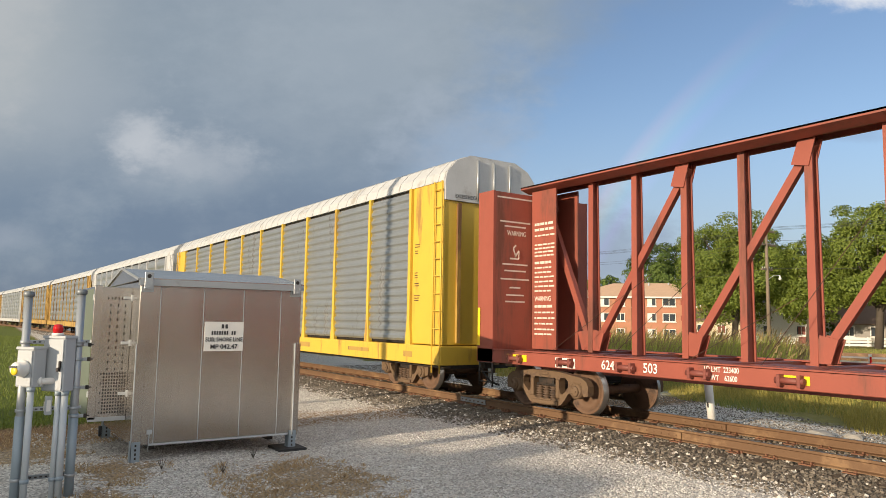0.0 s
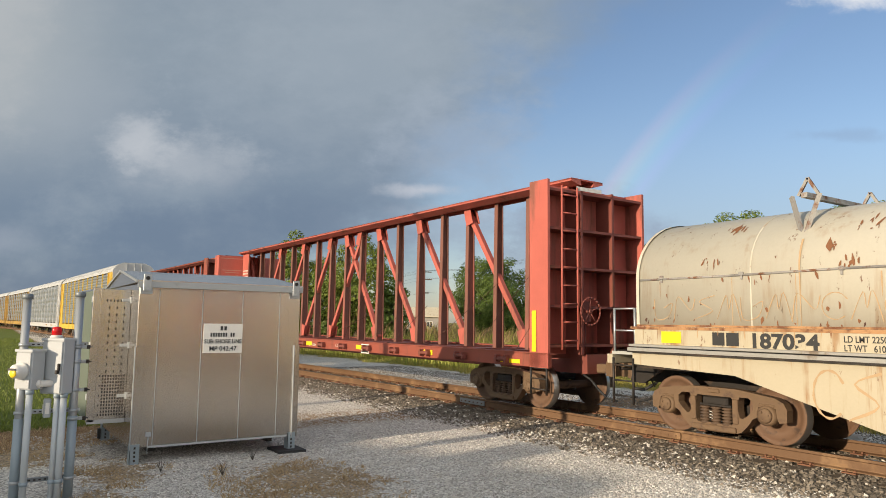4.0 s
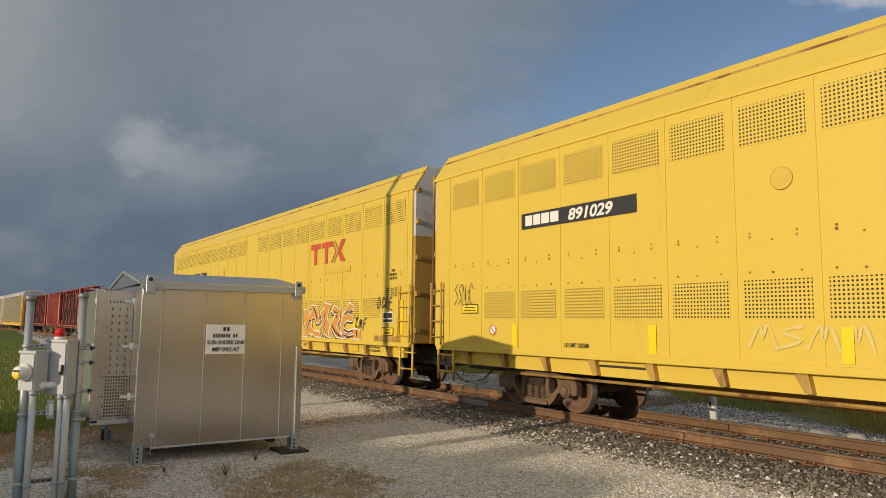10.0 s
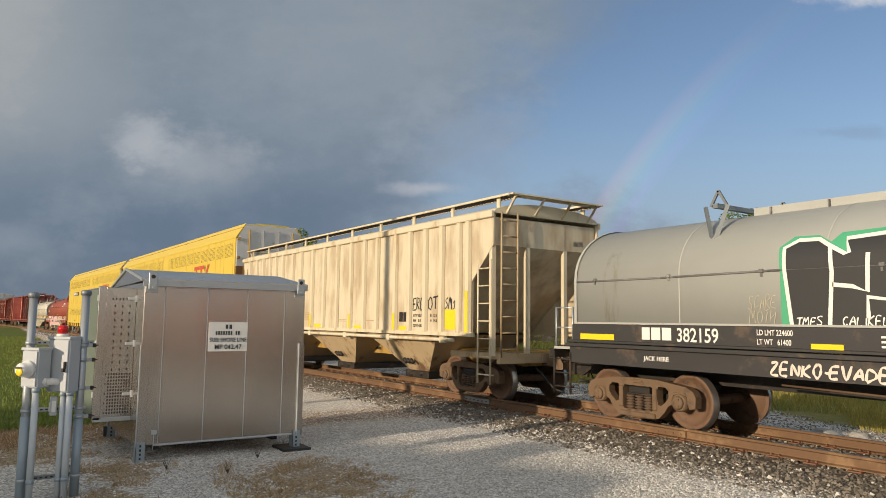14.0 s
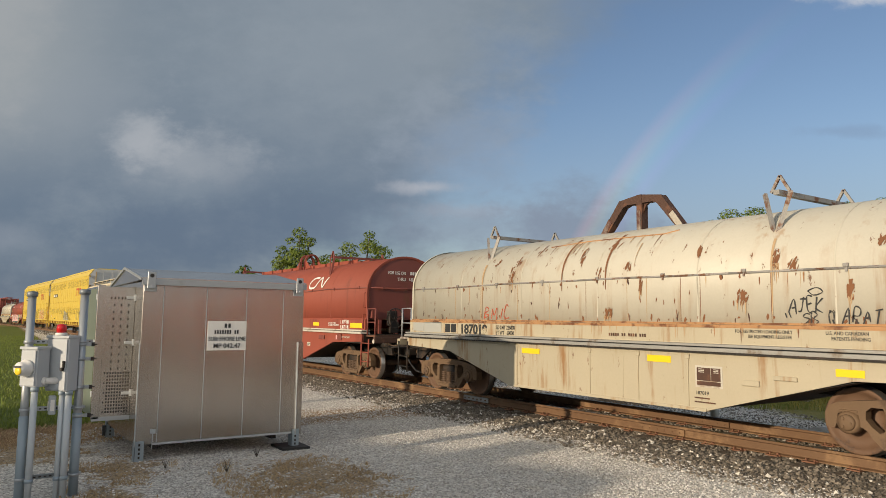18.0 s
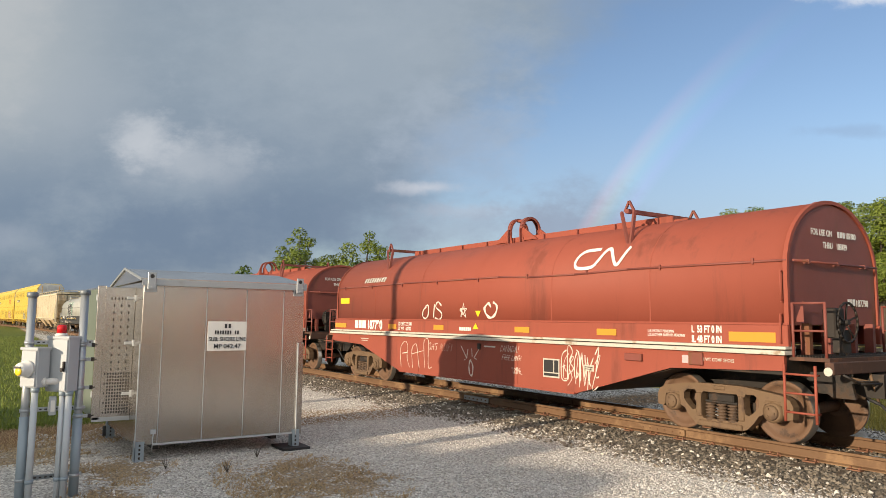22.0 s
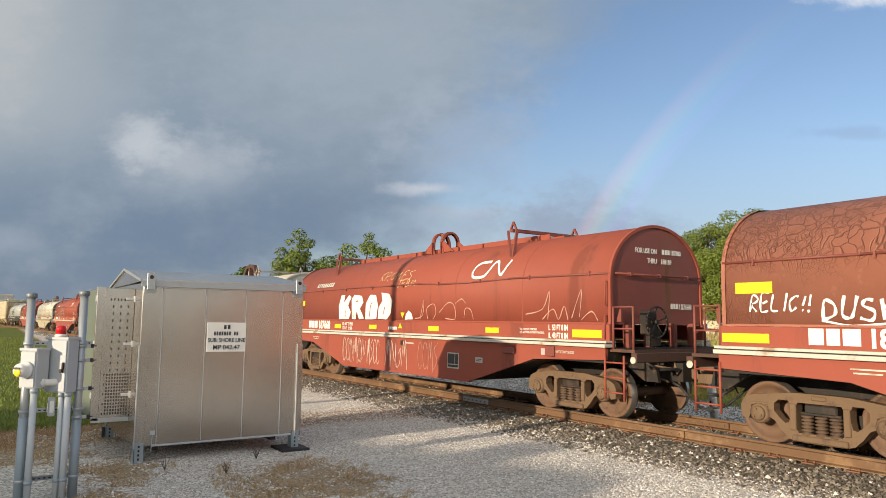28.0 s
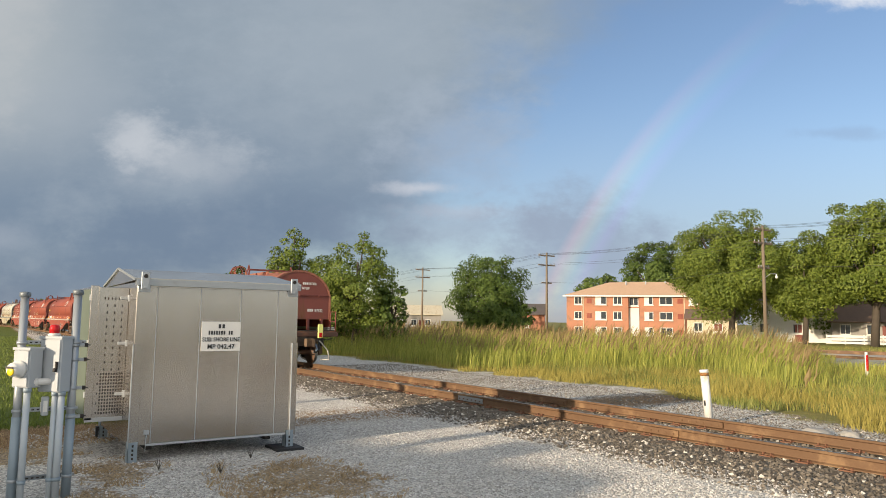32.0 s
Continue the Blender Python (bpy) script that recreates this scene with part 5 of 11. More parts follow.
# ---------------------------------------------------------------- centre-beam lumber cars
def centre_beam(label, paint, HL):
    car = thing("centre_beam_car", label, "freight car", group="centre-beam cars")
    for s in (-1, 1):
        bm = bmesh.new()
        box(bm, -HL, HL, s * 1.30, s * 1.40, 0.86, 1.13, 0.01)
        box(bm, -HL, HL, s * 1.18, s * 1.40, 1.11, 1.14)
        part("side_sill", bm, "oxide_mid", car)
    bm = bmesh.new()
    box(bm, -HL, HL, -0.35, 0.35, 0.72, 1.10)
    part("centre_sill", bm, "oxide_dark", car)
    for k in range(17):
        x = -HL + 0.6 + (2 * HL - 1.2) * k / 16
        bm = bmesh.new()
        box(bm, x - 0.12, x + 0.12, -1.30, 1.30, 1.02, 1.12)
        part("floor_bearer", bm, "oxide_dark", car)
    # winches and tie-down lugs along the sill
    for k in range(14):
        x = -HL + 1.3 + (2 * HL - 2.6) * k / 13
        bm = bmesh.new()
        for d in (-0.14, 0.14):
            box(bm, x + d - 0.025, x + d + 0.025, -1.52, -1.40, 0.90, 1.06, 0.006)
        rod(bm, (x - 0.2, -1.47, 0.98), (x + 0.2, -1.47, 0.98), 0.045, 8)
        part("winch", bm, "oxide_dark", car, "rusty cable winch")
    # beam: posts, top chord, braces
    xs = [0.53 + (HL - 2.59) / 7 * i for i in range(8)]
    posts = sorted([-x for x in xs] + xs)
    for x in posts:
        bm = bmesh.new()
        fl, wb = 0.062, 0.014
        rings = []
        for z, d in ((1.12, 0.125), (4.58, 0.085)):
            outline = [(-fl, -d), (fl, -d), (fl, -d + 0.025), (wb, -d + 0.025), (wb, d - 0.025), (fl, d - 0.025), (fl, d), (-fl, d), (-fl, d - 0.025), (-wb, d - 0.025), (-wb, -d + 0.025), (-fl, -d + 0.025)]
            rings.append([bm.verts.new((x + u, v, z)) for u, v in outline])
        for i in range(12):
            bm.faces.new((rings[0][i], rings[0][(i + 1) % 12], rings[1][(i + 1) % 12], rings[1][i]))
        part("post", bm, "post_brown" if paint == "bright_red" else paint, car)
    bm = bmesh.new()
    box(bm, -HL + 0.3, HL - 0.3, -0.46, 0.46, 4.66, 4.69)
    for s in (-1, 1):
        prism(bm, [(s * 0.46, 4.69), (s * 0.46, 4.63), (s * 0.22, 4.56), (s * 0.16, 4.56), (s * 0.20, 4.66)], -HL + 0.3, HL - 0.3, "yz")
    part("top_chord", bm, paint, car)

    def brace(xa, za, xb, zb):
        b = bmesh.new()
        beam(b, (xa, 0, za), (xb, 0, zb), 0.11, 0.13)
        for g, up in (((xa, za), za > zb), ((xb, zb), zb > za)):
            o = (xb if g[0] == xa else xa) > g[0]
            w, e = (0.34 if o else -0.34), (0.06 if up else -0.06)
            for y in (-0.115, 0.095):
                prism(b, [(g[0] - w * 0.25, g[1] + e), (g[0] + w * 0.55, g[1] + e), (g[0] + w * 0.9, g[1] - 5 * e), (g[0] + w * 0.1, g[1] - 6 * e)], y, y + 0.02)
        part("brace", b, paint, car)

    for s in (-1, 1):
        for k in (0, 2, 4):
            brace(s * xs[k + 1] - s * 0.05, 4.50, s * xs[k + 3] - s * 0.05 if k < 4 else s * xs[7] - s * 0.05, 1.22)
        brace(-s * xs[0], 4.48, s * xs[1], 1.22)
        brace(s * (HL - 0.62), 4.45, s * xs[7] + s * 0.05, 1.22)
    # bulkheads with end ribs and ladder
    for s in (-1, 1):
        a, b = sorted((s * HL, s * (HL - 0.10)))
        c, d = sorted((s * (HL - 0.52), s * (HL - 0.46)))
        bm = bmesh.new()
        box(bm, c, d, -1.338, 1.338, 1.10, 4.49)
        bh = part("bulkhead", bm, paint, car, "full-height end bulkhead")
        for y in (-1.40, 1.34):
            e, f = sorted((s * HL, s * (HL - 0.52)))
            bm = bmesh.new()
            prism(bm, [(e, 0.86), (f, 0.86), (f, 4.50), (e, 4.50)], y, y + 0.06)
            part("bulkhead_side", bm, paint, bh)
        for k in range(5):
            e, f = sorted((s * (HL - 0.02), s * (HL - 0.46)))
            bm = bmesh.new()
            box(bm, e, f, -1.34, 1.34, 1.25 + 0.76 * k, 1.30 + 0.76 * k)
            part("bulkhead_rib", bm, "oxide_dark", bh)
        for y in (-0.45, 0.45):
            e, f = sorted((s * (HL - 0.02), s * (HL - 0.46)))
            bm = bmesh.new()
            box(bm, e, f, y - 0.03, y + 0.03, 1.10, 4.40)
            part("bulkhead_web", bm, "oxide_dark", bh)
        bm = bmesh.new()
        e, f = sorted((s * (HL - 0.55), s * (HL - 1.30)))
        box(bm, e, f, -0.34, -0.30, 1.14, 4.56)
        box(bm, e, f, 0.30, 0.34, 1.14, 4.56)
        part("centre_panel", bm, paint, car)
    ladder(car, "end_ladder", HL, -1.05, 1.2, 4.4, 0.42, paint, "y", 9, off=0.03)
    hand_wheel(car, HL + 0.10, -0.35, 1.95, "oxide_dark")
    ladder(car, "step", HL - 0.5, -1.32, 0.35, 0.95, 0.44, "grime_shade", "x", 3, off=0.06)
    ladder(car, "step", -HL + 0.06, -1.32, 0.35, 0.95, 0.44, "grime_shade", "x", 3, off=0.06)
    # slack tie-down cables
    rng = random.Random(11)
    for k in range(12):
        x = -HL + 1.6 + (2 * HL - 3.2) * k / 11
        bm = bmesh.new()
        z = rng.uniform(1.8, 3.6)
        pts = [(x, -1.40, 1.10), (x + rng.uniform(-0.3, 0.6), -0.9, 1.16), (x + rng.uniform(0.5, 2.2), -0.20, z)]
        pipe(bm, pts, 0.006, 5)
        part("tie_cable", bm, "rust_dark", car)
    marks(car, [(-HL + 1.0, -HL + 1.6, 0.93, 1.06)] + [(-HL + 6.74 + 3.4 * k, -HL + 7.18 + 3.4 * k, 0.93, 1.05) for k in range(4)] + [(HL - 1.4, HL - 0.8, 0.91, 0.99)], "reflector", -1.405, label="yellow reflective strips")
    marks(car, [(HL - 0.44, HL - 0.32, 1.16, 1.95), (-HL + 0.02, -HL + 0.10, 1.2, 2.0)], "reflector", -1.41)
    for x in (-(HL - 1.75), HL - 1.75):
        add_truck(car, x)
    add_couplers(car, HL + 0.57)
    return car


# ---------------------------------------------------------------- auto racks
def sheet_rack(label, HL):
    """A fully closed yellow rack with punched screens."""
    car = thing("auto_rack", label, "freight car", group="yellow auto racks")
    zt, zb, Y = 5.05, 1.16, 1.50
    bm = bmesh.new()
    prism(bm, [(-Y, zb), (-Y, zt), (-1.12, 5.62), (-0.6, 5.70), (0.6, 5.70), (1.12, 5.62), (Y, zt), (Y, zb)], -HL + 0.13, HL - 0.13, "yz")
    body = part("body", bm, "yellow", car, "smooth yellow side sheets")
    for s in (-1, 1):
        bm = bmesh.new()
        pts = [(s * 1.515, zt - 0.02), (s * 1.515, zt + 0.03), (s * 1.12, 5.66), (s * 1.08, 5.63), (s * 1.48, zt + 0.02)]
        prism(bm, pts, -HL + 0.05, HL - 0.02, "yz")
        part("roof_slope", bm, "yellow", body)
        bm = bmesh.new()
        box(bm, -HL, HL, s * 1.50, s * 1.52, zt - 0.03, zt + 0.01)
        part("eave_strip", bm, "yellow", body)
        bm = bmesh.new()
        box(bm, -HL + 0.03, HL - 0.02, s * 1.235 - 0.02, s * 1.235 + 0.02, 5.45, 5.50)
        part("roof_rim", bm, "yellow_dirty", body, "weathered roof rim")
    for k in range(20):
        x = -11.22 + 1.2 * k
        bm = bmesh.new()
        box(bm, x - 0.012, x + 0.012, -Y - 0.012, -Y, zb + 0.02, zt - 0.04)
        part("panel_seam", bm, "yellow", body)
    step = 1.2
    for row, (z0, z1) in enumerate(((4.25, 4.84), (1.78, 2.33))):
        for k in range(19):
            x = -11.22 + step * k
            if k == 9 or (row == 1 and k in (0, 18)):
                continue
            bm = bmesh.new()
            box(bm, x + 0.10, x + step - 0.12, -Y - 0.008, -Y, z0, z1)
            part("screen", bm, "punched_yellow", body, "punched vent screen")
    # row of rivets along the deck line
    bm = bmesh.new()
    for k in range(19):
        for x, z, r in ((0.2, 2.44, 0.014), (0.55, 2.43, 0.014), (0.95, 2.44, 0.014), (0.22, 2.94, 0.017), (0.55, 2.88, 0.012), (0.9, 2.92, 0.017), (0.22, 2.99, 0.014), (0.9, 2.99, 0.014)):
            x += -11.22 + 1.2 * k
            box(bm, x - r, x + r, -Y - 0.014, -Y, z - r, z + r)
    part("rivets", bm, "yellow_dirty", body, "dark bolt heads")
    # side sill with sloping brackets
    for s in (-1, 1):
        bm = bmesh.new()
        box(bm, -HL + 0.2, HL - 0.2, s * 1.40, s * 1.52, 1.08, 1.20, 0.01)
        box(bm, -HL + 0.6, HL - 0.6, s * 1.28, s * 1.36, 0.80, 1.08)
        part("side_sill", bm, "yellow", car)
        for k in range(18):
            x = -HL + 1.3 + (2 * HL - 2.6) * k / 17
            bm = bmesh.new()
            prism(bm, [(x, 0.82), (x + 0.10, 0.82), (x + 0.04, 1.10), (x - 0.16, 1.10)], s * 1.36, s * 1.46)
            part("sill_bracket", bm, "yellow_dirty", car)
    bm = bmesh.new()
    box(bm, -HL - 0.1, HL + 0.1, -0.4, 0.4, 0.62, 1.06)
    box(bm, -HL + 0.3, HL - 0.3, -1.28, 1.28, 0.98, 1.10)
    part("underframe", bm, "grime_shade", car, "dark underframe")
    bm = bmesh.new()
    prism(bm, [(-6.6, 0.98), (-6.6, 0.80), (-5.4, 0.58), (5.0, 0.58), (6.4, 0.80), (6.4, 0.98)], -0.46, -0.41)
    box(bm, -5.4, 5.0, -0.58, -0.41, 0.565, 0.59)
    part("belly_sill", bm, "sill_orange", car, "orange-brown fish-bellied centre sill")
    bm = bmesh.new()
    for s in (-0.9,):
        pipe(bm, [(-HL + 2.9, s - 0.35, 0.70), (HL - 3.0, s - 0.35, 0.72)], 0.03)
    part("brake_pipe", bm, "yellow_dirty", car)
    # end doors
    for s in (-1, 1):
        bm = bmesh.new()
        prism(bm, [(-Y + 0.04, 1.2), (-Y + 0.04, 3.85), (Y - 0.04, 3.85), (Y - 0.04, 1.2)], s * (HL - 0.12), s * (HL - 0.02), "yz")
        ed = part("end_door", bm, "yellow_dirty", car, "rust-stained end doors")
        bm = bmesh.new()
        prism(bm, [(-Y + 0.04, 3.85), (-Y + 0.04, zt), (-1.10, 5.62), (1.10, 5.62), (Y - 0.04, zt), (Y - 0.04, 3.85)], s * (HL - 0.12), s * (HL - 0.02), "yz")
        part("end_hood", bm, "roof_white", ed, "white upper end panels")
        for y in (-0.95, -0.34, 0.34, 0.95):
            bm = bmesh.new()
            rod(bm, (s * (HL + 0.02), y, 1.25), (s * (HL + 0.02), y, 5.4), 0.03, 8)
            part("lock_rod", bm, "steelpost" if abs(y) < 0.5 else "yellow_dirty", ed)
        for z in (1.5, 2.4, 3.3, 4.2, 5.0):
            bm = bmesh.new()
            box(bm, s * HL - 0.04, s * HL + 0.05, -1.46, -1.34, z - 0.06, z + 0.06, 0.01)
            part("hinge", bm, "yellow_dirty", ed)
    ladder(car, "side_ladder", HL - 0.62, -Y, 1.20, 2.62, 0.54, "yellow_aged", "x", 4, r=0.02, off=0.08)
    ladder(car, "front_ladder", -HL + 0.06, -Y, 1.20, 2.62, 0.42, "yellow_dirty", "x", 4, r=0.018, off=0.08)
    ladder(car, "step_frame", HL - 0.62, -1.40, 0.36, 1.16, 0.60, "yellow_aged", "x", 2, r=0.022, off=0.10)
    ladder(car, "step_frame", -HL + 0.25, -1.38, 0.42, 1.16, 0.6, "yellow_aged", "x", 2, r=0.022, off=0.10)
    bm = bmesh.new()
    box(bm, HL - 1.9, HL - 0.7, -1.53, -1.49, 1.20, 1.34)
    part("ladder_shelf", bm, "yellow_dirty", car)
    for x in (-(HL - 3.1), HL - 3.1):
        add_truck(car, x)
    add_couplers(car, HL + 0.48)
    return car


def ribbed_rack(label, panel, post, roof, HL=12.07, group="ribbed auto racks", near=True):
    """An open-framed rack closed with ribbed panels."""
    car = thing("auto_rack", label, "freight car", group=group)
    Y, zt = 1.40, 5.0
    bm = bmesh.new()
    prism(bm, [(-Y + 0.06, 1.14), (-Y + 0.06, zt), (Y - 0.06, zt), (Y - 0.06, 1.14)], -HL + 0.3, HL - 0.3, "yz")
    # the rack's shaded inside, as a near-black core
    part("rack_core", bm, "grime_shade", car)
    roofp = [(-1.44, 5.0), (-1.38, 5.22), (-1.12, 5.52), (-0.7, 5.70), (0.7, 5.70), (1.12, 5.52), (1.38, 5.22), (1.44, 5.0)]
    bm = bmesh.new()
    prism(bm, roofp, -HL, HL, "yz")
    rf = part("roof", bm, roof, car, "curved ribbed roof")
    for k in range(40 if near else 12):
        x = -HL + 0.3 + (2 * HL - 0.6) * k / (39 if near else 11)
        bm = bmesh.new()
        prism(bm, [(a * 1.008, b + 0.012) for a, b in roofp], x - 0.025, x + 0.025, "yz")
        part("roof_rib", bm, roof, rf)
    n = 10
    pw = (2 * HL - 2.9) / n
    ridge = []
    m = 17 if near else 7
    for i in range(m):
        z = 1.2 + 3.72 * i / m
        h = 3.72 / m
        ridge += [(-Y - 0.01, z), (-Y - 0.05, z + h * 0.25), (-Y - 0.05, z + h * 0.55), (-Y - 0.01, z + h * 0.8)]
    for k in range(n):
        x0 = -HL + 1.45 + pw * k
        bm = bmesh.new()
        prism(bm, ridge + [(-Y - 0.01, 4.92), (-Y + 0.03, 4.92), (-Y + 0.03, 1.2)], x0 + 0.05, x0 + pw - 0.05, "yz")
        part("ribbed_panel", bm, panel, car, "ribbed metal side panel")
    for k in range(n + 1):
        x = -HL + 1.45 + pw * k
        bm = bmesh.new()
        prism(bm, [(x - 0.13, 1.12), (x - 0.06, 1.7), (x - 0.05, 5.0), (x + 0.05, 5.0), (x + 0.06, 1.7), (x + 0.13, 1.12)], -Y - 0.09, -Y + 0.02)
        part("post", bm, post, car)
    for s in (-1, 1):
        a, b = sorted((s * (HL - 1.4), s * (HL - 0.05)))
        bm = bmesh.new()
        box(bm, a, b, -Y - 0.02, Y, 1.14, 5.02, 0.02)
        cb = part("end_cabin", bm, post, car)
        bm = bmesh.new()
        prism(bm, roofp + [(1.42, 4.55), (-1.42, 4.55)], s * (HL - 0.06), s * (HL + 0.02), "yz")
        part("end_hood", bm, "roof_white", cb, "white upper end panels")
        for y in (-0.5, 0.0, 0.5):
            bm = bmesh.new()
            rod(bm, (s * (HL + 0.05), y, 4.6), (s * (HL + 0.05), y, 5.6), 0.03, 6)
            part("lock_rod", bm, "steelpost", cb)
        for y in (-1.0, 0.0, 1.0):
            bm = bmesh.new()
            box(bm, s * HL - 0.06, s * HL + 0.01, y - 0.05, y + 0.05, 1.2, 4.5)
            part("end_post", bm, "yellow_dirty" if post == "yellow_aged" else post, cb)
        ladder(car, "corner_ladder", (HL - 0.36) if s > 0 else -HL + 0.05, -Y - 0.02, 0.5, 5.0, 0.32, post, "x", 11, off=0.07)
    bm = bmesh.new()
    box(bm, -HL, HL, -Y - 0.10, Y + 0.10, 0.68, 1.12, 0.01)
    part("deck_sill", bm, post, car)
    bm = bmesh.new()
    box(bm, -HL, HL, -1.2, 1.2, 0.60, 0.68)
    box(bm, -HL - 0.2, HL + 0.2, -0.35, 0.35, 0.6, 1.0)
    part("underframe", bm, "grime_shade", car)
    for z in (3.56, 3.50, 3.40, 3.34, 2.86, 2.80, 2.74, 2.60, 2.54, 2.30, 2.24, 2.18):
        marks(car, [(HL - 1.28, HL - 1.02 - 0.06 * (int(z * 50) % 3), z, z + 0.022)], "rust_dark", -Y - 0.022, "small_print")
    if near:
        words("EXCESS HEIGHT", 0.13, "ink", car, endface(-1.15, 4.62, HL + 0.022), "end_print", wide=0.8)
    marks(car, [(HL - 1.6, HL - 1.2, 0.82, 0.96), (HL - 4.6, HL - 3.4, 0.86, 0.96), (HL - 8.0, HL - 7.2, 0.84, 0.98)], "yellow_dirty", -Y - 0.105, "data_plate")
    for x in (-(HL - 2.3), HL - 2.3):
        add_truck(car, x)
    add_couplers(car, HL + 0.5)
    return car


# ---------------------------------------------------------------- covered hopper
def hopper_car(label, HL):
    car = thing("hopper_car", label, "freight car", group="hopper car")
    Y = 1.56
    bm = bmesh.new()
    for s in (-1, 1):
        prism(bm, [(-HL, 3.95), (-HL, 3.30), (-HL + 0.75, 2.55), (-HL + 0.75, 1.42), (HL - 0.75, 1.42), (HL - 0.75, 2.55), (HL, 3.30), (HL, 3.95)], s * Y, s * (Y - 0.05))
    prism(bm, [(-HL + 0.05, 3.9), (-HL + 0.05, 3.3), (-HL + 2.3, 1.42), (HL - 2.3, 1.42), (HL - 0.05, 3.3), (HL - 0.05, 3.9)], -Y + 0.05, Y - 0.05)
    body = part("body", bm, "hopper_sheet", car, "sooty tan-grey side sheets")
    for s in (-1, 1):
        bm = bmesh.new()
        box(bm, -HL - 0.02, HL + 0.02, s * (Y - 0.02), s * (Y + 0.07), 3.88, 4.02, 0.015)
        part("top_chord", bm, "hopper", body)
        bm = bmesh.new()
        box(bm, -HL + 0.7, HL - 0.7, s * (Y - 0.05), s * (Y + 0.05), 1.36, 1.44)
        part("bottom_chord", bm, "hopper", body)
        bm = bmesh.new()
        pipe(bm, [(-HL + 1.4, s * (Y + 0.02), 1.27), (HL - 1.4, s * (Y + 0.02), 1.27)], 0.045, 8)
        for k in range(6):
            x = -HL + 1.8 + k * (2 * HL - 3.6) / 5
            box(bm, x - 0.09, x + 0.09, s * (Y - 0.03), s * (Y + 0.07), 1.20, 1.34)
        part("gate_pipe", bm, "hopper", car)
    for x in (-7.12, -6.36, -5.68, -4.98, -4.40, -3.75, -2.83, -2.13, -1.21, -0.33, 0.59, 1.48, 2.295, 3.02, 3.98, 4.68, 5.39, 6.09, 6.78, 7.12):
        bm = bmesh.new()
        prism(bm, [(x - 0.06, -Y - 0.065), (x + 0.06, -Y - 0.065), (x + 0.085, -Y), (x - 0.085, -Y)], 1.44, 3.88, "xy")
        part("side_post", bm, "hopper", body)
        # thin brown lines along both sides of each post
        bm = bmesh.new()
        for a, b in ((x - 0.112, x - 0.086), (x + 0.086, x + 0.112)):
            box(bm, a, b, -Y - 0.004, -Y + 0.01, 1.46, 3.87)
        part("weld_line", bm, "post_side_brown", body)
    # curved roof, hatches, running boards
    bm = bmesh.new()
    prism(bm, [(-Y, 3.98)] + [(-Y * math.cos(math.pi * i / 10), 3.98 + 0.28 * math.sin(math.pi * i / 10)) for i in range(1, 10)] + [(Y, 3.98)], -HL, HL, "yz")
    part("roof", bm, "hopper", body)
    for x in [-HL + 0.2 + k * (2 * HL - 0.4) / 9 for k in range(10)]:
        for s in (-1, 1):
            bm = bmesh.new()
            box(bm, x - 0.05, x + 0.05, s * 1.26 - 0.02, s * 1.26 + 0.02, 4.0, 4.36)
            part("board_stand", bm, "hopper", body)
    for s in (-1, 1):
        bm = bmesh.new()
        for y in (s * 1.34, s * 0.98):
            box(bm, -HL + 0.1, HL + 0.25, y - 0.02, y + 0.02, 4.34, 4.385)
        part("board_edge", bm, "hopper", body)
        bm = bmesh.new()
        for k in range(160):
            x = -HL + 0.1 + (2 * HL + 0.1) * k / 159
            box(bm, x - 0.012, x + 0.012, min(s * 0.98, s * 1.34), max(s * 0.98, s * 1.34), 4.345, 4.38)
        part("board_grating", bm, "grime_shade", body, "rusty open grating")
    for s in (-1, 1):
        bm = bmesh.new()
        for y in (-1.2, -0.4, 0.4, 1.2):
            beam(bm, (s * HL, y, 4.0), (s * (HL + 0.32), y, 4.36), 0.03, 0.05)
        box(bm, min(s * (HL + 0.05), s * (HL + 0.38)), max(s * (HL + 0.05), s * (HL + 0.38)), -1.34, 1.34, 4.35, 4.38)
        part("end_board", bm, "hopper", body)
    # three pairs of hopper bays
    for k in (-1, 0, 1):
        x = k * 4.05
        bm = bmesh.new()
        top = [(x - 1.75, -1.50, 1.36), (x + 1.75, -1.50, 1.36), (x + 1.75, 1.50, 1.36), (x - 1.75, 1.50, 1.36)]
        low = [(x - 0.45, -0.85, 0.42), (x + 0.45, -0.85, 0.42), (x + 0.45, 0.85, 0.42), (x - 0.45, 0.85, 0.42)]
        a, b = [bm.verts.new(v) for v in top], [bm.verts.new(v) for v in low]
        for i in range(4):
            bm.faces.new((a[i], a[(i + 1) % 4], b[(i + 1) % 4], b[i]))
        bm.faces.new(b), bm.faces.new(a[::-1])
        bay = part("hopper_bay", bm, "hopper_low", car, "stained sloping discharge hopper")
        bm = bmesh.new()
        box(bm, x - 0.55, x + 0.55, -0.95, 0.95, 0.24, 0.42, 0.02)
        rod(bm, (x - 0.2, -1.05, 0.33), (x - 0.2, 1.05, 0.33), 0.05, 8)
        rod(bm, (x + 0.25, -1.02, 0.36), (x + 0.25, 1.02, 0.36), 0.06, 8)
        part("gate", bm, "grime_shade", bay)
        bm = bmesh.new()
        for d in (-0.16, 0.0, 0.16):
            rod(bm, (x + d - 0.1, -1.17, 0.72), (x + d, -1.13, 0.62), 0.045, 6)
        part("vibrator_pocket", bm, "grime_shade", bay)
    bm = bmesh.new()
    box(bm, -HL + 0.2, HL - 0.2, -0.5, 0.5, 0.74, 1.05)
    part("centre_sill", bm, "yellow_dirty", car, "ochre centre sill")
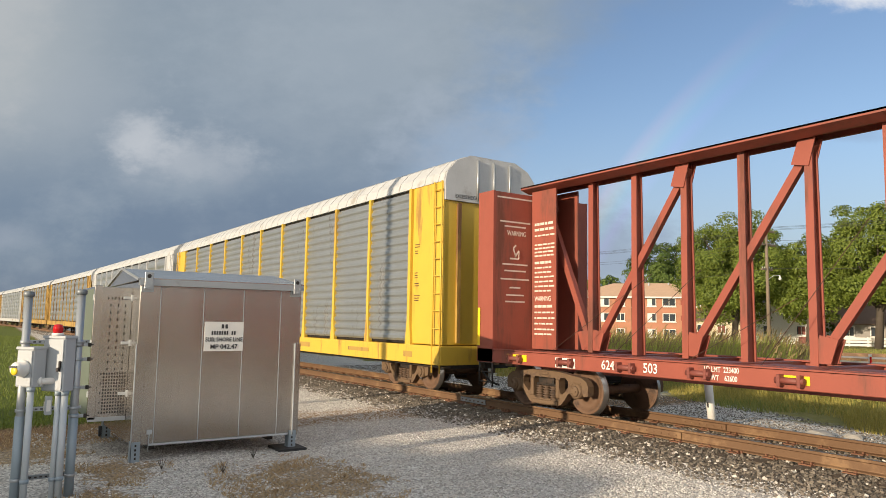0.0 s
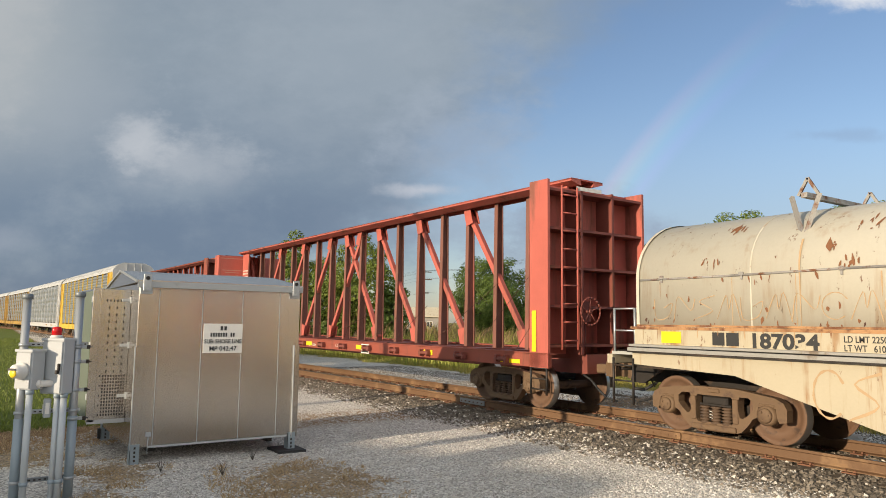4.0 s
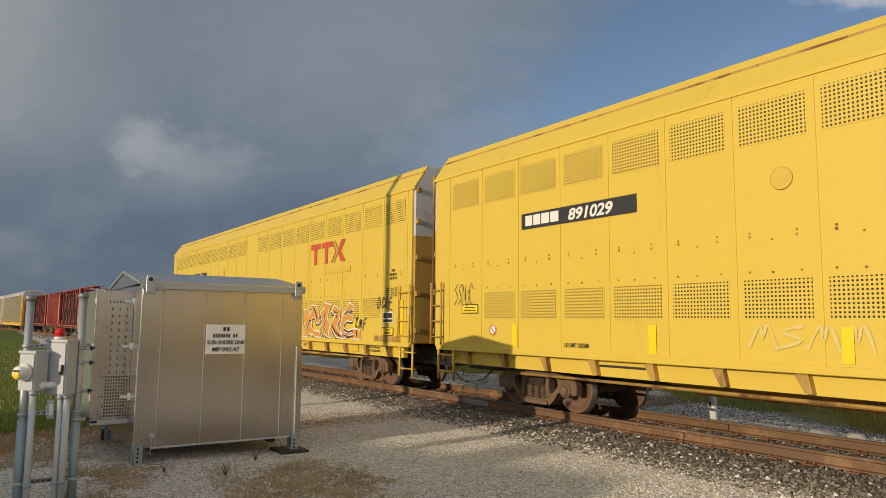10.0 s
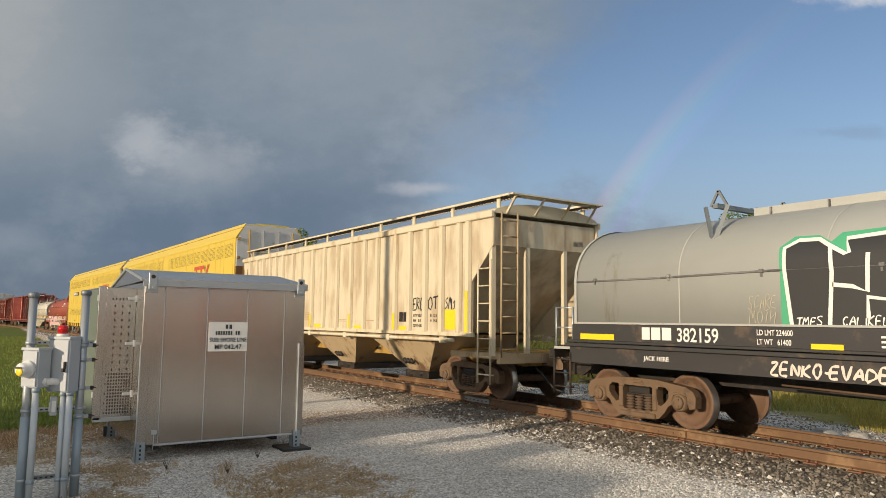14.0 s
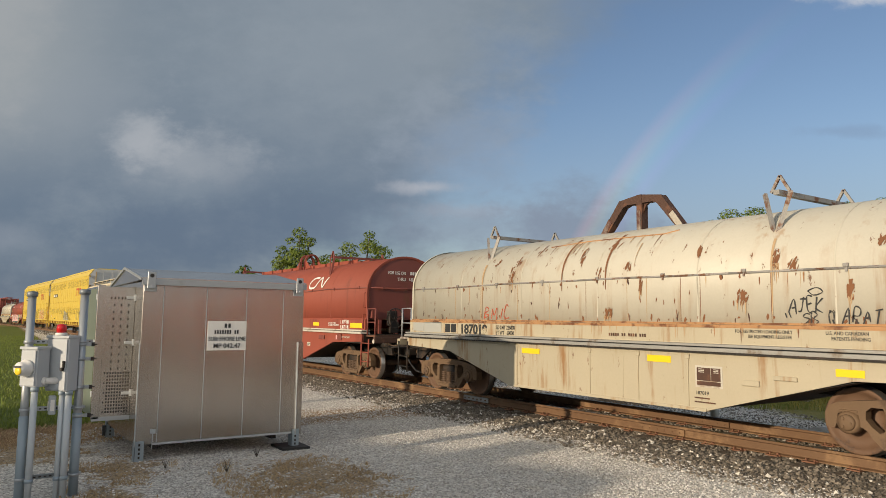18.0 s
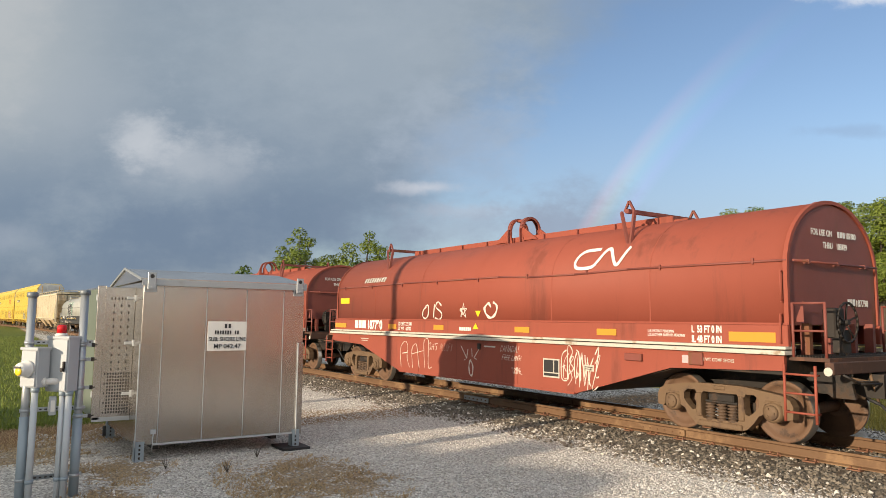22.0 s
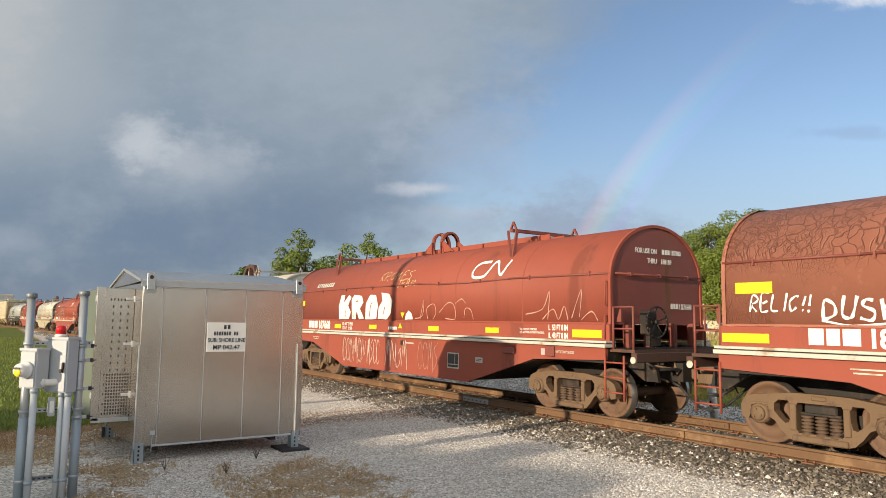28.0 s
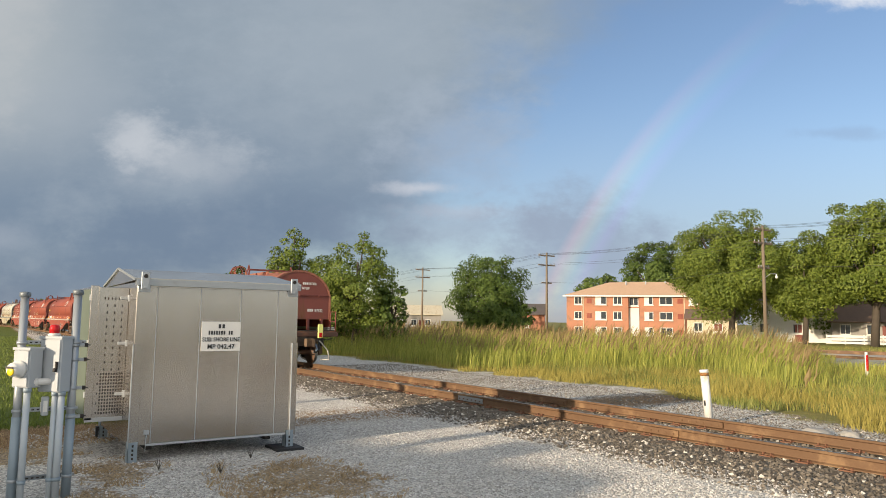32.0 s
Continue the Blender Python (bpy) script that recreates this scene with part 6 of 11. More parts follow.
    for s in (-1, 1):
        a, b = sorted((s * (HL + 0.02), s * (HL - 1.9)))
        bm = bmesh.new()
        box(bm, a, b, -1.3, 1.3, 0.90, 1.02)
        part("end_platform", bm, "hopper_low", car)
    for s in (-1, 1):
        for y in (-1.50, -0.55, 0.55, 1.50):
            bm = bmesh.new()
            box(bm, s * (HL - 0.10) - 0.05, s * (HL - 0.10) + 0.05, y - 0.05, y + 0.05, 0.98, 3.9)
            part("end_post", bm, "hopper", car)
        ladder(car, "end_ladder", s * HL, -1.38, 0.95, 4.0, 0.44, "hopper_low", "y", 9, off=0.05 * s)
        ladder(car, "side_ladder", (HL - 0.52) if s > 0 else -HL + 0.06, -1.48, 0.40, 3.0 if s > 0 else 3.6, 0.44, "hopper" if s > 0 else "rust_dark", "x", 7, off=0.08)
        bm = bmesh.new()
        a, b = sorted((s * (HL - 0.05), s * (HL + 0.06)))
        box(bm, a, b, -1.42, 1.42, 0.82, 1.02)
        part("end_sill", bm, "hopper_low", car)
    marks(car, [(-7.17, -7.07, 1.45, 1.62), (-3.80, -3.70, 1.46, 1.85), (-1.265, -1.155, 1.46, 1.85), (1.425, 1.535, 1.46, 1.85), (3.925, 4.035, 1.46, 1.87), (7.07, 7.17, 1.45, 2.35)], "reflector", -Y - 0.068)
    marks(car, [(-7.0, -6.6, 1.47, 1.62), (-3.58, -3.08, 1.46, 1.54), (-1.03, -0.50, 1.46, 1.55), (1.69, 2.14, 1.46, 1.54), (4.18, 4.60, 1.46, 1.55), (6.22, 6.66, 1.50, 1.95)], "reflector", -Y - 0.004)
    for x in (-(HL - 1.55), HL - 1.55):
        add_truck(car, x)
    add_couplers(car, HL + 0.62)
    return car


# ---------------------------------------------------------------- the train, front to rear
TRAIN = []          # car, place of its middle along the line at the start


def place(car, front, rear):
    TRAIN.append((car, (front + rear) / 2))
    return car


L_RED = "oxide-red covered coil car with arched hood"
R = 7.05


def red_coil(label=L_RED):
    return coil_car("coil_car", label, R, "oxide", "oxide", "oxide", "oxide_dark")


rack_a = place(ribbed_rack("auto rack with silver ribbed panels, yellow posts and white roof", "galv", "yellow_aged", "roof_white"), -37.6, -13.47)
rack_b = ribbed_rack("distant auto rack with pale ribbed panels and white roof", "galv", "roof_white", "roof_white", near=False)
rack_c = ribbed_rack("distant brown-yellow auto rack with ribbed panels", "galv", "yellow_dirty", "roof_white", near=False)
place(rack_b, -62.8, -38.65)
place(rack_c, -88.0, -63.85)
for k, src in enumerate((rack_c, rack_b, rack_c, rack_c)):
    x1 = -89.05 - 25.2 * k
    place(copy_thing(src, Matrix()), x1 - 24.15, x1)
cb1 = place(centre_beam("brown-red centre-beam lumber car, empty, with open braces", "oxide_mid", 10.47), -12.14, 8.80)
cb2 = place(centre_beam("bright salmon-red centre-beam lumber car, empty, with slack cables", "bright_red", 10.65), 9.98, 31.29)
cream_a = place(coil_car("coil_car", "rust-streaked cream coil car with grey hood end", 6.15, "cream", "cream_low", "cream_low", "cover_grey", style="cream", top=3.44), 33.35, 45.65)
g774 = place(red_coil("oxide-red coil car with big pink block graffiti"), 47.2, 61.3)
r021 = place(sheet_rack("bright yellow closed auto rack with graffiti along the sill", 11.92), 62.85, 86.69)
r029 = place(sheet_rack("bright yellow closed auto rack with grey graffiti", 11.92), 87.58, 111.42)
brax = place(hopper_car("dusty tan covered hopper car with ribbed sides", 7.98), 112.74, 128.71)
smw = place(coil_car("coil_car", "pale grey coil car on a black underframe", 6.9, "cover_grey", "black", "black", "cover_grey", style="grey", top=3.45), 130.83, 144.6)
g289 = place(red_coil("clean oxide-red covered coil car"), 145.82, 159.92)
c019 = place(coil_car("coil_car", "cream coil car with flaking rusty hood end", 6.25, "cream", "cream_low", "cream_low", "flaking", style="cream", top=3.44), 162.38, 174.88)
g685 = place(red_coil("oxide-red coil car with pale outline graffiti"), 177.13, 191.23)
g790 = place(red_coil("oxide-red coil car with scratched graffiti low on its side"), 193.63, 207.73)
g949 = place(red_coil(), 210.1, 224.2)
c022 = place(coil_car("coil_car", "cream coil car with rust runs below its brackets", 6.25, "cream", "cream_low", "cream_low", "cover_grey", style="cream", top=3.44), 226.5, 239.0)
g668 = place(red_coil("oxide-red coil car with white block letters"), 240.88, 254.98)
g582 = place(coil_car("coil_car", "last coil car, oxide red with cracked, peeling hood paint", R, "cracked", "oxide", "oxide", "oxide_dark"), 257.19, 271.29)


SPEED = [10.43, 10.18, 9.99, 9.73, 9.31, 8.89, 8.52, 8.09, 8.25]    # metres a second, every 4 s


def gone(t):
    """How far the train has run at t seconds."""
    s = 0.0
    for i in range(8):
        d = min(max(t - 4 * i, 0.0), 4.0)
        s += SPEED[i] * d + (SPEED[i + 1] - SPEED[i]) * d * d / 8
    return s


def car_pose(x):
    h = 4.5
    ya, yb = line_y(x - h), line_y(x + h)
    return pose(x, (ya + yb) / 2, 0, 0, 0, math.degrees(math.atan2(yb - ya, 2 * h)))


def motions():
    for car, mid in TRAIN:
        walk(car, [(t, car_pose(mid - gone(t))) for t in [0.5 * i for i in range(65)]])
        near = [t for t in [0.05 * i for i in range(641)] if -42 < mid - gone(t) < 9]
        if not near:
            continue
        t0, t1 = near[0], near[-1]
        s0 = gone(t0)
        n = max(2, int((gone(t1) - s0) / 0.60))
        times = sorted({0.0, t0, t1, 32.0} | {round((t0 + (t1 - t0) * i / n) * FPS) / FPS for i in range(n + 1)})
        for w in [c for c in car.children if c.name.startswith("wheelset")]:
            x = w.matrix_basis.translation.x
            walk(w, [(t, pose(x, 0, WHEEL_R, 0, -math.degrees((gone(min(max(t, t0), t1)) - s0) / WHEEL_R), 0)) for t in times])


# ---------------------------------------------------------------- the equipment cabinet
def bar_rows(parent, rows, x, material, name="printed_line"):
    """Unreadable or withheld print on a face towards +x: y0, y1, z0, z1 each."""
    for y0, y1, z0, z1 in rows:
        bm = bmesh.new()
        box(bm, x, x + 0.002, y0, y1, z0, z1)
        part(name, bm, material, parent)


def build_cabinet():
    c = thing("signal_cabinet", "brushed stainless equipment cabinet with gabled roof on steel legs", "cabinet")
    X0, X1, Y0, Y1, Z0, Z1 = -12.62, -10.25, 2.0, 4.34, -0.03, 2.17
    bm = bmesh.new()
    box(bm, X0, X1 - 0.012, Y0, Y1, Z0, Z1, 0.006)
    part("body", bm, "steel", c, "brushed stainless steel body")
    ys = [Y0, 2.27, 2.86, 3.44, 4.01, Y1]
    for a, b in zip(ys, ys[1:]):
        bm = bmesh.new()
        box(bm, X1 - 0.02, X1, a + 0.004, b - 0.004, Z0 + 0.02, Z1 - 0.07, 0.003)
        part("front_panel", bm, "steel", c)
    for y in ys[1:-1]:
        bm = bmesh.new()
        box(bm, X1 - 0.014, X1 + 0.004, y - 0.004, y + 0.004, Z0 + 0.02, Z1 - 0.07)
        part("seam_strip", bm, "boxgrey", c)
    bm = bmesh.new()
    box(bm, X1 - 0.02, X1 + 0.008, Y0 + 0.22, Y1 - 0.12, Z0 - 0.012, Z0 + 0.014)
    part("bottom_trim", bm, "boxgrey", c, "pale bottom trim")
    # roof: ridge along y
    xr, zr = (X0 + X1) / 2 - 0.05, 2.41
    bm = bmesh.new()
    prism(bm, [(X0 - 0.05, Z1 - 0.01), (X1 + 0.05, Z1 + 0.02), (X1 + 0.05, Z1 + 0.05), (xr, zr), (X0 - 0.05, Z1 + 0.03)], Y0 - 0.03, Y1 + 0.02)
    part("roof", bm, "steel", c, "shallow gabled stainless roof")
    bm = bmesh.new()
    for a, b in (((X1 + 0.05, Z1 + 0.03), (xr, zr)), ((X0 - 0.05, Z1 + 0.01), (xr, zr))):
        beam(bm, (a[0], Y0 - 0.04, a[1]), (b[0], Y0 - 0.04, b[1]), 0.02, 0.035)
    part("gable_trim", bm, "steelpost", c, "galvanised gable trim")
    bm = bmesh.new()
    box(bm, X1 - 0.01, X1 + 0.054, Y0 - 0.025, Y1 + 0.015, Z1 - 0.05, Z1 + 0.035)
    part("gutter_lip", bm, "steelpost", c)
    for y in (Y0 + 0.09, Y1 - 0.10):
        bm = bmesh.new()
        box(bm, X1, X1 + 0.012, y - 0.08, y + 0.08, Z1 - 0.14, Z1 - 0.02, 0.003)
        box(bm, X1 + 0.056, X1 + 0.070, y - 0.055, y + 0.055, Z1 - 0.10, Z1 + 0.13, 0.005)
        lug = part("lifting_lug", bm, "steelpost", c, "steel lifting lug")
        bm = bmesh.new()
        rod(bm, (X1 + 0.069, y, Z1 + 0.075), (X1 + 0.073, y, Z1 + 0.075), 0.028, 12)
        part("lug_hole", bm, "grime_shade", lug)
        for dy, dz in ((-0.035, -0.02), (0.035, -0.02), (0.0, -0.07)):
            bm = bmesh.new()
            rod(bm, (X1 + 0.068, y + dy, Z1 + dz), (X1 + 0.082, y + dy, Z1 + dz), 0.012, 6)
            part("bolt", bm, "boxgrey", lug)
    for y0, y1 in ((Y0 - 0.02, Y0 + 0.11), (Y1 - 0.09, Y1 + 0.01)):
        bm = bmesh.new()
        box(bm, X1 + 0.002, X1 + 0.012, y0, y1, Z0 - 0.02, 1.32, 0.003)
        part("corner_angle", bm, "steel", c, "stainless corner angle")
        bm = bmesh.new()
        box(bm, X1 + 0.003, X1 + 0.03, y0, y0 + 0.012, Z0 - 0.02, 1.32)
        part("angle_flange", bm, "boxgrey", c)
    for x, y in ((X1 - 0.05, Y0 + 0.05), (X1 - 0.05, Y1 - 0.08), (X0 + 0.08, Y0 + 0.05), (X0 + 0.08, Y1 - 0.08)):
        bm = bmesh.new()
        box(bm, x - 0.06, x + 0.065, y - 0.06, y - 0.052, GROUND, 0.02)
        box(bm, x + 0.057, x + 0.065, y - 0.06, y + 0.06, GROUND, 0.02)
        leg = part("leg", bm, "bluegrey", c, "blue-grey slotted steel leg")
        for k in range(4):
            bm = bmesh.new()
            box(bm, x + 0.064, x + 0.068, y - 0.012, y + 0.012, GROUND + 0.04 + 0.055 * k, GROUND + 0.07 + 0.055 * k)
            part("leg_slot", bm, "grime_shade", leg)
    bm = bmesh.new()
    box(bm, X1 - 0.32, X1 + 0.18, Y1 - 0.33, Y1 + 0.10, GROUND - 0.02, GROUND + 0.025, 0.006)
    part("foot_pad", bm, "rubber", c, "black rubber foot pad")
    for y in (Y0 + 0.25, Y1 - 0.4):
        bm = bmesh.new()
        box(bm, X0 + 0.2, X1 - 0.15, y, y + 0.08, -0.12, Z0)
        part("skid", bm, "grime_shade", c)
    # ventilated side box
    bx0, bx1, by0, by1, bz0, bz1 = -12.02, -10.76, 1.52, 2.0, 0.28, 2.10
    bm = bmesh.new()
    box(bm, bx0, bx1, by0, by1 - 0.002, bz0, bz1, 0.006)
    vb = part("vent_box", bm, "steel", c, "ventilated side box")
    bm = bmesh.new()
    box(bm, bx0 + 0.03, bx1 - 0.07, by0 - 0.006, by0, bz0 + 0.03, bz1 - 0.03)
    part("side_glazing", bm, "cage", vb, "dull greenish side sheet")
    bm = bmesh.new()
    box(bm, bx1 - 0.05, bx1 + 0.012, by0 - 0.012, by0 + 0.09, bz0, bz1 + 0.015, 0.004)
    part("door_edge", bm, "steel", vb)
    bm = bmesh.new()
    box(bm, bx1 - 0.02, bx1 + 0.012, by0, by1 - 0.004, bz0 - 0.025, bz0 + 0.03)
    part("door_sill", bm, "boxgrey", vb)
    bm = bmesh.new()
    for k in range(11):
        z = bz1 - 0.16 - 0.098 * k
        for j in range(6 if k == 0 else 3):
            y = by0 + 0.17 + (0.045 * j if k == 0 else 0.095 * j + 0.035)
            box(bm, bx1 + 0.001, bx1 + 0.004, y - 0.007, y + 0.007, z - 0.016, z + 0.016)
    for k in range(13):
        z = bz0 + 0.09 + 0.044 * k
        for j in range(9):
            y = by0 + 0.17 + 0.034 * j
            box(bm, bx1 + 0.001, bx1 + 0.004, y - 0.009, y + 0.009, z - 0.013, z + 0.013)
        if k % 3 == 0:
            box(bm, bx1 + 0.001, bx1 + 0.004, by0 + 0.125, by0 + 0.138, z - 0.014, z + 0.014)
    # openings drawn as thin plates, their inner shade put into the colour
    tagged(part("vent_slot", bm, "grime_shade", vb), kind="stuff")
    for z in (0.62, 1.32, 1.95):
        bm = bmesh.new()
        box(bm, bx1 + 0.004, bx1 + 0.03, by1 - 0.12, by1 + 0.01, z - 0.02, z + 0.02, 0.004)
        box(bm, bx1 + 0.004, bx1 + 0.045, by1 - 0.02, by1 + 0.015, z - 0.045, z + 0.045, 0.004)
        part("hinge", bm, "boxgrey", vb)
        bm = bmesh.new()
        box(bm, bx1 - 0.08, bx1 - 0.02, by0 - 0.02, by0, z - 0.04, z + 0.04, 0.004)
        part("latch", bm, "boxgrey", vb)
    bm = bmesh.new()
    box(bm, X0 + 0.02, X0 + 0.10, Y0 - 0.05, Y0 + 0.02, -0.22, -0.06)
    part("drain_block", bm, "rubber", c)
    bm = bmesh.new()
    box(bm, X1 + 0.001, X1 + 0.02, Y0 + 0.18, Y0 + 0.25, 0.11, 0.17, 0.003)
    rod(bm, (X1 + 0.015, Y0 + 0.215, 0.11), (X1 + 0.015, Y0 + 0.205, -0.12), 0.006, 5)
    part("padlock_cover", bm, "boxgrey", c)
    # sign
    bm = bmesh.new()
    box(bm, X1 + 0.001, X1 + 0.006, 2.885, 3.45, 1.215, 1.635, 0.002)
    sg = part("sign", bm, "white", c, "white location sign with black print")
    bar_rows(sg, [(3.125, 3.16, 1.54, 1.60), (3.18, 3.215, 1.54, 1.60)] + [(2.985 + 0.036 * k, 3.008 + 0.036 * k, 1.45, 1.505) for k in range(10) if k != 7], X1 + 0.0065, "ink")
    words("SUB: SHORE LINE", 0.082, "ink", sg, endface(3.17, 1.355, X1 + 0.009), "sign_text", "CENTER", 0.86)
    words("MP 042.47", 0.092, "ink", sg, endface(3.17, 1.25, X1 + 0.009), "sign_text", "CENTER", 1.0)


build_cabinet()


def build_meter_rack():
    r = thing("meter_rack", "galvanised pipe rack with grey electrical boxes and red lamp", "electrical rack")
    X = -8.8
    for y, z, rad in ((0.594, 1.92, 0.041), (1.104, 1.96, 0.043)):
        bm = bmesh.new()
        rod(bm, (X, y, GROUND - 0.02), (X, y, z), rad, 16)
        p = part("pipe_post", bm, "steelpost", r, "galvanised pipe post")
        bm = bmesh.new()
        lathe(bm, [(rad + 0.004, z - 0.035), (rad + 0.014, z - 0.03), (rad + 0.014, z + 0.012), (rad + 0.004, z + 0.022), (0.01, z + 0.026)], 16, "z")
        bmesh.ops.translate(bm, verts=bm.verts, vec=(X, y, 0))
        part("pipe_cap", bm, "steel_dull", p, "dark steel cap")
        bm = bmesh.new()
        rod(bm, (X, y, GROUND - 0.02), (X, y, 0.62), rad + 0.006, 16)
        part("lower_sleeve", bm, "bluegrey", p, "blue-grey lower pipe")
    for y, z, rad in ((0.67, 0.93, 0.034), (0.928, 0.88, 0.026), (0.992, 0.88, 0.038)):
        bm = bmesh.new()
        rod(bm, (X + 0.08, y, GROUND - 0.02), (X + 0.08, y, z), rad, 14)
        c = part("conduit", bm, "pale_conduit", r, "pale grey conduit")
        bm = bmesh.new()
        rod(bm, (X + 0.08, y, z - 0.05), (X + 0.08, y, z), rad + 0.008, 14)
        rod(bm, (X + 0.08, y, -0.07), (X + 0.08, y, -0.03), rad + 0.009, 14)
        part("conduit_collar", bm, "bluegrey", c)
    for z, ya, yb, mt in ((1.40, 0.55, 1.22, "steelpost"), (0.68, 0.56, 1.16, "steelpost"), (-0.04, 0.60, 1.12, "steel_dull")):
        bm = bmesh.new()
        box(bm, X - 0.085, X - 0.046, ya, yb, z - 0.021, z + 0.021)
        ch = part("strut_channel", bm, mt, r, "slotted steel channel")
        bm = bmesh.new()
        for k in range(int((yb - ya) / 0.05)):
            box(bm, X - 0.0465, X - 0.0445, ya + 0.02 + 0.05 * k, ya + 0.045 + 0.05 * k, z - 0.007, z + 0.007)
        part("channel_slots", bm, "grime_shade", ch)
        for y in (0.594, 1.104):
            bm = bmesh.new()
            rod(bm, (X, y, z - 0.016), (X, y, z + 0.016), 0.053, 14)
            box(bm, X - 0.09, X - 0.03, y + 0.05, y + 0.075, z - 0.012, z + 0.012)
            part("pipe_clamp", bm, "steelpost", ch)
    for z in (1.37, 1.21, 0.90, 0.59):
        bm = bmesh.new()
        rod(bm, (X, 1.104, z - 0.016), (X, 1.104, z + 0.016), 0.052, 14)
        box(bm, X - 0.012, X + 0.012, 1.15, 1.20, z - 0.018, z + 0.018, 0.003)
        cl = part("pipe_clamp", bm, "steelpost", r)
        bm = bmesh.new()
        box(bm, X - 0.018, X + 0.018, 1.20, 1.235, z - 0.022, z + 0.022, 0.004)
        rod(bm, (X, 1.16, z), (X, 1.26, z), 0.007, 6)
        part("clamp_bolt", bm, "grime_shade", cl, "dark clamp bolt")

    def cased(name, x, y, w, d, z0, z1, label):
        t = pose(x, y, 0, 0, 0, -50)
        made = None
        for nm, (a0, a1, b0, b1, c0, c1), bev in ((name, (-d / 2, d / 2, -w / 2, w / 2, z0, z1), 0.010), ("box_lid", (-d / 2 - 0.004, d / 2 + 0.014, -w / 2 - 0.010, w / 2 + 0.010, z1 - 0.022, z1 + 0.008), 0.004),
                                                  ("cover_plate", (d / 2 + 0.001, d / 2 + 0.012, -w / 2 + 0.012, w / 2 - 0.012, z0 + 0.015, z1 - 0.03), 0.004)):
            bm = bmesh.new()
            box(bm, a0, a1, b0, b1, c0, c1, bev)
            bmesh.ops.transform(bm, matrix=t, verts=bm.verts)
            made = part(nm, bm, "boxgrey", made, "") and made if made else part(nm, bm, "boxgrey", r, label)
        return made, t

    b1, t1 = cased("meter_box", -8.80, 0.667, 0.217, 0.175, 0.925, 1.345, "light grey meter box")
    face = t1 @ pose(0.0985, 0, 1.125, 0, 0, 90)
    bm = bmesh.new()
    lathe(bm, [(0.088, 0.0), (0.092, -0.02), (0.092, -0.035), (0.074, -0.04), (0.072, -0.10), (0.055, -0.125), (0.02, -0.132)], 22)
    bmesh.ops.transform(bm, matrix=face, verts=bm.verts)
    md = part("meter_dial", bm, "white", b1, "round white meter")
    bm = bmesh.new()
    lathe(bm, [(0.044, -0.128), (0.040, -0.136), (0.01, -0.138)], 16)
    bmesh.ops.transform(bm, matrix=face @ pose(0.012, 0, -0.02), verts=bm.verts)
    part("dial_face", bm, "reflector", md, "yellow dial seal")
    bm = bmesh.new()
    box(bm, -0.05, 0.05, -0.139, -0.134, 0.012, 0.034)
    bmesh.ops.transform(bm, matrix=face, verts=bm.verts)
    part("dial_plate", bm, "ink", md)
    b2, t2 = cased("control_box", -8.80, 0.926, 0.287, 0.158, 0.87, 1.462, "light grey control box with latch")
    bm = bmesh.new()
    box(bm, 0.092, 0.118, 0.100, 0.125, 1.12, 1.20, 0.006)
    box(bm, 0.092, 0.128, 0.085, 0.115, 1.09, 1.13, 0.004)
    bmesh.ops.transform(bm, matrix=t2, verts=bm.verts)
    part("latch", bm, "grime_shade", b2)
    bm = bmesh.new()
    lathe(bm, [(0.062, 1.470), (0.062, 1.492), (0.052, 1.50)], 16, "z")
    bmesh.ops.translate(bm, verts=bm.verts, vec=(-8.80, 0.895, 0))
    lb = part("lamp_base", bm, "white", b2, "white lamp base")
    bm = bmesh.new()
    lathe(bm, [(0.050, 1.50), (0.052, 1.555), (0.044, 1.585), (0.015, 1.595)], 16, "z")
    bmesh.ops.translate(bm, verts=bm.verts, vec=(-8.80, 0.895, 0))
    part("lamp", bm, "redlens", lb, "red indicator lamp")
    bm = bmesh.new()
    rod(bm, (-8.74, 0.70, 0.985), (-8.74, 0.90, 0.985), 0.036, 14)
    rod(bm, (-8.74, 0.735, 0.985), (-8.74, 0.765, 0.985), 0.044, 14)
    part("box_nipple", bm, "white", r, "short white pipe between the boxes")
    bm = bmesh.new()
    box(bm, X - 0.035, X + 0.045, 0.815, 0.885, 0.62, 0.82, 0.008)
    rc = part("outlet_box", bm, "boxgrey", r, "small grey outlet box")
    bm = bmesh.new()
    box(bm, X + 0.046, X + 0.052, 0.83, 0.87, 0.66, 0.78, 0.002)
    box(bm, X - 0.02, X + 0.03, 0.808, 0.814, 0.66, 0.76, 0.002)
    part("outlet_face", bm, "white", rc)


build_meter_rack()


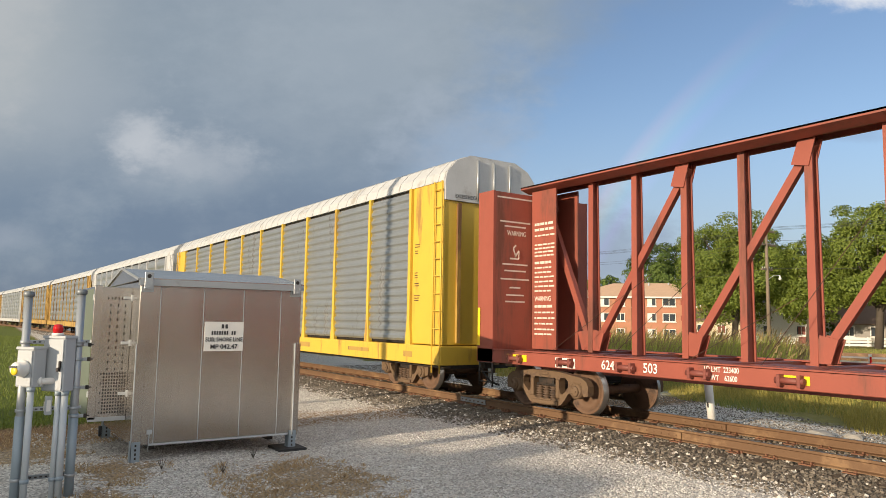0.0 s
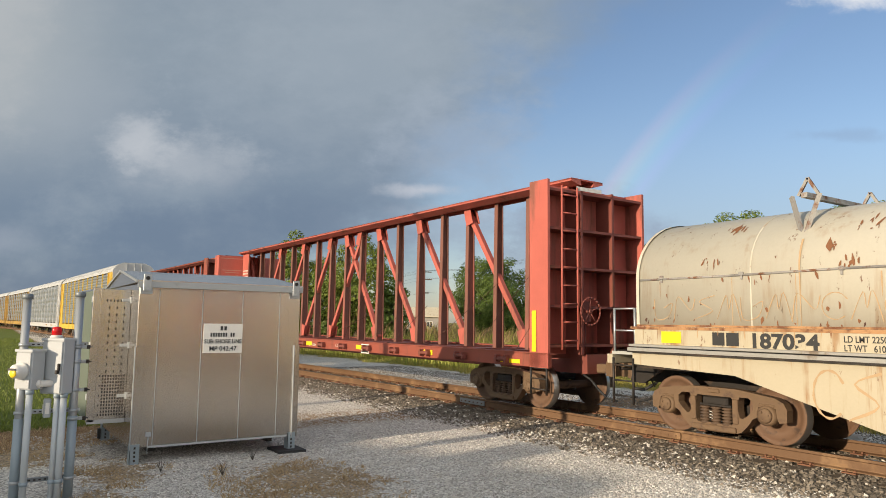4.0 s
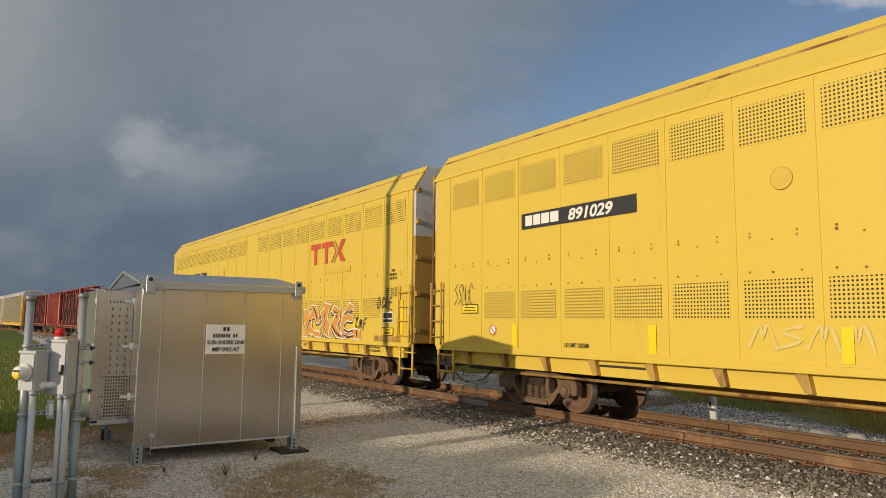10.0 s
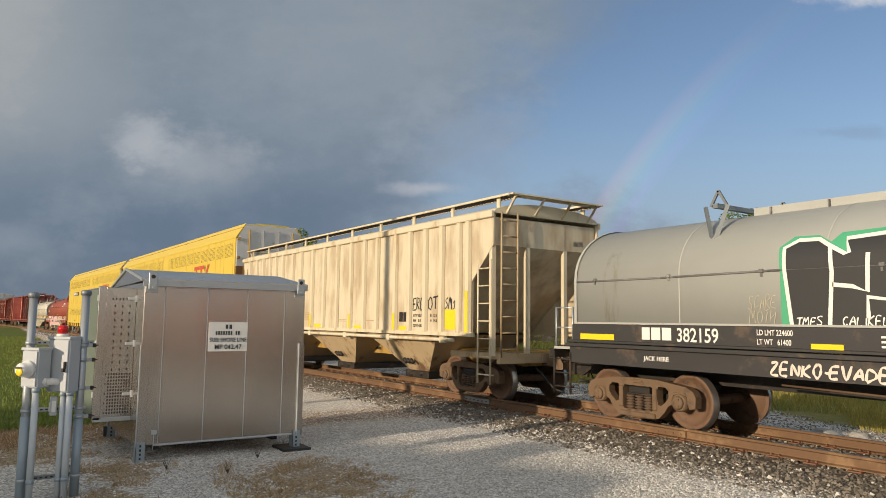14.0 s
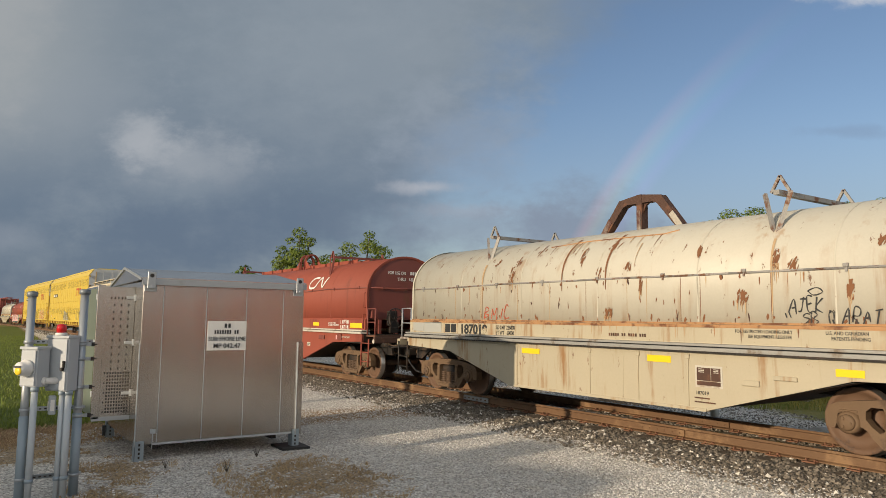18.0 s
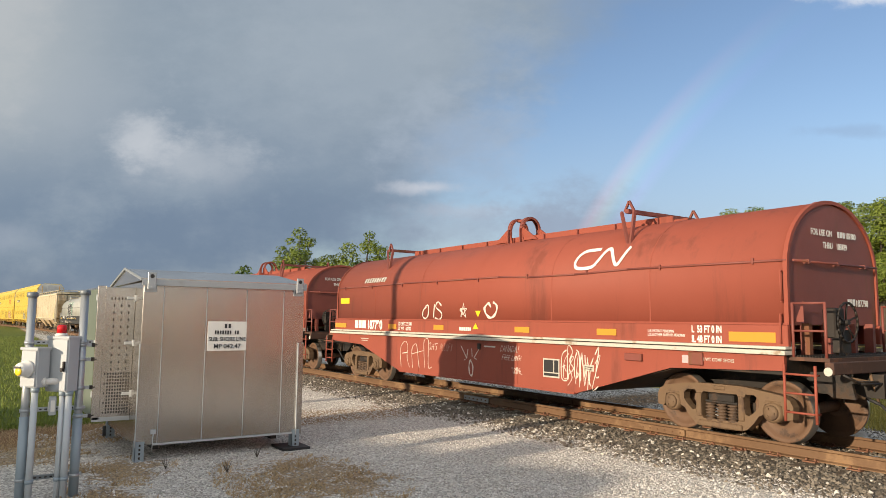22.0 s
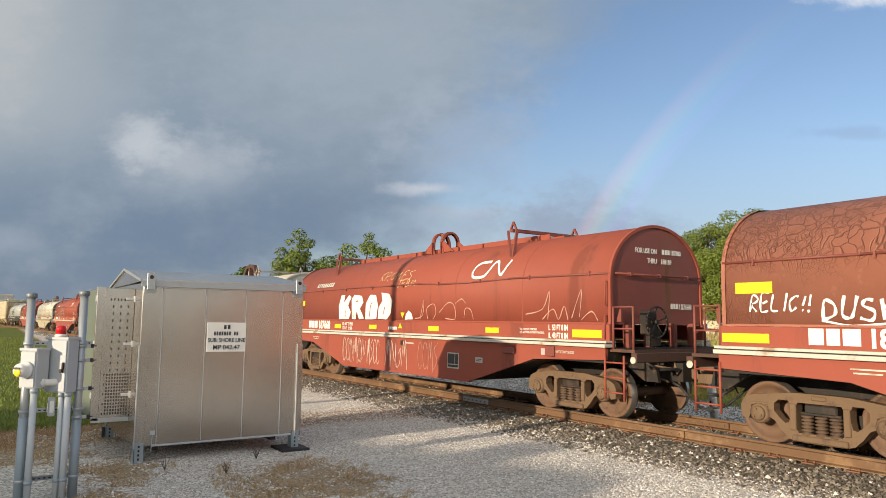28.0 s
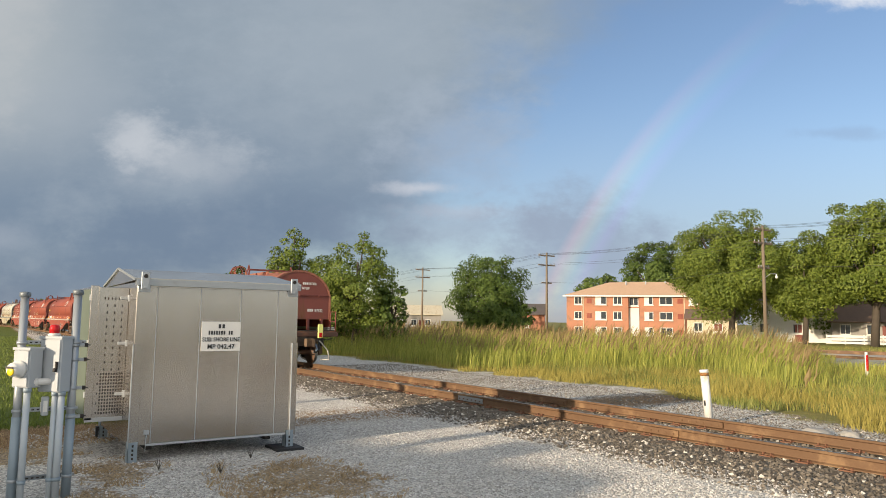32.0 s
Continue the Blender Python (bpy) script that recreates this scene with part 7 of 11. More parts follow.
def build_posts():
    t = thing("marker_post", "white plastic marker post leaning beside the track", "post")
    bm = bmesh.new()
    rod(bm, (0, 0, 0), (0, 0, 1.12), 0.085, 18)
    part("tube", bm, "pvc", t)
    bm = bmesh.new()
    rod(bm, (0, 0, 1.10), (0, 0, 1.16), 0.094, 18, 0.088)
    part("cap", bm, "pvc", t)
    bm = bmesh.new()
    rod(bm, (0, 0, 1.035), (0, 0, 1.095), 0.0875, 18)
    part("band", bm, "sill_orange", t, "orange-brown band below the cap")
    bm = bmesh.new()
    box(bm, -0.02, 0.02, -0.088, -0.083, 0.42, 0.53)
    part("label", bm, "ink", t)
    t.matrix_basis = pose(-9.15, 13.1, -0.42, 2.0, -4.0, 0)
    t = thing("red_white_post", "small red and white marker post in the grass", "post", pose(-14.1, 30.8, -0.42))
    bm = bmesh.new()
    box(bm, -0.05, 0.05, -0.04, 0.04, 0, 1.05, 0.006)
    part("stake", bm, "pvc", t)
    bm = bmesh.new()
    box(bm, 0.052, 0.058, -0.04, 0.04, 0.30, 0.95)
    box(bm, 0.0, 0.05, -0.048, -0.042, 0.30, 0.95)
    part("red_band", bm, "redlens", t, "red reflective band")
    # pole behind the camera, whose shadow crosses the train
    t = thing("utility_pole", "round timber utility pole", "pole", pose(-13.93, -5.0, GROUND))
    bm = bmesh.new()
    rod(bm, (0, 0, 0), (0, 0, 11.5), 0.15, 12, 0.11)
    part("pole_shaft", bm, "wood", t)
    bm = bmesh.new()
    box(bm, -1.1, 1.1, -0.06, 0.06, 10.6, 10.72)
    part("crossarm", bm, "wood", t)


build_posts()


def build_shade_block():
    """A plain unseen block, added behind the camera to shade the yard."""
    h = thing("low_building", "unseen plain block added to shade the yard", "building", pose(-2.9, -15.45, GROUND, 0, 0, 21.7))
    bm = bmesh.new()
    box(bm, -12.0, -0.1, -6.0, -0.1, 0, 4.05)
    part("walls", bm, "concrete", h)
    bm = bmesh.new()
    box(bm, -12.1, 0.0, -6.1, 0.0, 4.05, 4.60)
    part("roof", bm, "shingle_dark", h)
    # small box added only to cast a separate patch of shade
    bm = bmesh.new()
    box(bm, -2.75, -1.95, -1.0, -0.45, 4.60, 5.05)
    part("vent", bm, "steelpost", h, "added stub that casts a shade patch")


build_shade_block()


def build_scraps():
    rng = random.Random(61)
    for x, y, z, w, h, mt, nm, lb in ((-3.62, 8.72, -0.24, 0.15, 0.11, "hopper", "boulder", "tan boulder at the edge of the ballast"), (-7.4, 14.0, -0.42, 0.28, 0.12, "concrete", "concrete_lump", "pale broken concrete lump in grass"),
                                     (-6.9, 14.3, -0.42, 0.18, 0.10, "concrete", "concrete_lump", "pale broken concrete lump in grass"), (-7.9, 13.8, -0.42, 0.14, 0.08, "concrete", "concrete_lump", "pale broken concrete lump in grass")):
        bm = bmesh.new()
        bmesh.ops.create_icosphere(bm, subdivisions=2, radius=1.0)
        for v in bm.verts:
            k = 1 + 0.35 * noise.noise(v.co * 1.7 + Vector((x, y, 0)))
            v.co = Vector((x + v.co.x * w * k, y + v.co.y * w * k, z + v.co.z * h * k))
        solid(nm, bm, mt, lb, "stone", "stones")
    for x, y, l, a in ((-12.2, 12.6, 1.1, 15), (-14.5, 12.8, 1.8, 5), (-11.0, 12.9, 0.7, -20)):
        bm = bmesh.new()
        box(bm, -l / 2, l / 2, -0.11, 0.11, 0, 0.05, 0.01, m=None)
        bmesh.ops.transform(bm, matrix=pose(x, y, -0.36, 3, 2, a), verts=bm.verts)
        solid("scrap_plank", bm, "tie", "dark scrap timber lying by the track", "plank", "scrap timber")


build_scraps()


# ---------------------------------------------------------------- beyond the line
def leaf_cloud(rng, clumps, count, size, mid):
    """Many small leaves on the outer side of leaf clumps; returns vertices and faces."""
    verts, faces = [], []
    weights = list(np.cumsum([r * r for c, r in clumps]))
    for _ in range(count):
        c, r = clumps[bisect_left(weights, rng.random() * weights[-1])]
        d = Vector((rng.gauss(0, 1), rng.gauss(0, 1), rng.gauss(0.25, 1))).normalized()
        p = Vector(c) + Vector((d.x, d.y, d.z * 0.72)) * r * (0.55 + 0.5 * rng.random())
        out = (p - Vector(mid)).normalized() * 0.7 + d * 0.8 + Vector((rng.gauss(0, 0.5), rng.gauss(0, 0.5), 0.35 + rng.gauss(0, 0.5)))
        out.normalize()
        a = out.cross(Vector((rng.gauss(0, 1), rng.gauss(0, 1), rng.gauss(0, 1)))).normalized()
        b = out.cross(a)
        s = size * rng.uniform(0.6, 1.3)
        k = len(verts)
        verts += [tuple(p - a * s), tuple(p + b * s * 0.55 - a * 0.1 * s), tuple(p + a * s - out * 0.3 * s), tuple(p - b * s * 0.55 + a * 0.1 * s)]
        faces.append((k, k + 1, k + 2, k + 3))
    return verts, faces


def bisect_left(sums, v):
    lo, hi = 0, len(sums) - 1
    while lo < hi:
        m = (lo + hi) // 2
        if sums[m] < v:
            lo = m + 1
        else:
            hi = m
    return lo


def tree(x, y, tall, wide, seed, leaf, label, count=6000, size=0.16, low=0.12, base=-0.42, lumps=46):
    rng = random.Random(seed)
    t = thing("tree", label, "tree", pose(x, y, base), "trees beyond the line")
    bm = bmesh.new()
    rod(bm, (0, 0, 0), (0.03 * tall, 0, tall * 0.38), tall * 0.026, 10, tall * 0.018)
    rod(bm, (0.03 * tall, 0, tall * 0.38), (0, 0.02 * tall, tall * 0.72), tall * 0.018, 8, tall * 0.007)
    part("trunk", bm, "bark", t)
    cz, hz = tall * (low + 1) / 2, tall * (1 - low) / 2
    clumps = []
    for i in range(lumps):
        v = 1 - 2 * (i + 0.5) / lumps
        a = i * 2.39996 + rng.uniform(-0.4, 0.4)
        q = math.sqrt(max(0, 1 - v * v)) ** 0.8
        k = rng.uniform(0.55, 0.86) * (1 + 0.22 * noise.noise((a * 0.9, v * 2, seed * 3.1)))
        cr = rng.uniform(0.13, 0.27) * (wide + hz) * 0.5 * (1.12 - 0.25 * v)
        clumps.append(((wide * q * k * math.cos(a), wide * q * k * math.sin(a), cz + hz * v * k), cr))
    for i in range(7):
        clumps.append(((wide * rng.uniform(-0.35, 0.35), wide * rng.uniform(-0.35, 0.35), cz + hz * rng.uniform(-0.5, 0.4)), wide * 0.36))
    for c, r in clumps[:lumps:3]:
        bm = bmesh.new()
        z0 = tall * rng.uniform(0.22, 0.45)
        rod(bm, (0.02 * tall, 0, z0), c, tall * 0.010, 6, tall * 0.003)
        part("limb", bm, "bark", t)
    v, f = leaf_cloud(rng, clumps, count, size, (0, 0, cz))
    part("crown", raw("crown", v, f, leaf), None, t, "ragged crown of small leaves")
    return t


def build_trees():
    tree(-44.6, 18.4, 8.5, 1.9, 1, "leaf", "tall narrow young poplar with shimmering leaves", 14000, 0.09, 0.1)
    tree(-40.9, 21.2, 8.1, 2.9, 2, "leaf", "bushy young poplar with ragged outline", 20000, 0.09, 0.05)
    tree(-42.2, 19.6, 5.6, 1.9, 12, "leaf_dark", "low bushy sapling among reeds", 4200, 0.13, 0.02)
    tree(-39.2, 22.9, 4.9, 1.3, 13, "leaf_dark", "low leaning sapling among reeds", 2600, 0.13, 0.05)
    tree(-46.9, 37.0, 8.3, 3.6, 3, "leaf_dark", "dense rounded broadleaf tree in the reeds", 30000, 0.105, 0.0, lumps=72)
    tree(-47.2, 71.9, 15.3, 6.6, 4, "leaf", "large spreading broadleaf tree before the flats", 62000, 0.145, 0.16, lumps=100)
    tree(-41.0, 76.0, 12.6, 4.2, 17, "leaf", "full broadleaf tree behind the pole", 30000, 0.15, 0.14, lumps=70)
    tree(-84.2, 105.5, 18.6, 7.0, 5, "leaf_dark", "tall broadleaf tree rising behind the flats", 22000, 0.24, 0.15)
    tree(-70.0, 104.0, 17.0, 7.5, 18, "leaf_dark", "wide dark tree behind the flats", 22000, 0.24, 0.1)
    tree(-45.0, 88.0, 12.8, 5.0, 6, "leaf_dark", "tall dark broadleaf tree behind the wires", 11000, 0.25, 0.1)
    tree(-34.2, 76.6, 16.2, 5.4, 7, "leaf", "large broadleaf tree with open, gappy crown", 46000, 0.145, 0.2, lumps=74)
    tree(-29.6, 79.8, 14.6, 5.4, 8, "leaf_dark", "wide broadleaf tree beside the houses", 32000, 0.15, 0.14, lumps=70)
    tree(-95.0, 103.0, 13.2, 6.5, 9, "leaf_dark", "dark rounded tree behind the flats", 5000, 0.4, 0.05)
    tree(-104.7, 33.9, 10.6, 3.4, 10, "leaf_dark", "distant tree standing past the cabinet", 2500, 0.3, 0.05)
    tree(-199.0, 18.5, 6.6, 4.0, 14, "leaf_dark", "far small tree by the line", 1500, 0.4, 0.05)
    tree(-86.0, 72.0, 6.4, 4.5, 15, "leaf_dark", "low tree near distant roofs", 2500, 0.35, 0.02)
    tree(-22.0, 82.5, 12.0, 5.5, 16, "leaf", "broadleaf tree by the meadow", 16000, 0.18, 0.1)


build_trees()


def blades(rng, spots, width, bend, name, material, label, category, nod=0.0):
    """Grass blades as bent strips, joined."""
    verts, faces = [], []
    for x, y, z, h in spots:
        a = rng.uniform(0, 6.283)
        dx, dy = math.cos(a) * width, math.sin(a) * width
        l = rng.uniform(0.1, 1.0) * bend * h
        b = rng.uniform(0, 6.283)
        lx, ly = math.cos(b) * l + nod * h, math.sin(b) * l + 0.3 * nod * h
        k = len(verts)
        verts += [(x - dx, y - dy, z), (x + dx, y + dy, z), (x - dx * 0.8 + lx * 0.3, y - dy * 0.8 + ly * 0.3, z + h * 0.55), (x + dx * 0.8 + lx * 0.3, y + dy * 0.8 + ly * 0.3, z + h * 0.55), (x + lx, y + ly, z + h)]
        faces += [(k, k + 1, k + 3, k + 2), (k + 2, k + 3, k + 4)]
    return tagged(new(name, raw(name, verts, faces, material)), label, category, kind="stuff")


def build_siding():
    """A second, rusty track that crosses the open end of the meadow."""
    bm = bmesh.new()
    prism(bm, [(38.8, -0.44), (40.2, -0.36), (45.0, -0.33), (47.9, -0.33), (49.2, -0.44)], -27.0, 14.0, "yz")
    bed = solid("siding_bed", bm, "siding_stone", "pale gravel bed of a second track", "track bed", kind="structure")
    for y in (46.0, 47.44):
        bm = bmesh.new()
        prism(bm, [(y - 0.07, -0.33), (y + 0.07, -0.33), (y + 0.07, -0.315), (y + 0.01, -0.30), (y + 0.01, -0.21), (y + 0.036, -0.20), (y + 0.036, -0.165), (y - 0.036, -0.165), (y - 0.036, -0.20), (y - 0.01, -0.21), (y - 0.01, -0.30), (y - 0.07, -0.315)], -26.8, 14.0, "yz")
        solid("siding_rail", bm, "rail", "rusty rail of a second track beyond the reeds", "rail", "siding rails", "structure")


build_siding()


def build_meadow():
    rng = random.Random(21)

    def depth(x):
        return height(x, 25.0)

    def gravel_edge(x):
        return min(18.3, 12.75 - 0.36 * x) + 0.9 * noise.noise((x * 0.45, 2.2, 0)) + 0.5 * noise.noise((x * 1.3, 4.1, 0))

    def reed_edge(x):
        back = 6.0 * max(0.0, 1 - abs(x + 17.0) / 7.0) ** 0.7
        if x > -13:
            back = max(back, min(4.2, (x + 13) * 1.1))
        return gravel_edge(x) + 0.3 + back + 0.9 * noise.noise((x * 0.3, 3.1, 0))

    reeds, plumes = [], []
    for _ in range(78000):
        u = rng.random()
        x, y = -64 + 66 * rng.random(), 15.2 + 32 * u ** 1.25
        edge = reed_edge(x)
        if y < edge or (y > edge + 6 and rng.random() < 0.25):
            continue
        h = (0.85 + 0.55 * min(1, (y - edge) / 4)) * rng.uniform(0.55, 1.2) * (1 + 0.45 * noise.noise((x * 0.25, y * 0.25, 1)))
        if x > -13:
            if rng.random() < 0.42:
                continue
            h *= 0.78 - 0.025 * min(10.0, x + 13)
        open_ground = x / y + 0.505 + 0.02 * noise.noise((x * 0.3, y * 0.3, 6))
        if open_ground > 0 and y > 21:
            if 38.5 < y < 49.0:
                continue
            h *= 0.30
        elif y > 19:
            h *= 1 - 0.62 * min(1.0, max(0.0, (open_ground + 0.07) / 0.07))
        reeds.append((x, y, -0.43, h))
        if open_ground > -0.02 and y > 19:
            continue
        if rng.random() < 0.20 and y > edge + 2.0:
            plumes.append((x, y, -0.43 + h * 0.9, 0.42))
    for _ in range(9000):
        x, y = -75 + 35 * rng.random(), 17.5 + 16 * rng.random()
        h = rng.uniform(0.9, 1.55)
        reeds.append((x, y, -0.43, h))
        if rng.random() < 0.2:
            plumes.append((x, y, -0.43 + h * 0.9, 0.4))
    blades(rng, reeds, 0.013, 0.38, "reeds", "reed", "tall yellow-green reeds filling the meadow", "reeds", 0.12)
    blades(rng, plumes, 0.026, 0.5, "reed_plumes", "plume", "tan feathery seed heads over the reeds", "reeds", 0.5)
    low, gold = [], []
    for _ in range(95000):
        x = -46 + 50 * rng.random()
        e = gravel_edge(x)
        d = -0.9 + 8.5 * rng.random() ** 1.25
        y = e + d
        n = noise.noise((x * 0.5, y * 0.7, 2))
        if n + d * 0.7 < 0.05 or y > reed_edge(x) + 1.0:
            continue
        h = rng.uniform(0.05, 0.21) * (1 + min(1.5, max(0, d) * 0.5)) * (1 + 0.6 * noise.noise((x * 0.35, y * 0.35, 5)))
        (gold if noise.noise((x * 0.22, y * 0.3, 8)) + 0.25 * rng.uniform(-1, 1) > -0.12 else low).append((x, y, -0.43, h))
    for _ in range(16000):
        y = 20.5 + 50 * rng.random() ** 1.3
        x = y * rng.uniform(-0.54, -0.30)
        if 40.0 < y < 48.2 and rng.random() < 0.93:
            continue
        (gold if noise.noise((x * 0.3, y * 0.3, 8)) > 0.05 else low).append((x, y, -0.43, rng.uniform(0.12, 0.42)))
    blades(rng, low, 0.009, 0.7, "meadow_grass", "reed_low", "short rough green grass beyond the ballast", "grass")
    blades(rng, gold, 0.008, 0.7, "dry_meadow_grass", "gold_grass", "golden dry grass along the gravel", "grass")
    lawn = []
    for _ in range(16000):
        x = -14.2 - 60 * rng.random() ** 1.7
        y = rng.uniform(-1.0, 3.6 - 0.030 * (x + 14))
        lawn.append((x, y, height(x, y) - 0.01, rng.uniform(0.04, 0.10) * (1 + -x * 0.01)))
    blades(rng, lawn, 0.010, 0.8, "lawn", "lawn", "bright green mown lawn", "grass")
    dry = []
    for cx, cy, rx, ry, cnt in ((-8.2, 3.6, 1.7, 1.1, 4200), (-9.9, 1.75, 0.9, 0.7, 1500), (-8.6, 1.45, 0.7, 0.5, 1100), (-11.6, 0.9, 1.0, 0.9, 1400)):
        for _ in range(cnt):
            a, r = rng.uniform(0, 6.283), rng.random() ** 0.5
            x, y = cx + rx * r * math.cos(a), cy + ry * r * math.sin(a)
            if noise.noise((x * 1.6, y * 1.6, 4)) + 0.6 * noise.noise((x * 5.5, y * 5.5, 1)) < 0.04:
                continue
            dry.append((x, y, height(x, y), rng.uniform(0.015, 0.05)))
    for _ in range(2600):
        x, y = rng.uniform(-14.3, -12.0), rng.uniform(-0.5, 2.6)
        dry.append((x, y, height(x, y), rng.uniform(0.015, 0.06)))
    blades(rng, dry, 0.007, 2.6, "dry_grass", "straw", "matted dry straw on the gravel", "dry grass")
    for x, y in ((-9.0, 2.85), (-9.6, 2.25), (-9.75, 3.5)):
        w = thing("weed_tuft", "small dark withered weed in the gravel", "weed", pose(x, y, height(x, y)), "weeds")
        bm = bmesh.new()
        for k in range(9):
            a = k * 0.7
            rod(bm, (0, 0, 0), (0.05 * math.cos(a), 0.05 * math.sin(a), 0.10 + 0.02 * (k % 3)), 0.004, 4, 0.002)
        part("stalks", bm, "bark", w)


build_meadow()


def window(parent, x, z, w, h, y=-0.02, curtain=False):
    bm = bmesh.new()
    for a, b, c, d in ((x, x + w, z, z + 0.12), (x, x + w, z + h - 0.1, z + h), (x, x + 0.1, z, z + h), (x + w - 0.1, x + w, z, z + h), (x + w / 2 - 0.04, x + w / 2 + 0.04, z, z + h)):
        box(bm, a, b, y - 0.06, y, c, d)
    f = part("window", bm, "white", parent, "white-framed window")
    for a, b in ((x + 0.1, x + w / 2 - 0.04), (x + w / 2 + 0.04, x + w - 0.1)):
        bm = bmesh.new()
        box(bm, a, b, y - 0.02, y - 0.005, z + 0.12, z + h - 0.1)
        part("pane", bm, "white" if curtain and a < x + w / 2 - 0.1 else "glass", f)
    bm = bmesh.new()
    box(bm, x - 0.08, x + w + 0.08, y - 0.12, y, z - 0.14, z)
    part("sill", bm, "white", f)


def build_flats():
    p0, p1 = Vector((-79.9, 78.5)), Vector((-64.06, 91.88))
    turn = math.degrees(math.atan2(p1.y - p0.y, p1.x - p0.x))
    L = (p1 - p0).length
    b = thing("apartment_block", "low orange-brick apartment block with tan hipped roof", "building", pose(p0.x, p0.y, -0.42, 0, 0, turn))
    bm = bmesh.new()
    box(bm, 0, 9.35, 0, 11, 0, 6.3)
    box(bm, 11.0, L, 0, 11, 0, 6.3)
    box(bm, 9.35, 11.0, 0.7, 11, 0, 6.3)
    part("wall", bm, "brick", b, "orange-red brick walls")
    bm = bmesh.new()
    e = 0.55
    lo = [bm.verts.new(v) for v in ((-e, -e, 6.3), (L + e, -e, 6.3), (L + e, 11 + e, 6.3), (-e, 11 + e, 6.3))]
    hi = [bm.verts.new(v) for v in ((6.5, 5.5, 8.7), (L - 5.5, 5.5, 8.7))]
    bm.faces.new((lo[0], lo[1], hi[1], hi[0])), bm.faces.new((lo[2], lo[3], hi[0], hi[1]))
    bm.faces.new((lo[3], lo[0], hi[0])), bm.faces.new((lo[1], lo[2], hi[1])), bm.faces.new(lo[::-1])
    rf = part("roof", bm, "shingle", b, "tan shingled hipped roof")
    for x, y in ((9.0, 4.2), (12.0, 4.4), (15.0, 5.0)):
        bm = bmesh.new()
        rod(bm, (x, y, 8.0), (x, y, 8.75), 0.12, 8)
        part("vent_pipe", bm, "boxgrey", rf)
    bm = bmesh.new()
    box(bm, -e, L + e, -e - 0.06, -e, 6.12, 6.34)
    part("gutter", bm, "white", rf, "white gutter")
    for z in (0.1, 2.45, 4.75):
        for k, (x, w) in enumerate(((1.2, 1.2), (4.4, 1.7), (7.1, 1.3), (11.7, 1.3), (13.9, 1.9), (18.1, 1.3))):
            if x + w < L - 0.3:
                window(b, x, z + 0.15, w, 1.25, -0.02, k % 2 == 1)
        for x in (3.1, 16.5):
            bm = bmesh.new()
            box(bm, x, x + 0.75, -0.05, 0.0, z + 0.35, z + 1.1)
            part("vent_grille", bm, "oxide_mid", b)
    bm = bmesh.new()
    box(bm, 9.4, 10.95, 0.5, 0.69, 0.2, 4.4)
    part("entrance_panel", bm, "white", b, "white entrance panel")
    window(b, 9.45, 4.75, 1.4, 1.35, 0.66)
    for x in (2.5, 17.4):
        bm = bmesh.new()
        box(bm, x, x + 0.12, -0.12, -0.0, 0, 6.2)
        part("downpipe", bm, "hopper", b)


build_flats()


def cottage(x, y, turn, w, d, wall_h, roof_h, wall, roof, label):
    h = thing("house", label, "house", pose(x, y, -0.42, 0, 0, turn), "houses")
    bm = bmesh.new()
    box(bm, 0, w, 0, d, 0, wall_h)
    part("wall", bm, wall, h)
    bm = bmesh.new()
    prism(bm, [(-0.4, wall_h), (d / 2, wall_h + roof_h), (d + 0.4, wall_h), (d + 0.4, wall_h - 0.12), (-0.4, wall_h - 0.12)], -0.4, w + 0.4, "yz")
    part("roof", bm, roof, h)
    n = max(2, int(w / 3))
    for k in range(n):
        window(h, 0.8 + k * (w - 1.2) / n, 1.1, 1.1, 1.2)
        if wall_h > 4:
            window(h, 0.8 + k * (w - 1.2) / n, 3.3, 1.1, 1.1)
    bm = bmesh.new()
    box(bm, w * 0.55, w * 0.55 + 0.95, -0.06, 0.0, 0.1, 2.15)
    part("door", bm, "oxide_dark", h)
    return h


cottage(-57.6, 78.2, 32, 6.0, 6, 2.8, 1.3, "hopper", "shingle_brown", "small tan house with brown porch roof behind the trees")
cottage(-50.6, 81.6, 30, 8.6, 7, 5.0, 1.4, "white", "shingle_dark", "two-storey white house behind the trees")
cottage(-41.6, 83.0, 28, 9.0, 7, 2.6, 2.4, "concrete", "shingle_brown", "low grey house with brown roof and porch")
cottage(-113.0, 66.5, 60, 9.0, 8, 3.2, 1.8, "concrete", "hopper", "distant low house with pale roof")
cottage(-95.0, 77.0, 50, 8.0, 8, 3.4, 1.9, "brick", "shingle_dark", "distant house with dark roof")


def build_fence():
    f = thing("white_fence", "low white board fence past the meadow", "fence", pose(-41.0, 80.6, -0.42, 0, 0, 27))
    for k in range(9):
        bm = bmesh.new()
        box(bm, k * 1.8 - 0.06, k * 1.8 + 0.06, -0.06, 0.06, 0, 1.15)
        part("fence_post", bm, "white", f)
        if k < 8:
            for z in (0.25, 0.6, 0.95):
                bm = bmesh.new()
                box(bm, k * 1.8 + 0.06, k * 1.8 + 1.74, -0.02, 0.02, z - 0.13, z + 0.13)
                part("board", bm, "white", f)


build_fence()


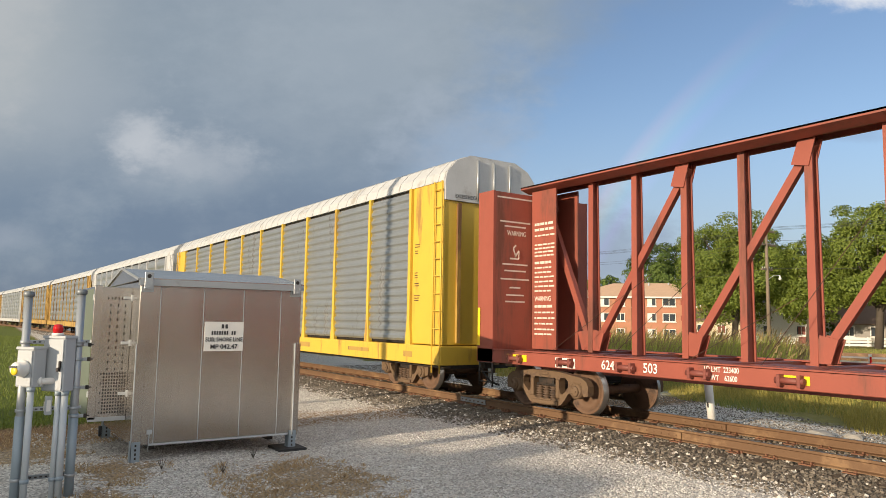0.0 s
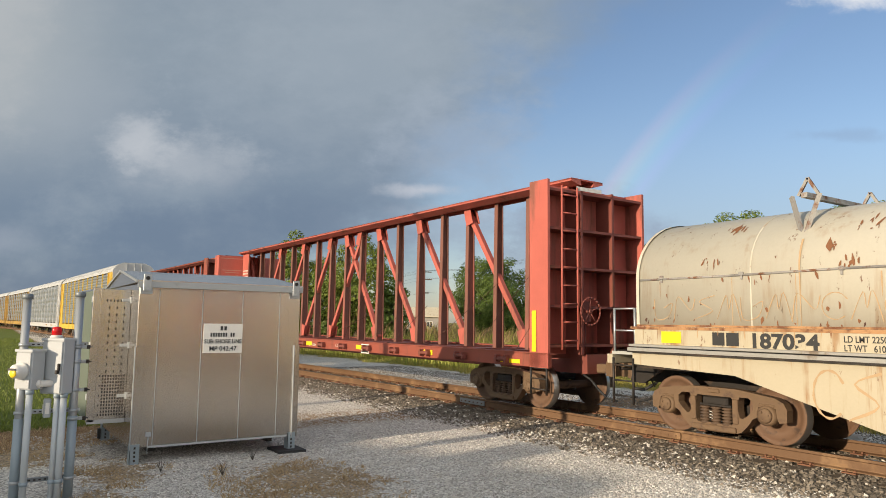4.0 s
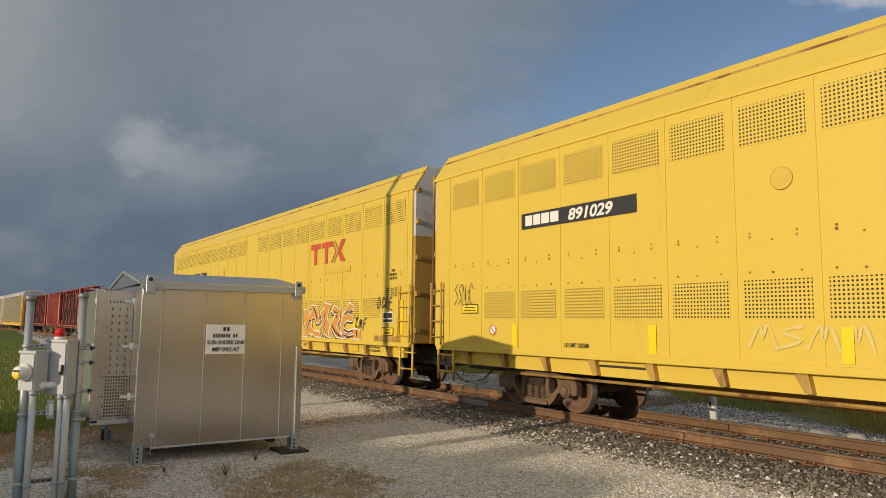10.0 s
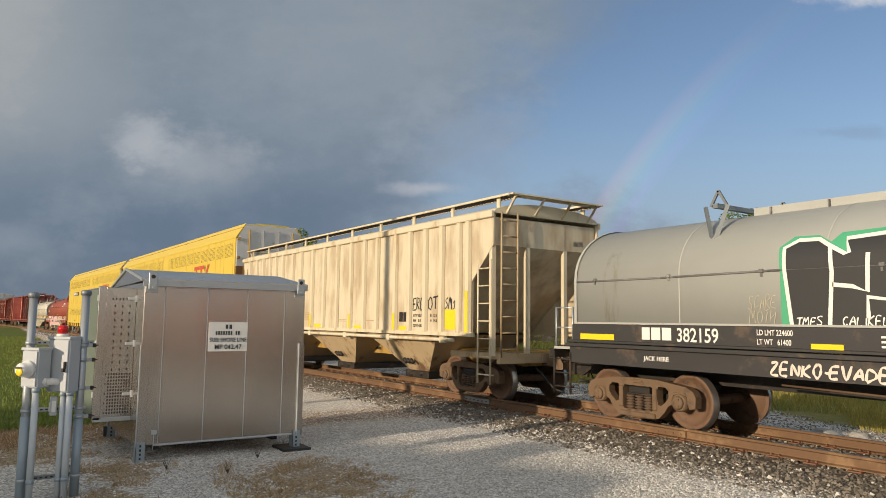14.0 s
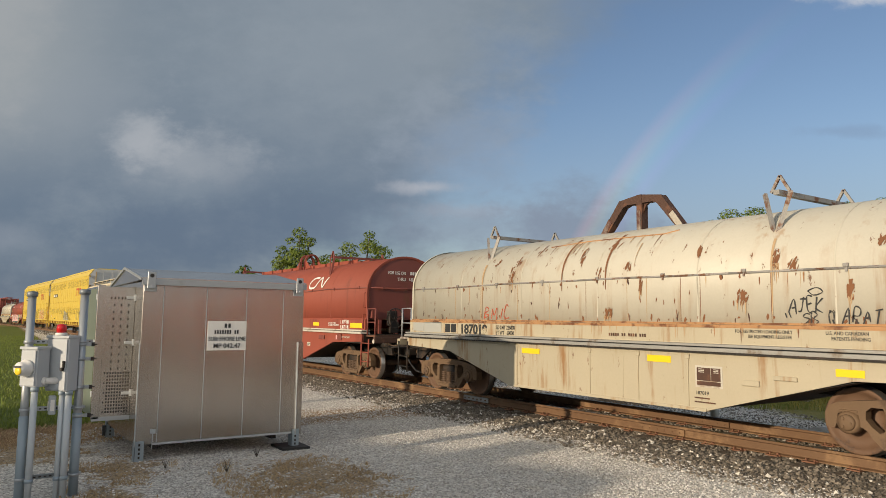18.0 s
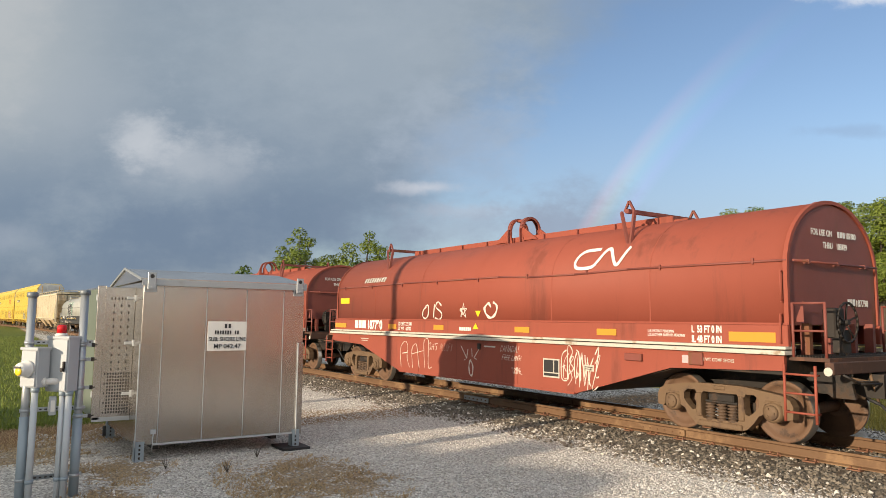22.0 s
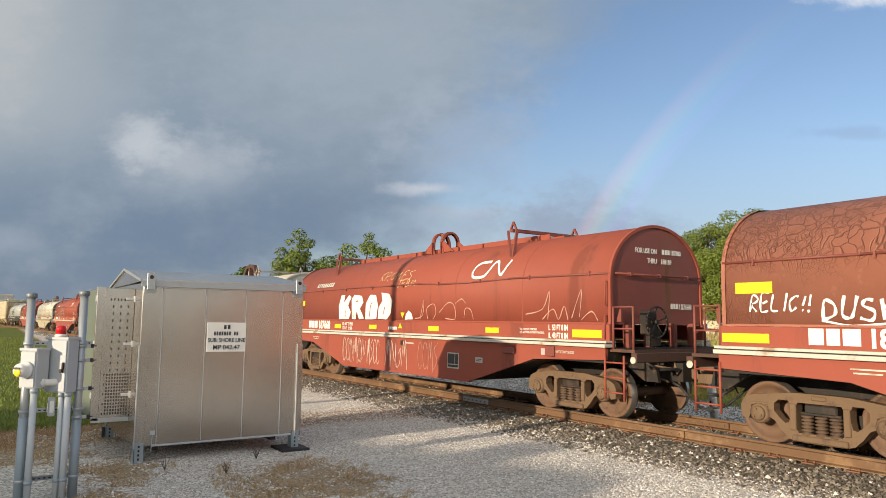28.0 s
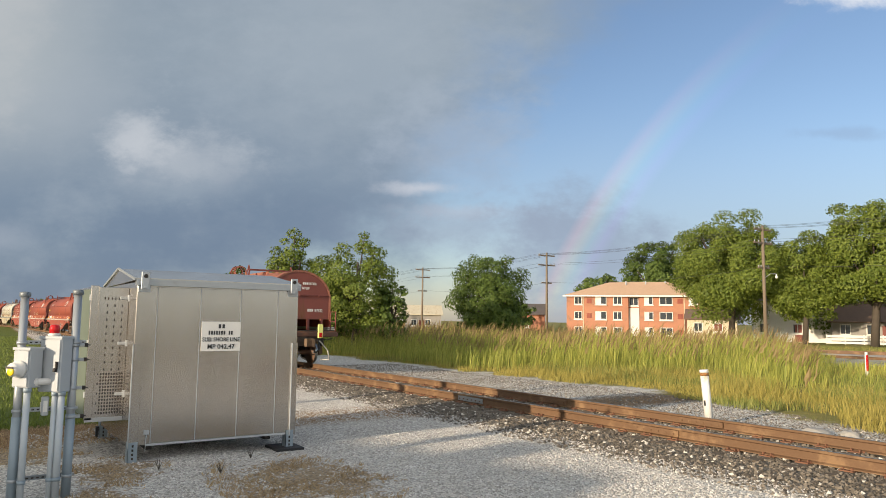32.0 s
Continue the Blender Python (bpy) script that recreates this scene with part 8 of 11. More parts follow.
def build_poles():
    spots = [(-4.0, 54.3, 10.6), (-33.4, 55.8, 10.5), (-61.5, 57.2, 10.3), (-90.7, 58.6, 10.2), (-120.0, 60.0, 10.2)]
    src = None
    for x, y, h in spots:
        p = thing("utility_pole", "weathered timber utility pole with crossarms", "pole", pose(x, y, -0.42), "utility poles")
        bm = bmesh.new()
        rod(bm, (0, 0, 0), (0, 0, h), 0.17, 10, 0.11)
        part("pole_shaft", bm, "wood", p)
        for z, w in ((h - 0.35, 1.25), (h - 1.5, 1.3), (h - 3.6, 0.8)):
            bm = bmesh.new()
            box(bm, -0.06, 0.06, -w, w, z - 0.07, z + 0.07)
            arm = part("crossarm", bm, "wood", p)
            for yy in (-w + 0.1, -w * 0.45, w * 0.45, w - 0.1):
                bm = bmesh.new()
                rod(bm, (0, yy, z + 0.07), (0, yy, z + 0.22), 0.05, 6, 0.03)
                part("insulator", bm, "boxgrey", arm)
        if x == -33.4:
            bm = bmesh.new()
            pipe(bm, [(0, 0, h - 4.5), (0.7, -0.2, h - 4.15), (1.3, -0.4, h - 4.2)], 0.03)
            lampm = part("lamp_arm", bm, "steelpost", p)
            bm = bmesh.new()
            lathe(bm, [(0.04, 0.20), (0.06, 0.05), (0.12, -0.05), (0.10, -0.14), (0.03, -0.18)], 10, "z")
            bmesh.ops.translate(bm, verts=bm.verts, vec=(1.35, -0.42, h - 4.4))
            part("lamp_head", bm, "white", lampm, "pale street lamp head")
    w = thing("power_lines", "thin dark power lines between the poles", "wires")
    for (xa, ya, ha), (xb, yb, hb) in zip(spots, spots[1:]):
        for off, dz in ((-1.1, -0.15), (-0.5, -0.15), (0.5, -0.15), (1.1, -0.15), (-1.1, -1.3), (1.1, -1.3), (0.3, -3.5)):
            bm = bmesh.new()
            pts = []
            for i in range(9):
                t = i / 8
                pts.append((xa + (xb - xa) * t, ya + off + (yb - ya) * t, -0.42 + ha + dz + (hb - ha) * t - 0.55 * 4 * t * (1 - t)))
            pipe(bm, pts, 0.010, 4)
            part("wire", bm, "wire", w)


build_poles()


def build_second_line():
    """The rusty siding past the meadow."""
    s = thing("far_siding", "rusty siding rails on a stone bed", "rails", pose(-25.0, 47.5, -0.40, 0, 0, 20))
    tagged(s, kind="structure")
    bm = bmesh.new()
    prism(bm, [(-2.2, 0), (-1.4, 0.28), (1.4, 0.28), (2.2, 0)], -8, 60, "yz")
    part("bed", bm, "concrete", s, "grey stone bed")
    for y in (-0.75, 0.75):
        bm = bmesh.new()
        box(bm, -8, 60, y - 0.04, y + 0.04, 0.28, 0.46)
        part("siding_rail", bm, "rail", s)


build_second_line()


# ---------------------------------------------------------------- lettering and paint on the cars
def red_lettering(car, digits, load, light, strip="amber", logo=True, url=True):
    Y = -1.342
    blocks(car, -5.75, 1.44, 0.215, (0.20, 0.17, 0.22), Y, "white")
    words(digits, 0.325, "white", car, side(-5.01, 1.43, Y - 0.002), "car_number", wide=0.865).data.offset = 0.012
    words("LD LMT " + load, 0.125, "white", car, side(-3.33, 1.54, Y - 0.002), wide=0.80)
    words("LT WT   " + light, 0.125, "white", car, side(-3.33, 1.42, Y - 0.002), wide=0.80)
    words("L  53 FT 0 IN", 0.145, "white", car, side(5.54, 1.55, Y - 0.002), wide=0.66).data.offset = 0.005
    words("IL 48 FT 0 IN", 0.145, "white", car, side(5.54, 1.40, Y - 0.002), wide=0.66).data.offset = 0.005
    marks(car, [(-7.03, -6.30, 1.44, 1.57), (-3.83, -3.41, 1.45, 1.57), (-1.66, -1.24, 1.46, 1.57), (1.33, 1.78, 1.46, 1.57), (3.58, 4.03, 1.46, 1.57), (6.18, 6.90, 1.43, 1.57)], strip)
    words("U.S. PATENT PENDING", 0.06, "white", car, side(4.70, 1.535, Y - 0.002), "small_words", wide=0.85)
    words("U.S. & OTHER PATENTS PENDING", 0.06, "white", car, side(4.70, 1.475, Y - 0.002), "small_words", wide=0.80)
    blocks(car, -0.61, 1.46, 0.075, (0.07, 0.07, 0.07, 0.06, 0.06, 0.05), Y, "white", "owner_address")
    marks(car, [(-6.84, -6.27, 2.14, 2.30)], "reflector", -1.276, "yellow_placard")
    marks(car, [(-5.20, -4.76, 1.15, 1.17), (-5.16, -4.82, 1.10, 1.12)], "stripe", -1.424, "small_print")
    words("2 INCH WT COMP SHOES", 0.07, "stripe", car, side(5.62, 1.13, -1.424), "shoe_print", wide=0.85)
    marks(car, [(5.42, 5.56, 1.08, 1.20)], "pink", -1.424, "small_placard")
    marks(car, [(3.33, 3.58, 0.82, 0.93)], "stripe", -1.424, "lube_plate")
    marks(car, [(3.36, 3.55, 0.885, 0.90), (3.36, 3.52, 0.85, 0.865)], "ink", -1.4285, "small_print")
    marks(car, [(0.42, 0.80, 1.13, 1.16)], "stripe", -1.424, "small_print")
    bm = bmesh.new()
    box(bm, 0.20, 0.30, -1.45, -1.42, 1.08, 1.20, 0.008)
    part("valve_box", bm, "grime_shade", car, "small greasy valve box")
    # upright grab irons at the rear corner of the hood
    for z0, z1, x in ((2.0, 2.42, 7.0), (1.42, 1.82, 6.98)):
        bm = bmesh.new()
        pipe(bm, [(x - 0.02, -1.27, z1), (x, -1.36, z1), (x, -1.36, z0), (x - 0.02, -1.27, z0)], 0.014, 6)
        part("grab_iron", bm, "oxide", car)
    bm = bmesh.new()
    box(bm, 4.30, 4.66, -1.47, -1.42, 1.06, 1.18, 0.01)
    box(bm, 5.55, 5.80, -1.46, -1.42, 1.06, 1.25, 0.01)
    part("side_bracket", bm, "oxide_dark", car)
    for z0, z1, flip in ((1.76, 1.90, True), (1.50, 1.63, False)):
        bm = bmesh.new()
        y = -1.276 if flip else Y
        prism(bm, [(-0.10, z1), (0.10, z1), (0.0, z0)] if flip else [(-0.10, z0), (0.10, z0), (0.0, z1)], y - 0.004, y)
        part("yellow_triangle", bm, "reflector", car)
    # data panel low on the side
    bm = bmesh.new()
    plates(bm, [(2.27, 2.71, 0.64, 0.99)], -1.422)
    dp = part("data_panel", bm, "stripe", car, "black data panel in a pale border")
    for r in ((2.295, 2.55, 0.74, 0.965), (2.575, 2.685, 0.74, 0.965), (2.295, 2.685, 0.67, 0.72)):
        bm = bmesh.new()
        plates(bm, [r], -1.427)
        part("panel_field", bm, "ink", dp)
    if url:
        bm = bmesh.new()
        for k in range(9):
            prism(bm, [(-5.42 + 0.135 * k, 2.70), (-5.32 + 0.135 * k, 2.70), (-5.29 + 0.135 * k, 2.83), (-5.39 + 0.135 * k, 2.83)], 0, 0.002)
        lay_on_hood(part("owner_address", bm, "white", car))
    if logo:
        lay_on_hood(worm(car, 2.92, 2.66, 1.25, 0.34, -1.2, "white"))
    # print on the rear hood end
    X = R + 0.004
    words("FOR USE ON", 0.13, "white", car, endface(-0.62, 2.98, X), "end_print", wide=0.8)
    words("THRU", 0.13, "white", car, endface(-0.30, 2.80, X), "end_print", wide=0.8)
    first, last = ("187400", "187699") if digits == "187582" else ("187800", "188189")
    words(first, 0.13, "white", car, endface(0.36, 2.98, X), "end_print", wide=0.8)
    words(last, 0.13, "white", car, endface(0.08, 2.80, X), "end_print", wide=0.8)
    words(digits, 0.15, "white", car, endface(0.58, 1.96, X), "car_number", wide=0.85)
    for r in ((0.12, 0.18, 2.98, 3.07), (0.20, 0.26, 2.98, 3.07), (0.28, 0.34, 2.98, 3.07), (0.34, 0.40, 1.97, 2.07), (0.42, 0.48, 1.97, 2.07), (0.50, 0.56, 1.97, 2.07)):
        bm = bmesh.new()
        box(bm, X, X + 0.003, r[0], r[1], r[2], r[3])
        part("end_print", bm, "white", car)
    for s in (-1, 1):
        bm = bmesh.new()
        lathe(bm, [(0.055, -1.362), (0.06, -1.356)], 14)
        bmesh.ops.translate(bm, verts=bm.verts, vec=(s * 7.60, 0, 1.08))
        part("round_seal", bm, "stripe", car, "pale round seal")
        bm = bmesh.new()
        prism(bm, [(s * 7.10, 1.72), (s * 7.22, 1.72), (s * 7.22, 2.02)], -1.20, -1.18)
        part("roping_bracket", bm, "reflector" if s > 0 and digits == "187582" else "oxide_dark", car)


red_lettering(g774, "187774", "224000", "62000")
for ob in [c for c in g774.children if c.name.startswith(("reflective_strip", "small_print", "data_panel")) and -4.0 < c.data.vertices[0].co.x < 3.6]:
    for sub in list(ob.children):
        bpy.data.objects.remove(sub)
    bpy.data.objects.remove(ob)
red_lettering(g289, "188289", "224700", "61300", "reflector")
red_lettering(g685, "187685", "224200", "61800")
red_lettering(g790, "187790", "225300", "60700")
red_lettering(g949, "187949", "225400", "60600")
red_lettering(g668, "187668", "224500", "61500", "reflector")
red_lettering(g582, "187582", "224300", "61700", "reflector", logo=False, url=False)


def tag(car, seed, x0, x1, z0, z1, y, material, w, n, label="sprayed tag"):
    rng = random.Random(seed)
    return strokes(car, "graffiti", scrawl(rng, x0, z0, x1 - x0, z1 - z0, n), y, w * 0.75, material, label, True)


# single-line letters in a box of one by one
PEN = {}
PEN["A"] = [[(0, 0), (0.5, 1), (0.9, 0)], [(0.2, 0.38), (0.8, 0.42)]]
PEN["B"] = [[(0.05, 0), (0.1, 1), (0.7, 0.85), (0.15, 0.52), (0.8, 0.25), (0.05, 0)]]
PEN["C"] = [[(0.85, 0.85), (0.4, 1), (0.05, 0.5), (0.3, 0.02), (0.85, 0.15)]]
PEN["D"] = [[(0.05, 0), (0.1, 1), (0.7, 0.8), (0.8, 0.3), (0.05, 0)]]
PEN["E"] = [[(0.8, 1), (0.1, 0.95), (0.05, 0.05), (0.85, 0)], [(0.1, 0.5), (0.7, 0.52)]]
PEN["F"] = [[(0.9, 1), (0.1, 0.92), (0.05, 0)], [(0.1, 0.5), (0.7, 0.55)]]
PEN["G"] = [[(0.85, 0.9), (0.35, 1), (0.03, 0.5), (0.3, 0), (0.8, 0.1), (0.82, 0.45), (0.5, 0.45)]]
PEN["H"] = [[(0.05, 0), (0.12, 1)], [(0.8, 0), (0.85, 1)], [(0.1, 0.48), (0.82, 0.52)]]
PEN["I"] = [[(0.4, 0), (0.45, 1)]]
PEN["J"] = [[(0.3, 1), (0.9, 1)], [(0.65, 1), (0.6, 0.15), (0.3, 0), (0.02, 0.25)]]
PEN["K"] = [[(0.08, 0), (0.12, 1)], [(0.85, 1), (0.12, 0.48), (0.9, 0)]]
PEN["L"] = [[(0.12, 1), (0.05, 0.05), (0.85, 0)]]
PEN["M"] = [[(0, 0), (0.15, 1), (0.45, 0.35), (0.8, 1), (0.92, 0)]]
PEN["N"] = [[(0.05, 0), (0.1, 1), (0.8, 0.05), (0.85, 1)]]
PEN["O"] = [[(0.45, 1), (0.05, 0.65), (0.12, 0.15), (0.5, 0), (0.85, 0.4), (0.75, 0.88), (0.45, 1)]]
PEN["Q"] = [[(0.45, 1), (0.05, 0.6), (0.2, 0.1), (0.7, 0.2), (0.8, 0.7), (0.45, 1)], [(0.5, 0.3), (0.9, 0)]]
PEN["P"] = [[(0.08, 0), (0.12, 1), (0.8, 0.85), (0.7, 0.5), (0.12, 0.45)]]
PEN["R"] = [[(0.05, 0), (0.1, 1), (0.75, 0.88), (0.68, 0.58), (0.12, 0.48), (0.85, 0)]]
PEN["S"] = [[(0.85, 0.9), (0.35, 1), (0.1, 0.72), (0.75, 0.35), (0.55, 0.02), (0.02, 0.1)]]
PEN["T"] = [[(0, 0.92), (0.95, 1)], [(0.48, 0.95), (0.42, 0)]]
PEN["U"] = [[(0.08, 1), (0.1, 0.25), (0.4, 0), (0.78, 0.2), (0.85, 1)]]
PEN["V"] = [[(0.02, 1), (0.42, 0), (0.9, 1)]]
PEN["W"] = [[(0, 1), (0.22, 0), (0.47, 0.6), (0.72, 0), (0.95, 1)]]
PEN["X"] = [[(0.05, 0), (0.85, 1)], [(0.08, 1), (0.85, 0)]]
PEN["Y"] = [[(0.05, 1), (0.45, 0.5), (0.85, 1)], [(0.45, 0.5), (0.4, 0)]]
PEN["Z"] = [[(0.08, 0.95), (0.85, 1), (0.05, 0.05), (0.9, 0)]]
PEN["!"] = [[(0.4, 1), (0.35, 0.35)], [(0.33, 0.1), (0.33, 0.0)]]
PEN["2"] = [[(0.1, 0.75), (0.45, 1), (0.8, 0.7), (0.1, 0), (0.9, 0)]]
PEN["0"] = [[(0.45, 1), (0.1, 0.6), (0.2, 0.1), (0.6, 0), (0.8, 0.5), (0.45, 1)]]
PEN["1"] = [[(0.3, 0.8), (0.5, 1), (0.45, 0)]]
PEN["-"] = [[(0.1, 0.45), (0.7, 0.5)]]
PEN[" "] = []


def pen(car, text, x0, x1, z0, z1, y, material, thick, label, lean=0.12, loose=0.05, seed=1):
    """Hand-drawn words in single lines."""
    rng, made, h = random.Random(seed), [], z1 - z0
    wide = [0.5 if c in "I!1- " else (1.2 if c in "MW" else 1.0) for c in text]
    unit, at = (x1 - x0) / sum(wide), 0.0
    for i, ch in enumerate(text):
        w, px = unit * min(1.0, wide[i] + 0.2), x0 + at
        at += unit * wide[i]
        k, dz, lines = rng.uniform(0.86, 1.1), rng.uniform(-0.5, 0.5) * loose * h, []
        for ln in PEN[ch]:
            lines.append([(px + a * 0.86 * w + lean * b * h + rng.uniform(-1, 1) * loose * w, z0 + dz + b * h * k + rng.uniform(-1, 1) * loose * h) for a, b in ln])
        if lines:
            made.append(strokes(car, "graffiti", lines, y - 0.0004 * (i % 5), thick, material, label, True))
    return made


def cut_letters(car, polys, y, face, edge, thick, label, drop=None, depth=(0.07, -0.05)):
    """Sprayed letters as flat fields with an even edge line and, where named, a dropped shadow."""
    for k, q in enumerate(polys):
        if drop:
            bm = bmesh.new()
            bm.faces.new([bm.verts.new((a + depth[0], y - 0.0005 - 0.0002 * k, b + depth[1])) for a, b in q])
            part("graffiti", bm, drop, car)
            strokes(car, "graffiti", [[(a + depth[0] * 0.6, b + depth[1] * 0.6) for a, b in q + q[:1]]], y, thick * 2.0, drop)
        bm = bmesh.new()
        bm.faces.new([bm.verts.new((a, y - 0.0065 - 0.0002 * k, b)) for a, b in q])
        part("graffiti", bm, face, car, label)
        if edge:
            strokes(car, "graffiti", [q + q[:1]], y - 0.0075, thick, edge)


# tall pink letters across the sill of one car, over dark clouds of spray
def sprayed(shape, material, off, label=""):
    """One flat field of paint, cut where it jumps from the lower side to the band above."""
    for Y, lo, hi in ((-1.4225, 0.40, 1.262), (-1.342, 1.388, 1.668)):
        bm = bmesh.new()
        bm.faces.new([bm.verts.new((a, Y - off, b)) for a, b in shape])
        bmesh.ops.triangulate(bm, faces=bm.faces[:])
        for z, up in ((lo, False), (hi, True)):
            bmesh.ops.bisect_plane(bm, geom=bm.verts[:] + bm.edges[:] + bm.faces[:], plane_co=(0, 0, z), plane_no=(0, 0, 1), clear_outer=up, clear_inner=not up)
        if bm.faces:
            part("graffiti", bm, material, g774, label)
        else:
            bm.free()


rng = random.Random(31)
low = [(-3.98 + 0.30 * k, 0.47 + rng.uniform(-0.03, 0.03) + (0.08 if k < 3 else 0.0)) for k in range(26)]
sprayed([(-3.98, 1.70)] + low + [(low[-1][0], 1.70)], "ink", 0.0015, "dark spray cloud round pink letters")
for k in range(13):
    # pale blue glow in the dark band below the letters
    cx, w = -3.0 + 0.53 * k, rng.uniform(0.16, 0.24)
    sprayed([(cx + w * math.cos(6.2832 * i / 12), 0.60 + 0.05 * math.sin(6.2832 * i / 12 + 0.3)) for i in range(12)], "haze_blue", 0.0022, "pale blue glow in the spray cloud")

def pink_letter(shape, k):
    """A pink field with a white lower edge, and its paint across the sill strip."""
    mx, mz = sum(a for a, b in shape) / len(shape), sum(b for a, b in shape) / len(shape)
    sprayed([(a + 0.012, b - 0.008) for a, b in shape], "white", 0.0030 + 0.0001 * k)
    sprayed([(a - 0.016 * (a > mx), b + 0.016 * (b < mz)) for a, b in shape], "pink", 0.0042 + 0.0001 * k, "tall pink sprayed letter")
    bm = bmesh.new()
    plates(bm, [(min(a for a, b in shape), max(a for a, b in shape), 1.282, 1.322)], -1.4905, 0.001)
    part("graffiti", bm, "pink", g774, "pink paint across the sill strip")


pink_letter([(-3.90, 1.69), (-2.96, 1.70), (-3.13, 1.32), (-2.84, 1.14), (-2.78, 0.88), (-2.97, 0.68), (-3.29, 0.61), (-3.90, 0.63)], 0)
pink_letter([(-2.74, 1.70), (-1.95, 1.71), (-1.96, 1.33), (-1.77, 1.31), (-1.78, 0.72), (-2.75, 0.72)], 1)
pink_letter([(-1.69, 1.71), (-0.92, 1.71), (-0.90, 0.74), (-1.67, 0.76)], 2)
pink_letter([(-0.82, 1.71), (-0.52, 1.71), (-0.17, 1.32), (-0.27, 1.72), (0.16, 1.72), (0.13, 0.71), (-0.17, 0.70), (-0.44, 1.19), (-0.49, 0.72), (-0.84, 0.74)], 3)
pink_letter([(0.21, 1.72), (0.55, 1.72), (0.55, 1.05), (1.07, 1.02), (1.05, 0.72), (0.18, 0.72)], 4)
pink_letter([(1.14, 1.72), (1.45, 1.73), (1.44, 1.57), (1.86, 1.56), (1.87, 1.24), (1.43, 1.22), (1.42, 1.04), (1.94, 1.04), (1.93, 0.72), (1.10, 0.74)], 5)
pink_letter([(2.00, 1.73), (2.33, 1.73), (2.28, 1.06), (2.62, 1.02), (2.76, 1.10), (2.74, 0.73), (1.97, 0.73)], 6)
pink_letter([(2.82, 1.73), (3.15, 1.74), (3.14, 1.52), (3.03, 1.52), (3.02, 1.38), (3.15, 1.38), (3.14, 1.25), (3.04, 1.24), (3.01, 0.72), (2.79, 0.71)], 7)
sprayed([(-3.54, 1.70), (-3.26, 1.70), (-3.36, 1.34), (-3.60, 1.34)], "teal", 0.0054)
sprayed([(-3.56, 1.11), (-3.33, 1.15), (-3.19, 1.00), (-3.33, 0.86), (-3.56, 0.89)], "teal", 0.0054)
sprayed([(-3.55, 1.00), (-3.43, 1.03), (-3.41, 0.92), (-3.53, 0.93)], "lime", 0.0062)
sprayed([(-2.40, 1.70), (-2.02, 1.70), (-2.02, 1.50), (-2.40, 1.49)], "teal", 0.0054)
sprayed([(-2.44, 1.24), (-1.78, 1.25), (-1.78, 1.07), (-2.44, 1.04)], "teal", 0.0054)
sprayed([(-2.38, 1.20), (-1.91, 1.20), (-1.94, 1.10), (-2.38, 1.08)], "haze_blue", 0.0062)
sprayed([(-1.44, 1.63), (-1.13, 1.63), (-1.15, 1.06), (-1.45, 1.08)], "teal", 0.0054)
sprayed([(-1.41, 1.56), (-1.24, 1.56), (-1.25, 1.09), (-1.41, 1.10)], "lime", 0.0062)
sprayed([(0.69, 1.67), (1.00, 1.67), (1.00, 1.56), (0.68, 1.57)], "haze_blue", 0.0062)
sprayed([(0.62, 1.54), (0.90, 1.52), (0.89, 1.10), (0.56, 1.11)], "lime", 0.0062)
sprayed([(1.47, 1.71), (1.90, 1.71), (1.90, 1.59), (1.47, 1.60)], "haze_blue", 0.0062)
sprayed([(1.49, 1.18), (1.92, 1.17), (1.89, 1.06), (1.48, 1.07)], "haze_blue", 0.0062)
sprayed([(2.38, 1.70), (2.59, 1.70), (2.56, 1.11), (2.34, 1.12)], "green", 0.0062)
sprayed([(2.65, 1.66), (2.77, 1.66), (2.75, 1.23), (2.64, 1.25)], "haze_blue", 0.0062)
for pts, mt in (([(-0.34, 0.92), (-0.50, 0.45), (-0.18, 0.42)], "lime"), ([(-2.95, 0.66), (-3.08, 0.50), (-2.86, 0.48)], "lime"), ([(-3.0, 0.46), (-2.2, 0.43), (-2.2, 0.47)], "lime")):
    bm = bmesh.new()
    prism(bm, pts, -1.4292, -1.4286)
    part("graffiti", bm, mt, g774, "pale yellow drip")
for x, z, rx, rz, mt in ((-4.1, 1.02, 0.16, 0.17, "green"), (-0.6, 0.44, 0.09, 0.04, "green"), (0.95, 0.44, 0.30, 0.035, "green"), (2.45, 0.43, 0.16, 0.05, "green"), (2.15, 0.44, 0.08, 0.045, "lime"), (3.0, 0.43, 0.06, 0.05, "green"),
                         (3.34, 0.70, 0.14, 0.28, "lime"), (3.40, 0.97, 0.10, 0.11, "green"), (3.74, 0.98, 0.22, 0.21, "green"), (3.74, 0.99, 0.06, 0.035, "lime")):
    bm = bmesh.new()
    prism(bm, [(x + rx * math.cos(a), z + rz * math.sin(a)) for a in [6.2832 * i / 16 for i in range(16)]], -1.4296 if mt == "green" else -1.4302, -1.4286)
    part("graffiti", bm, mt, g774, "bright spray blob")
marks(g774, [(3.62, 3.90, 1.40, 1.66)], "lime", -1.3425, "graffiti")
tag(g774, 3, -5.7, -5.2, 1.85, 2.1, -1.276, "faint", 0.02, 3)
tag(g774, 4, 3.9, 4.3, 0.62, 1.1, -1.424, "faint", 0.014, 3)


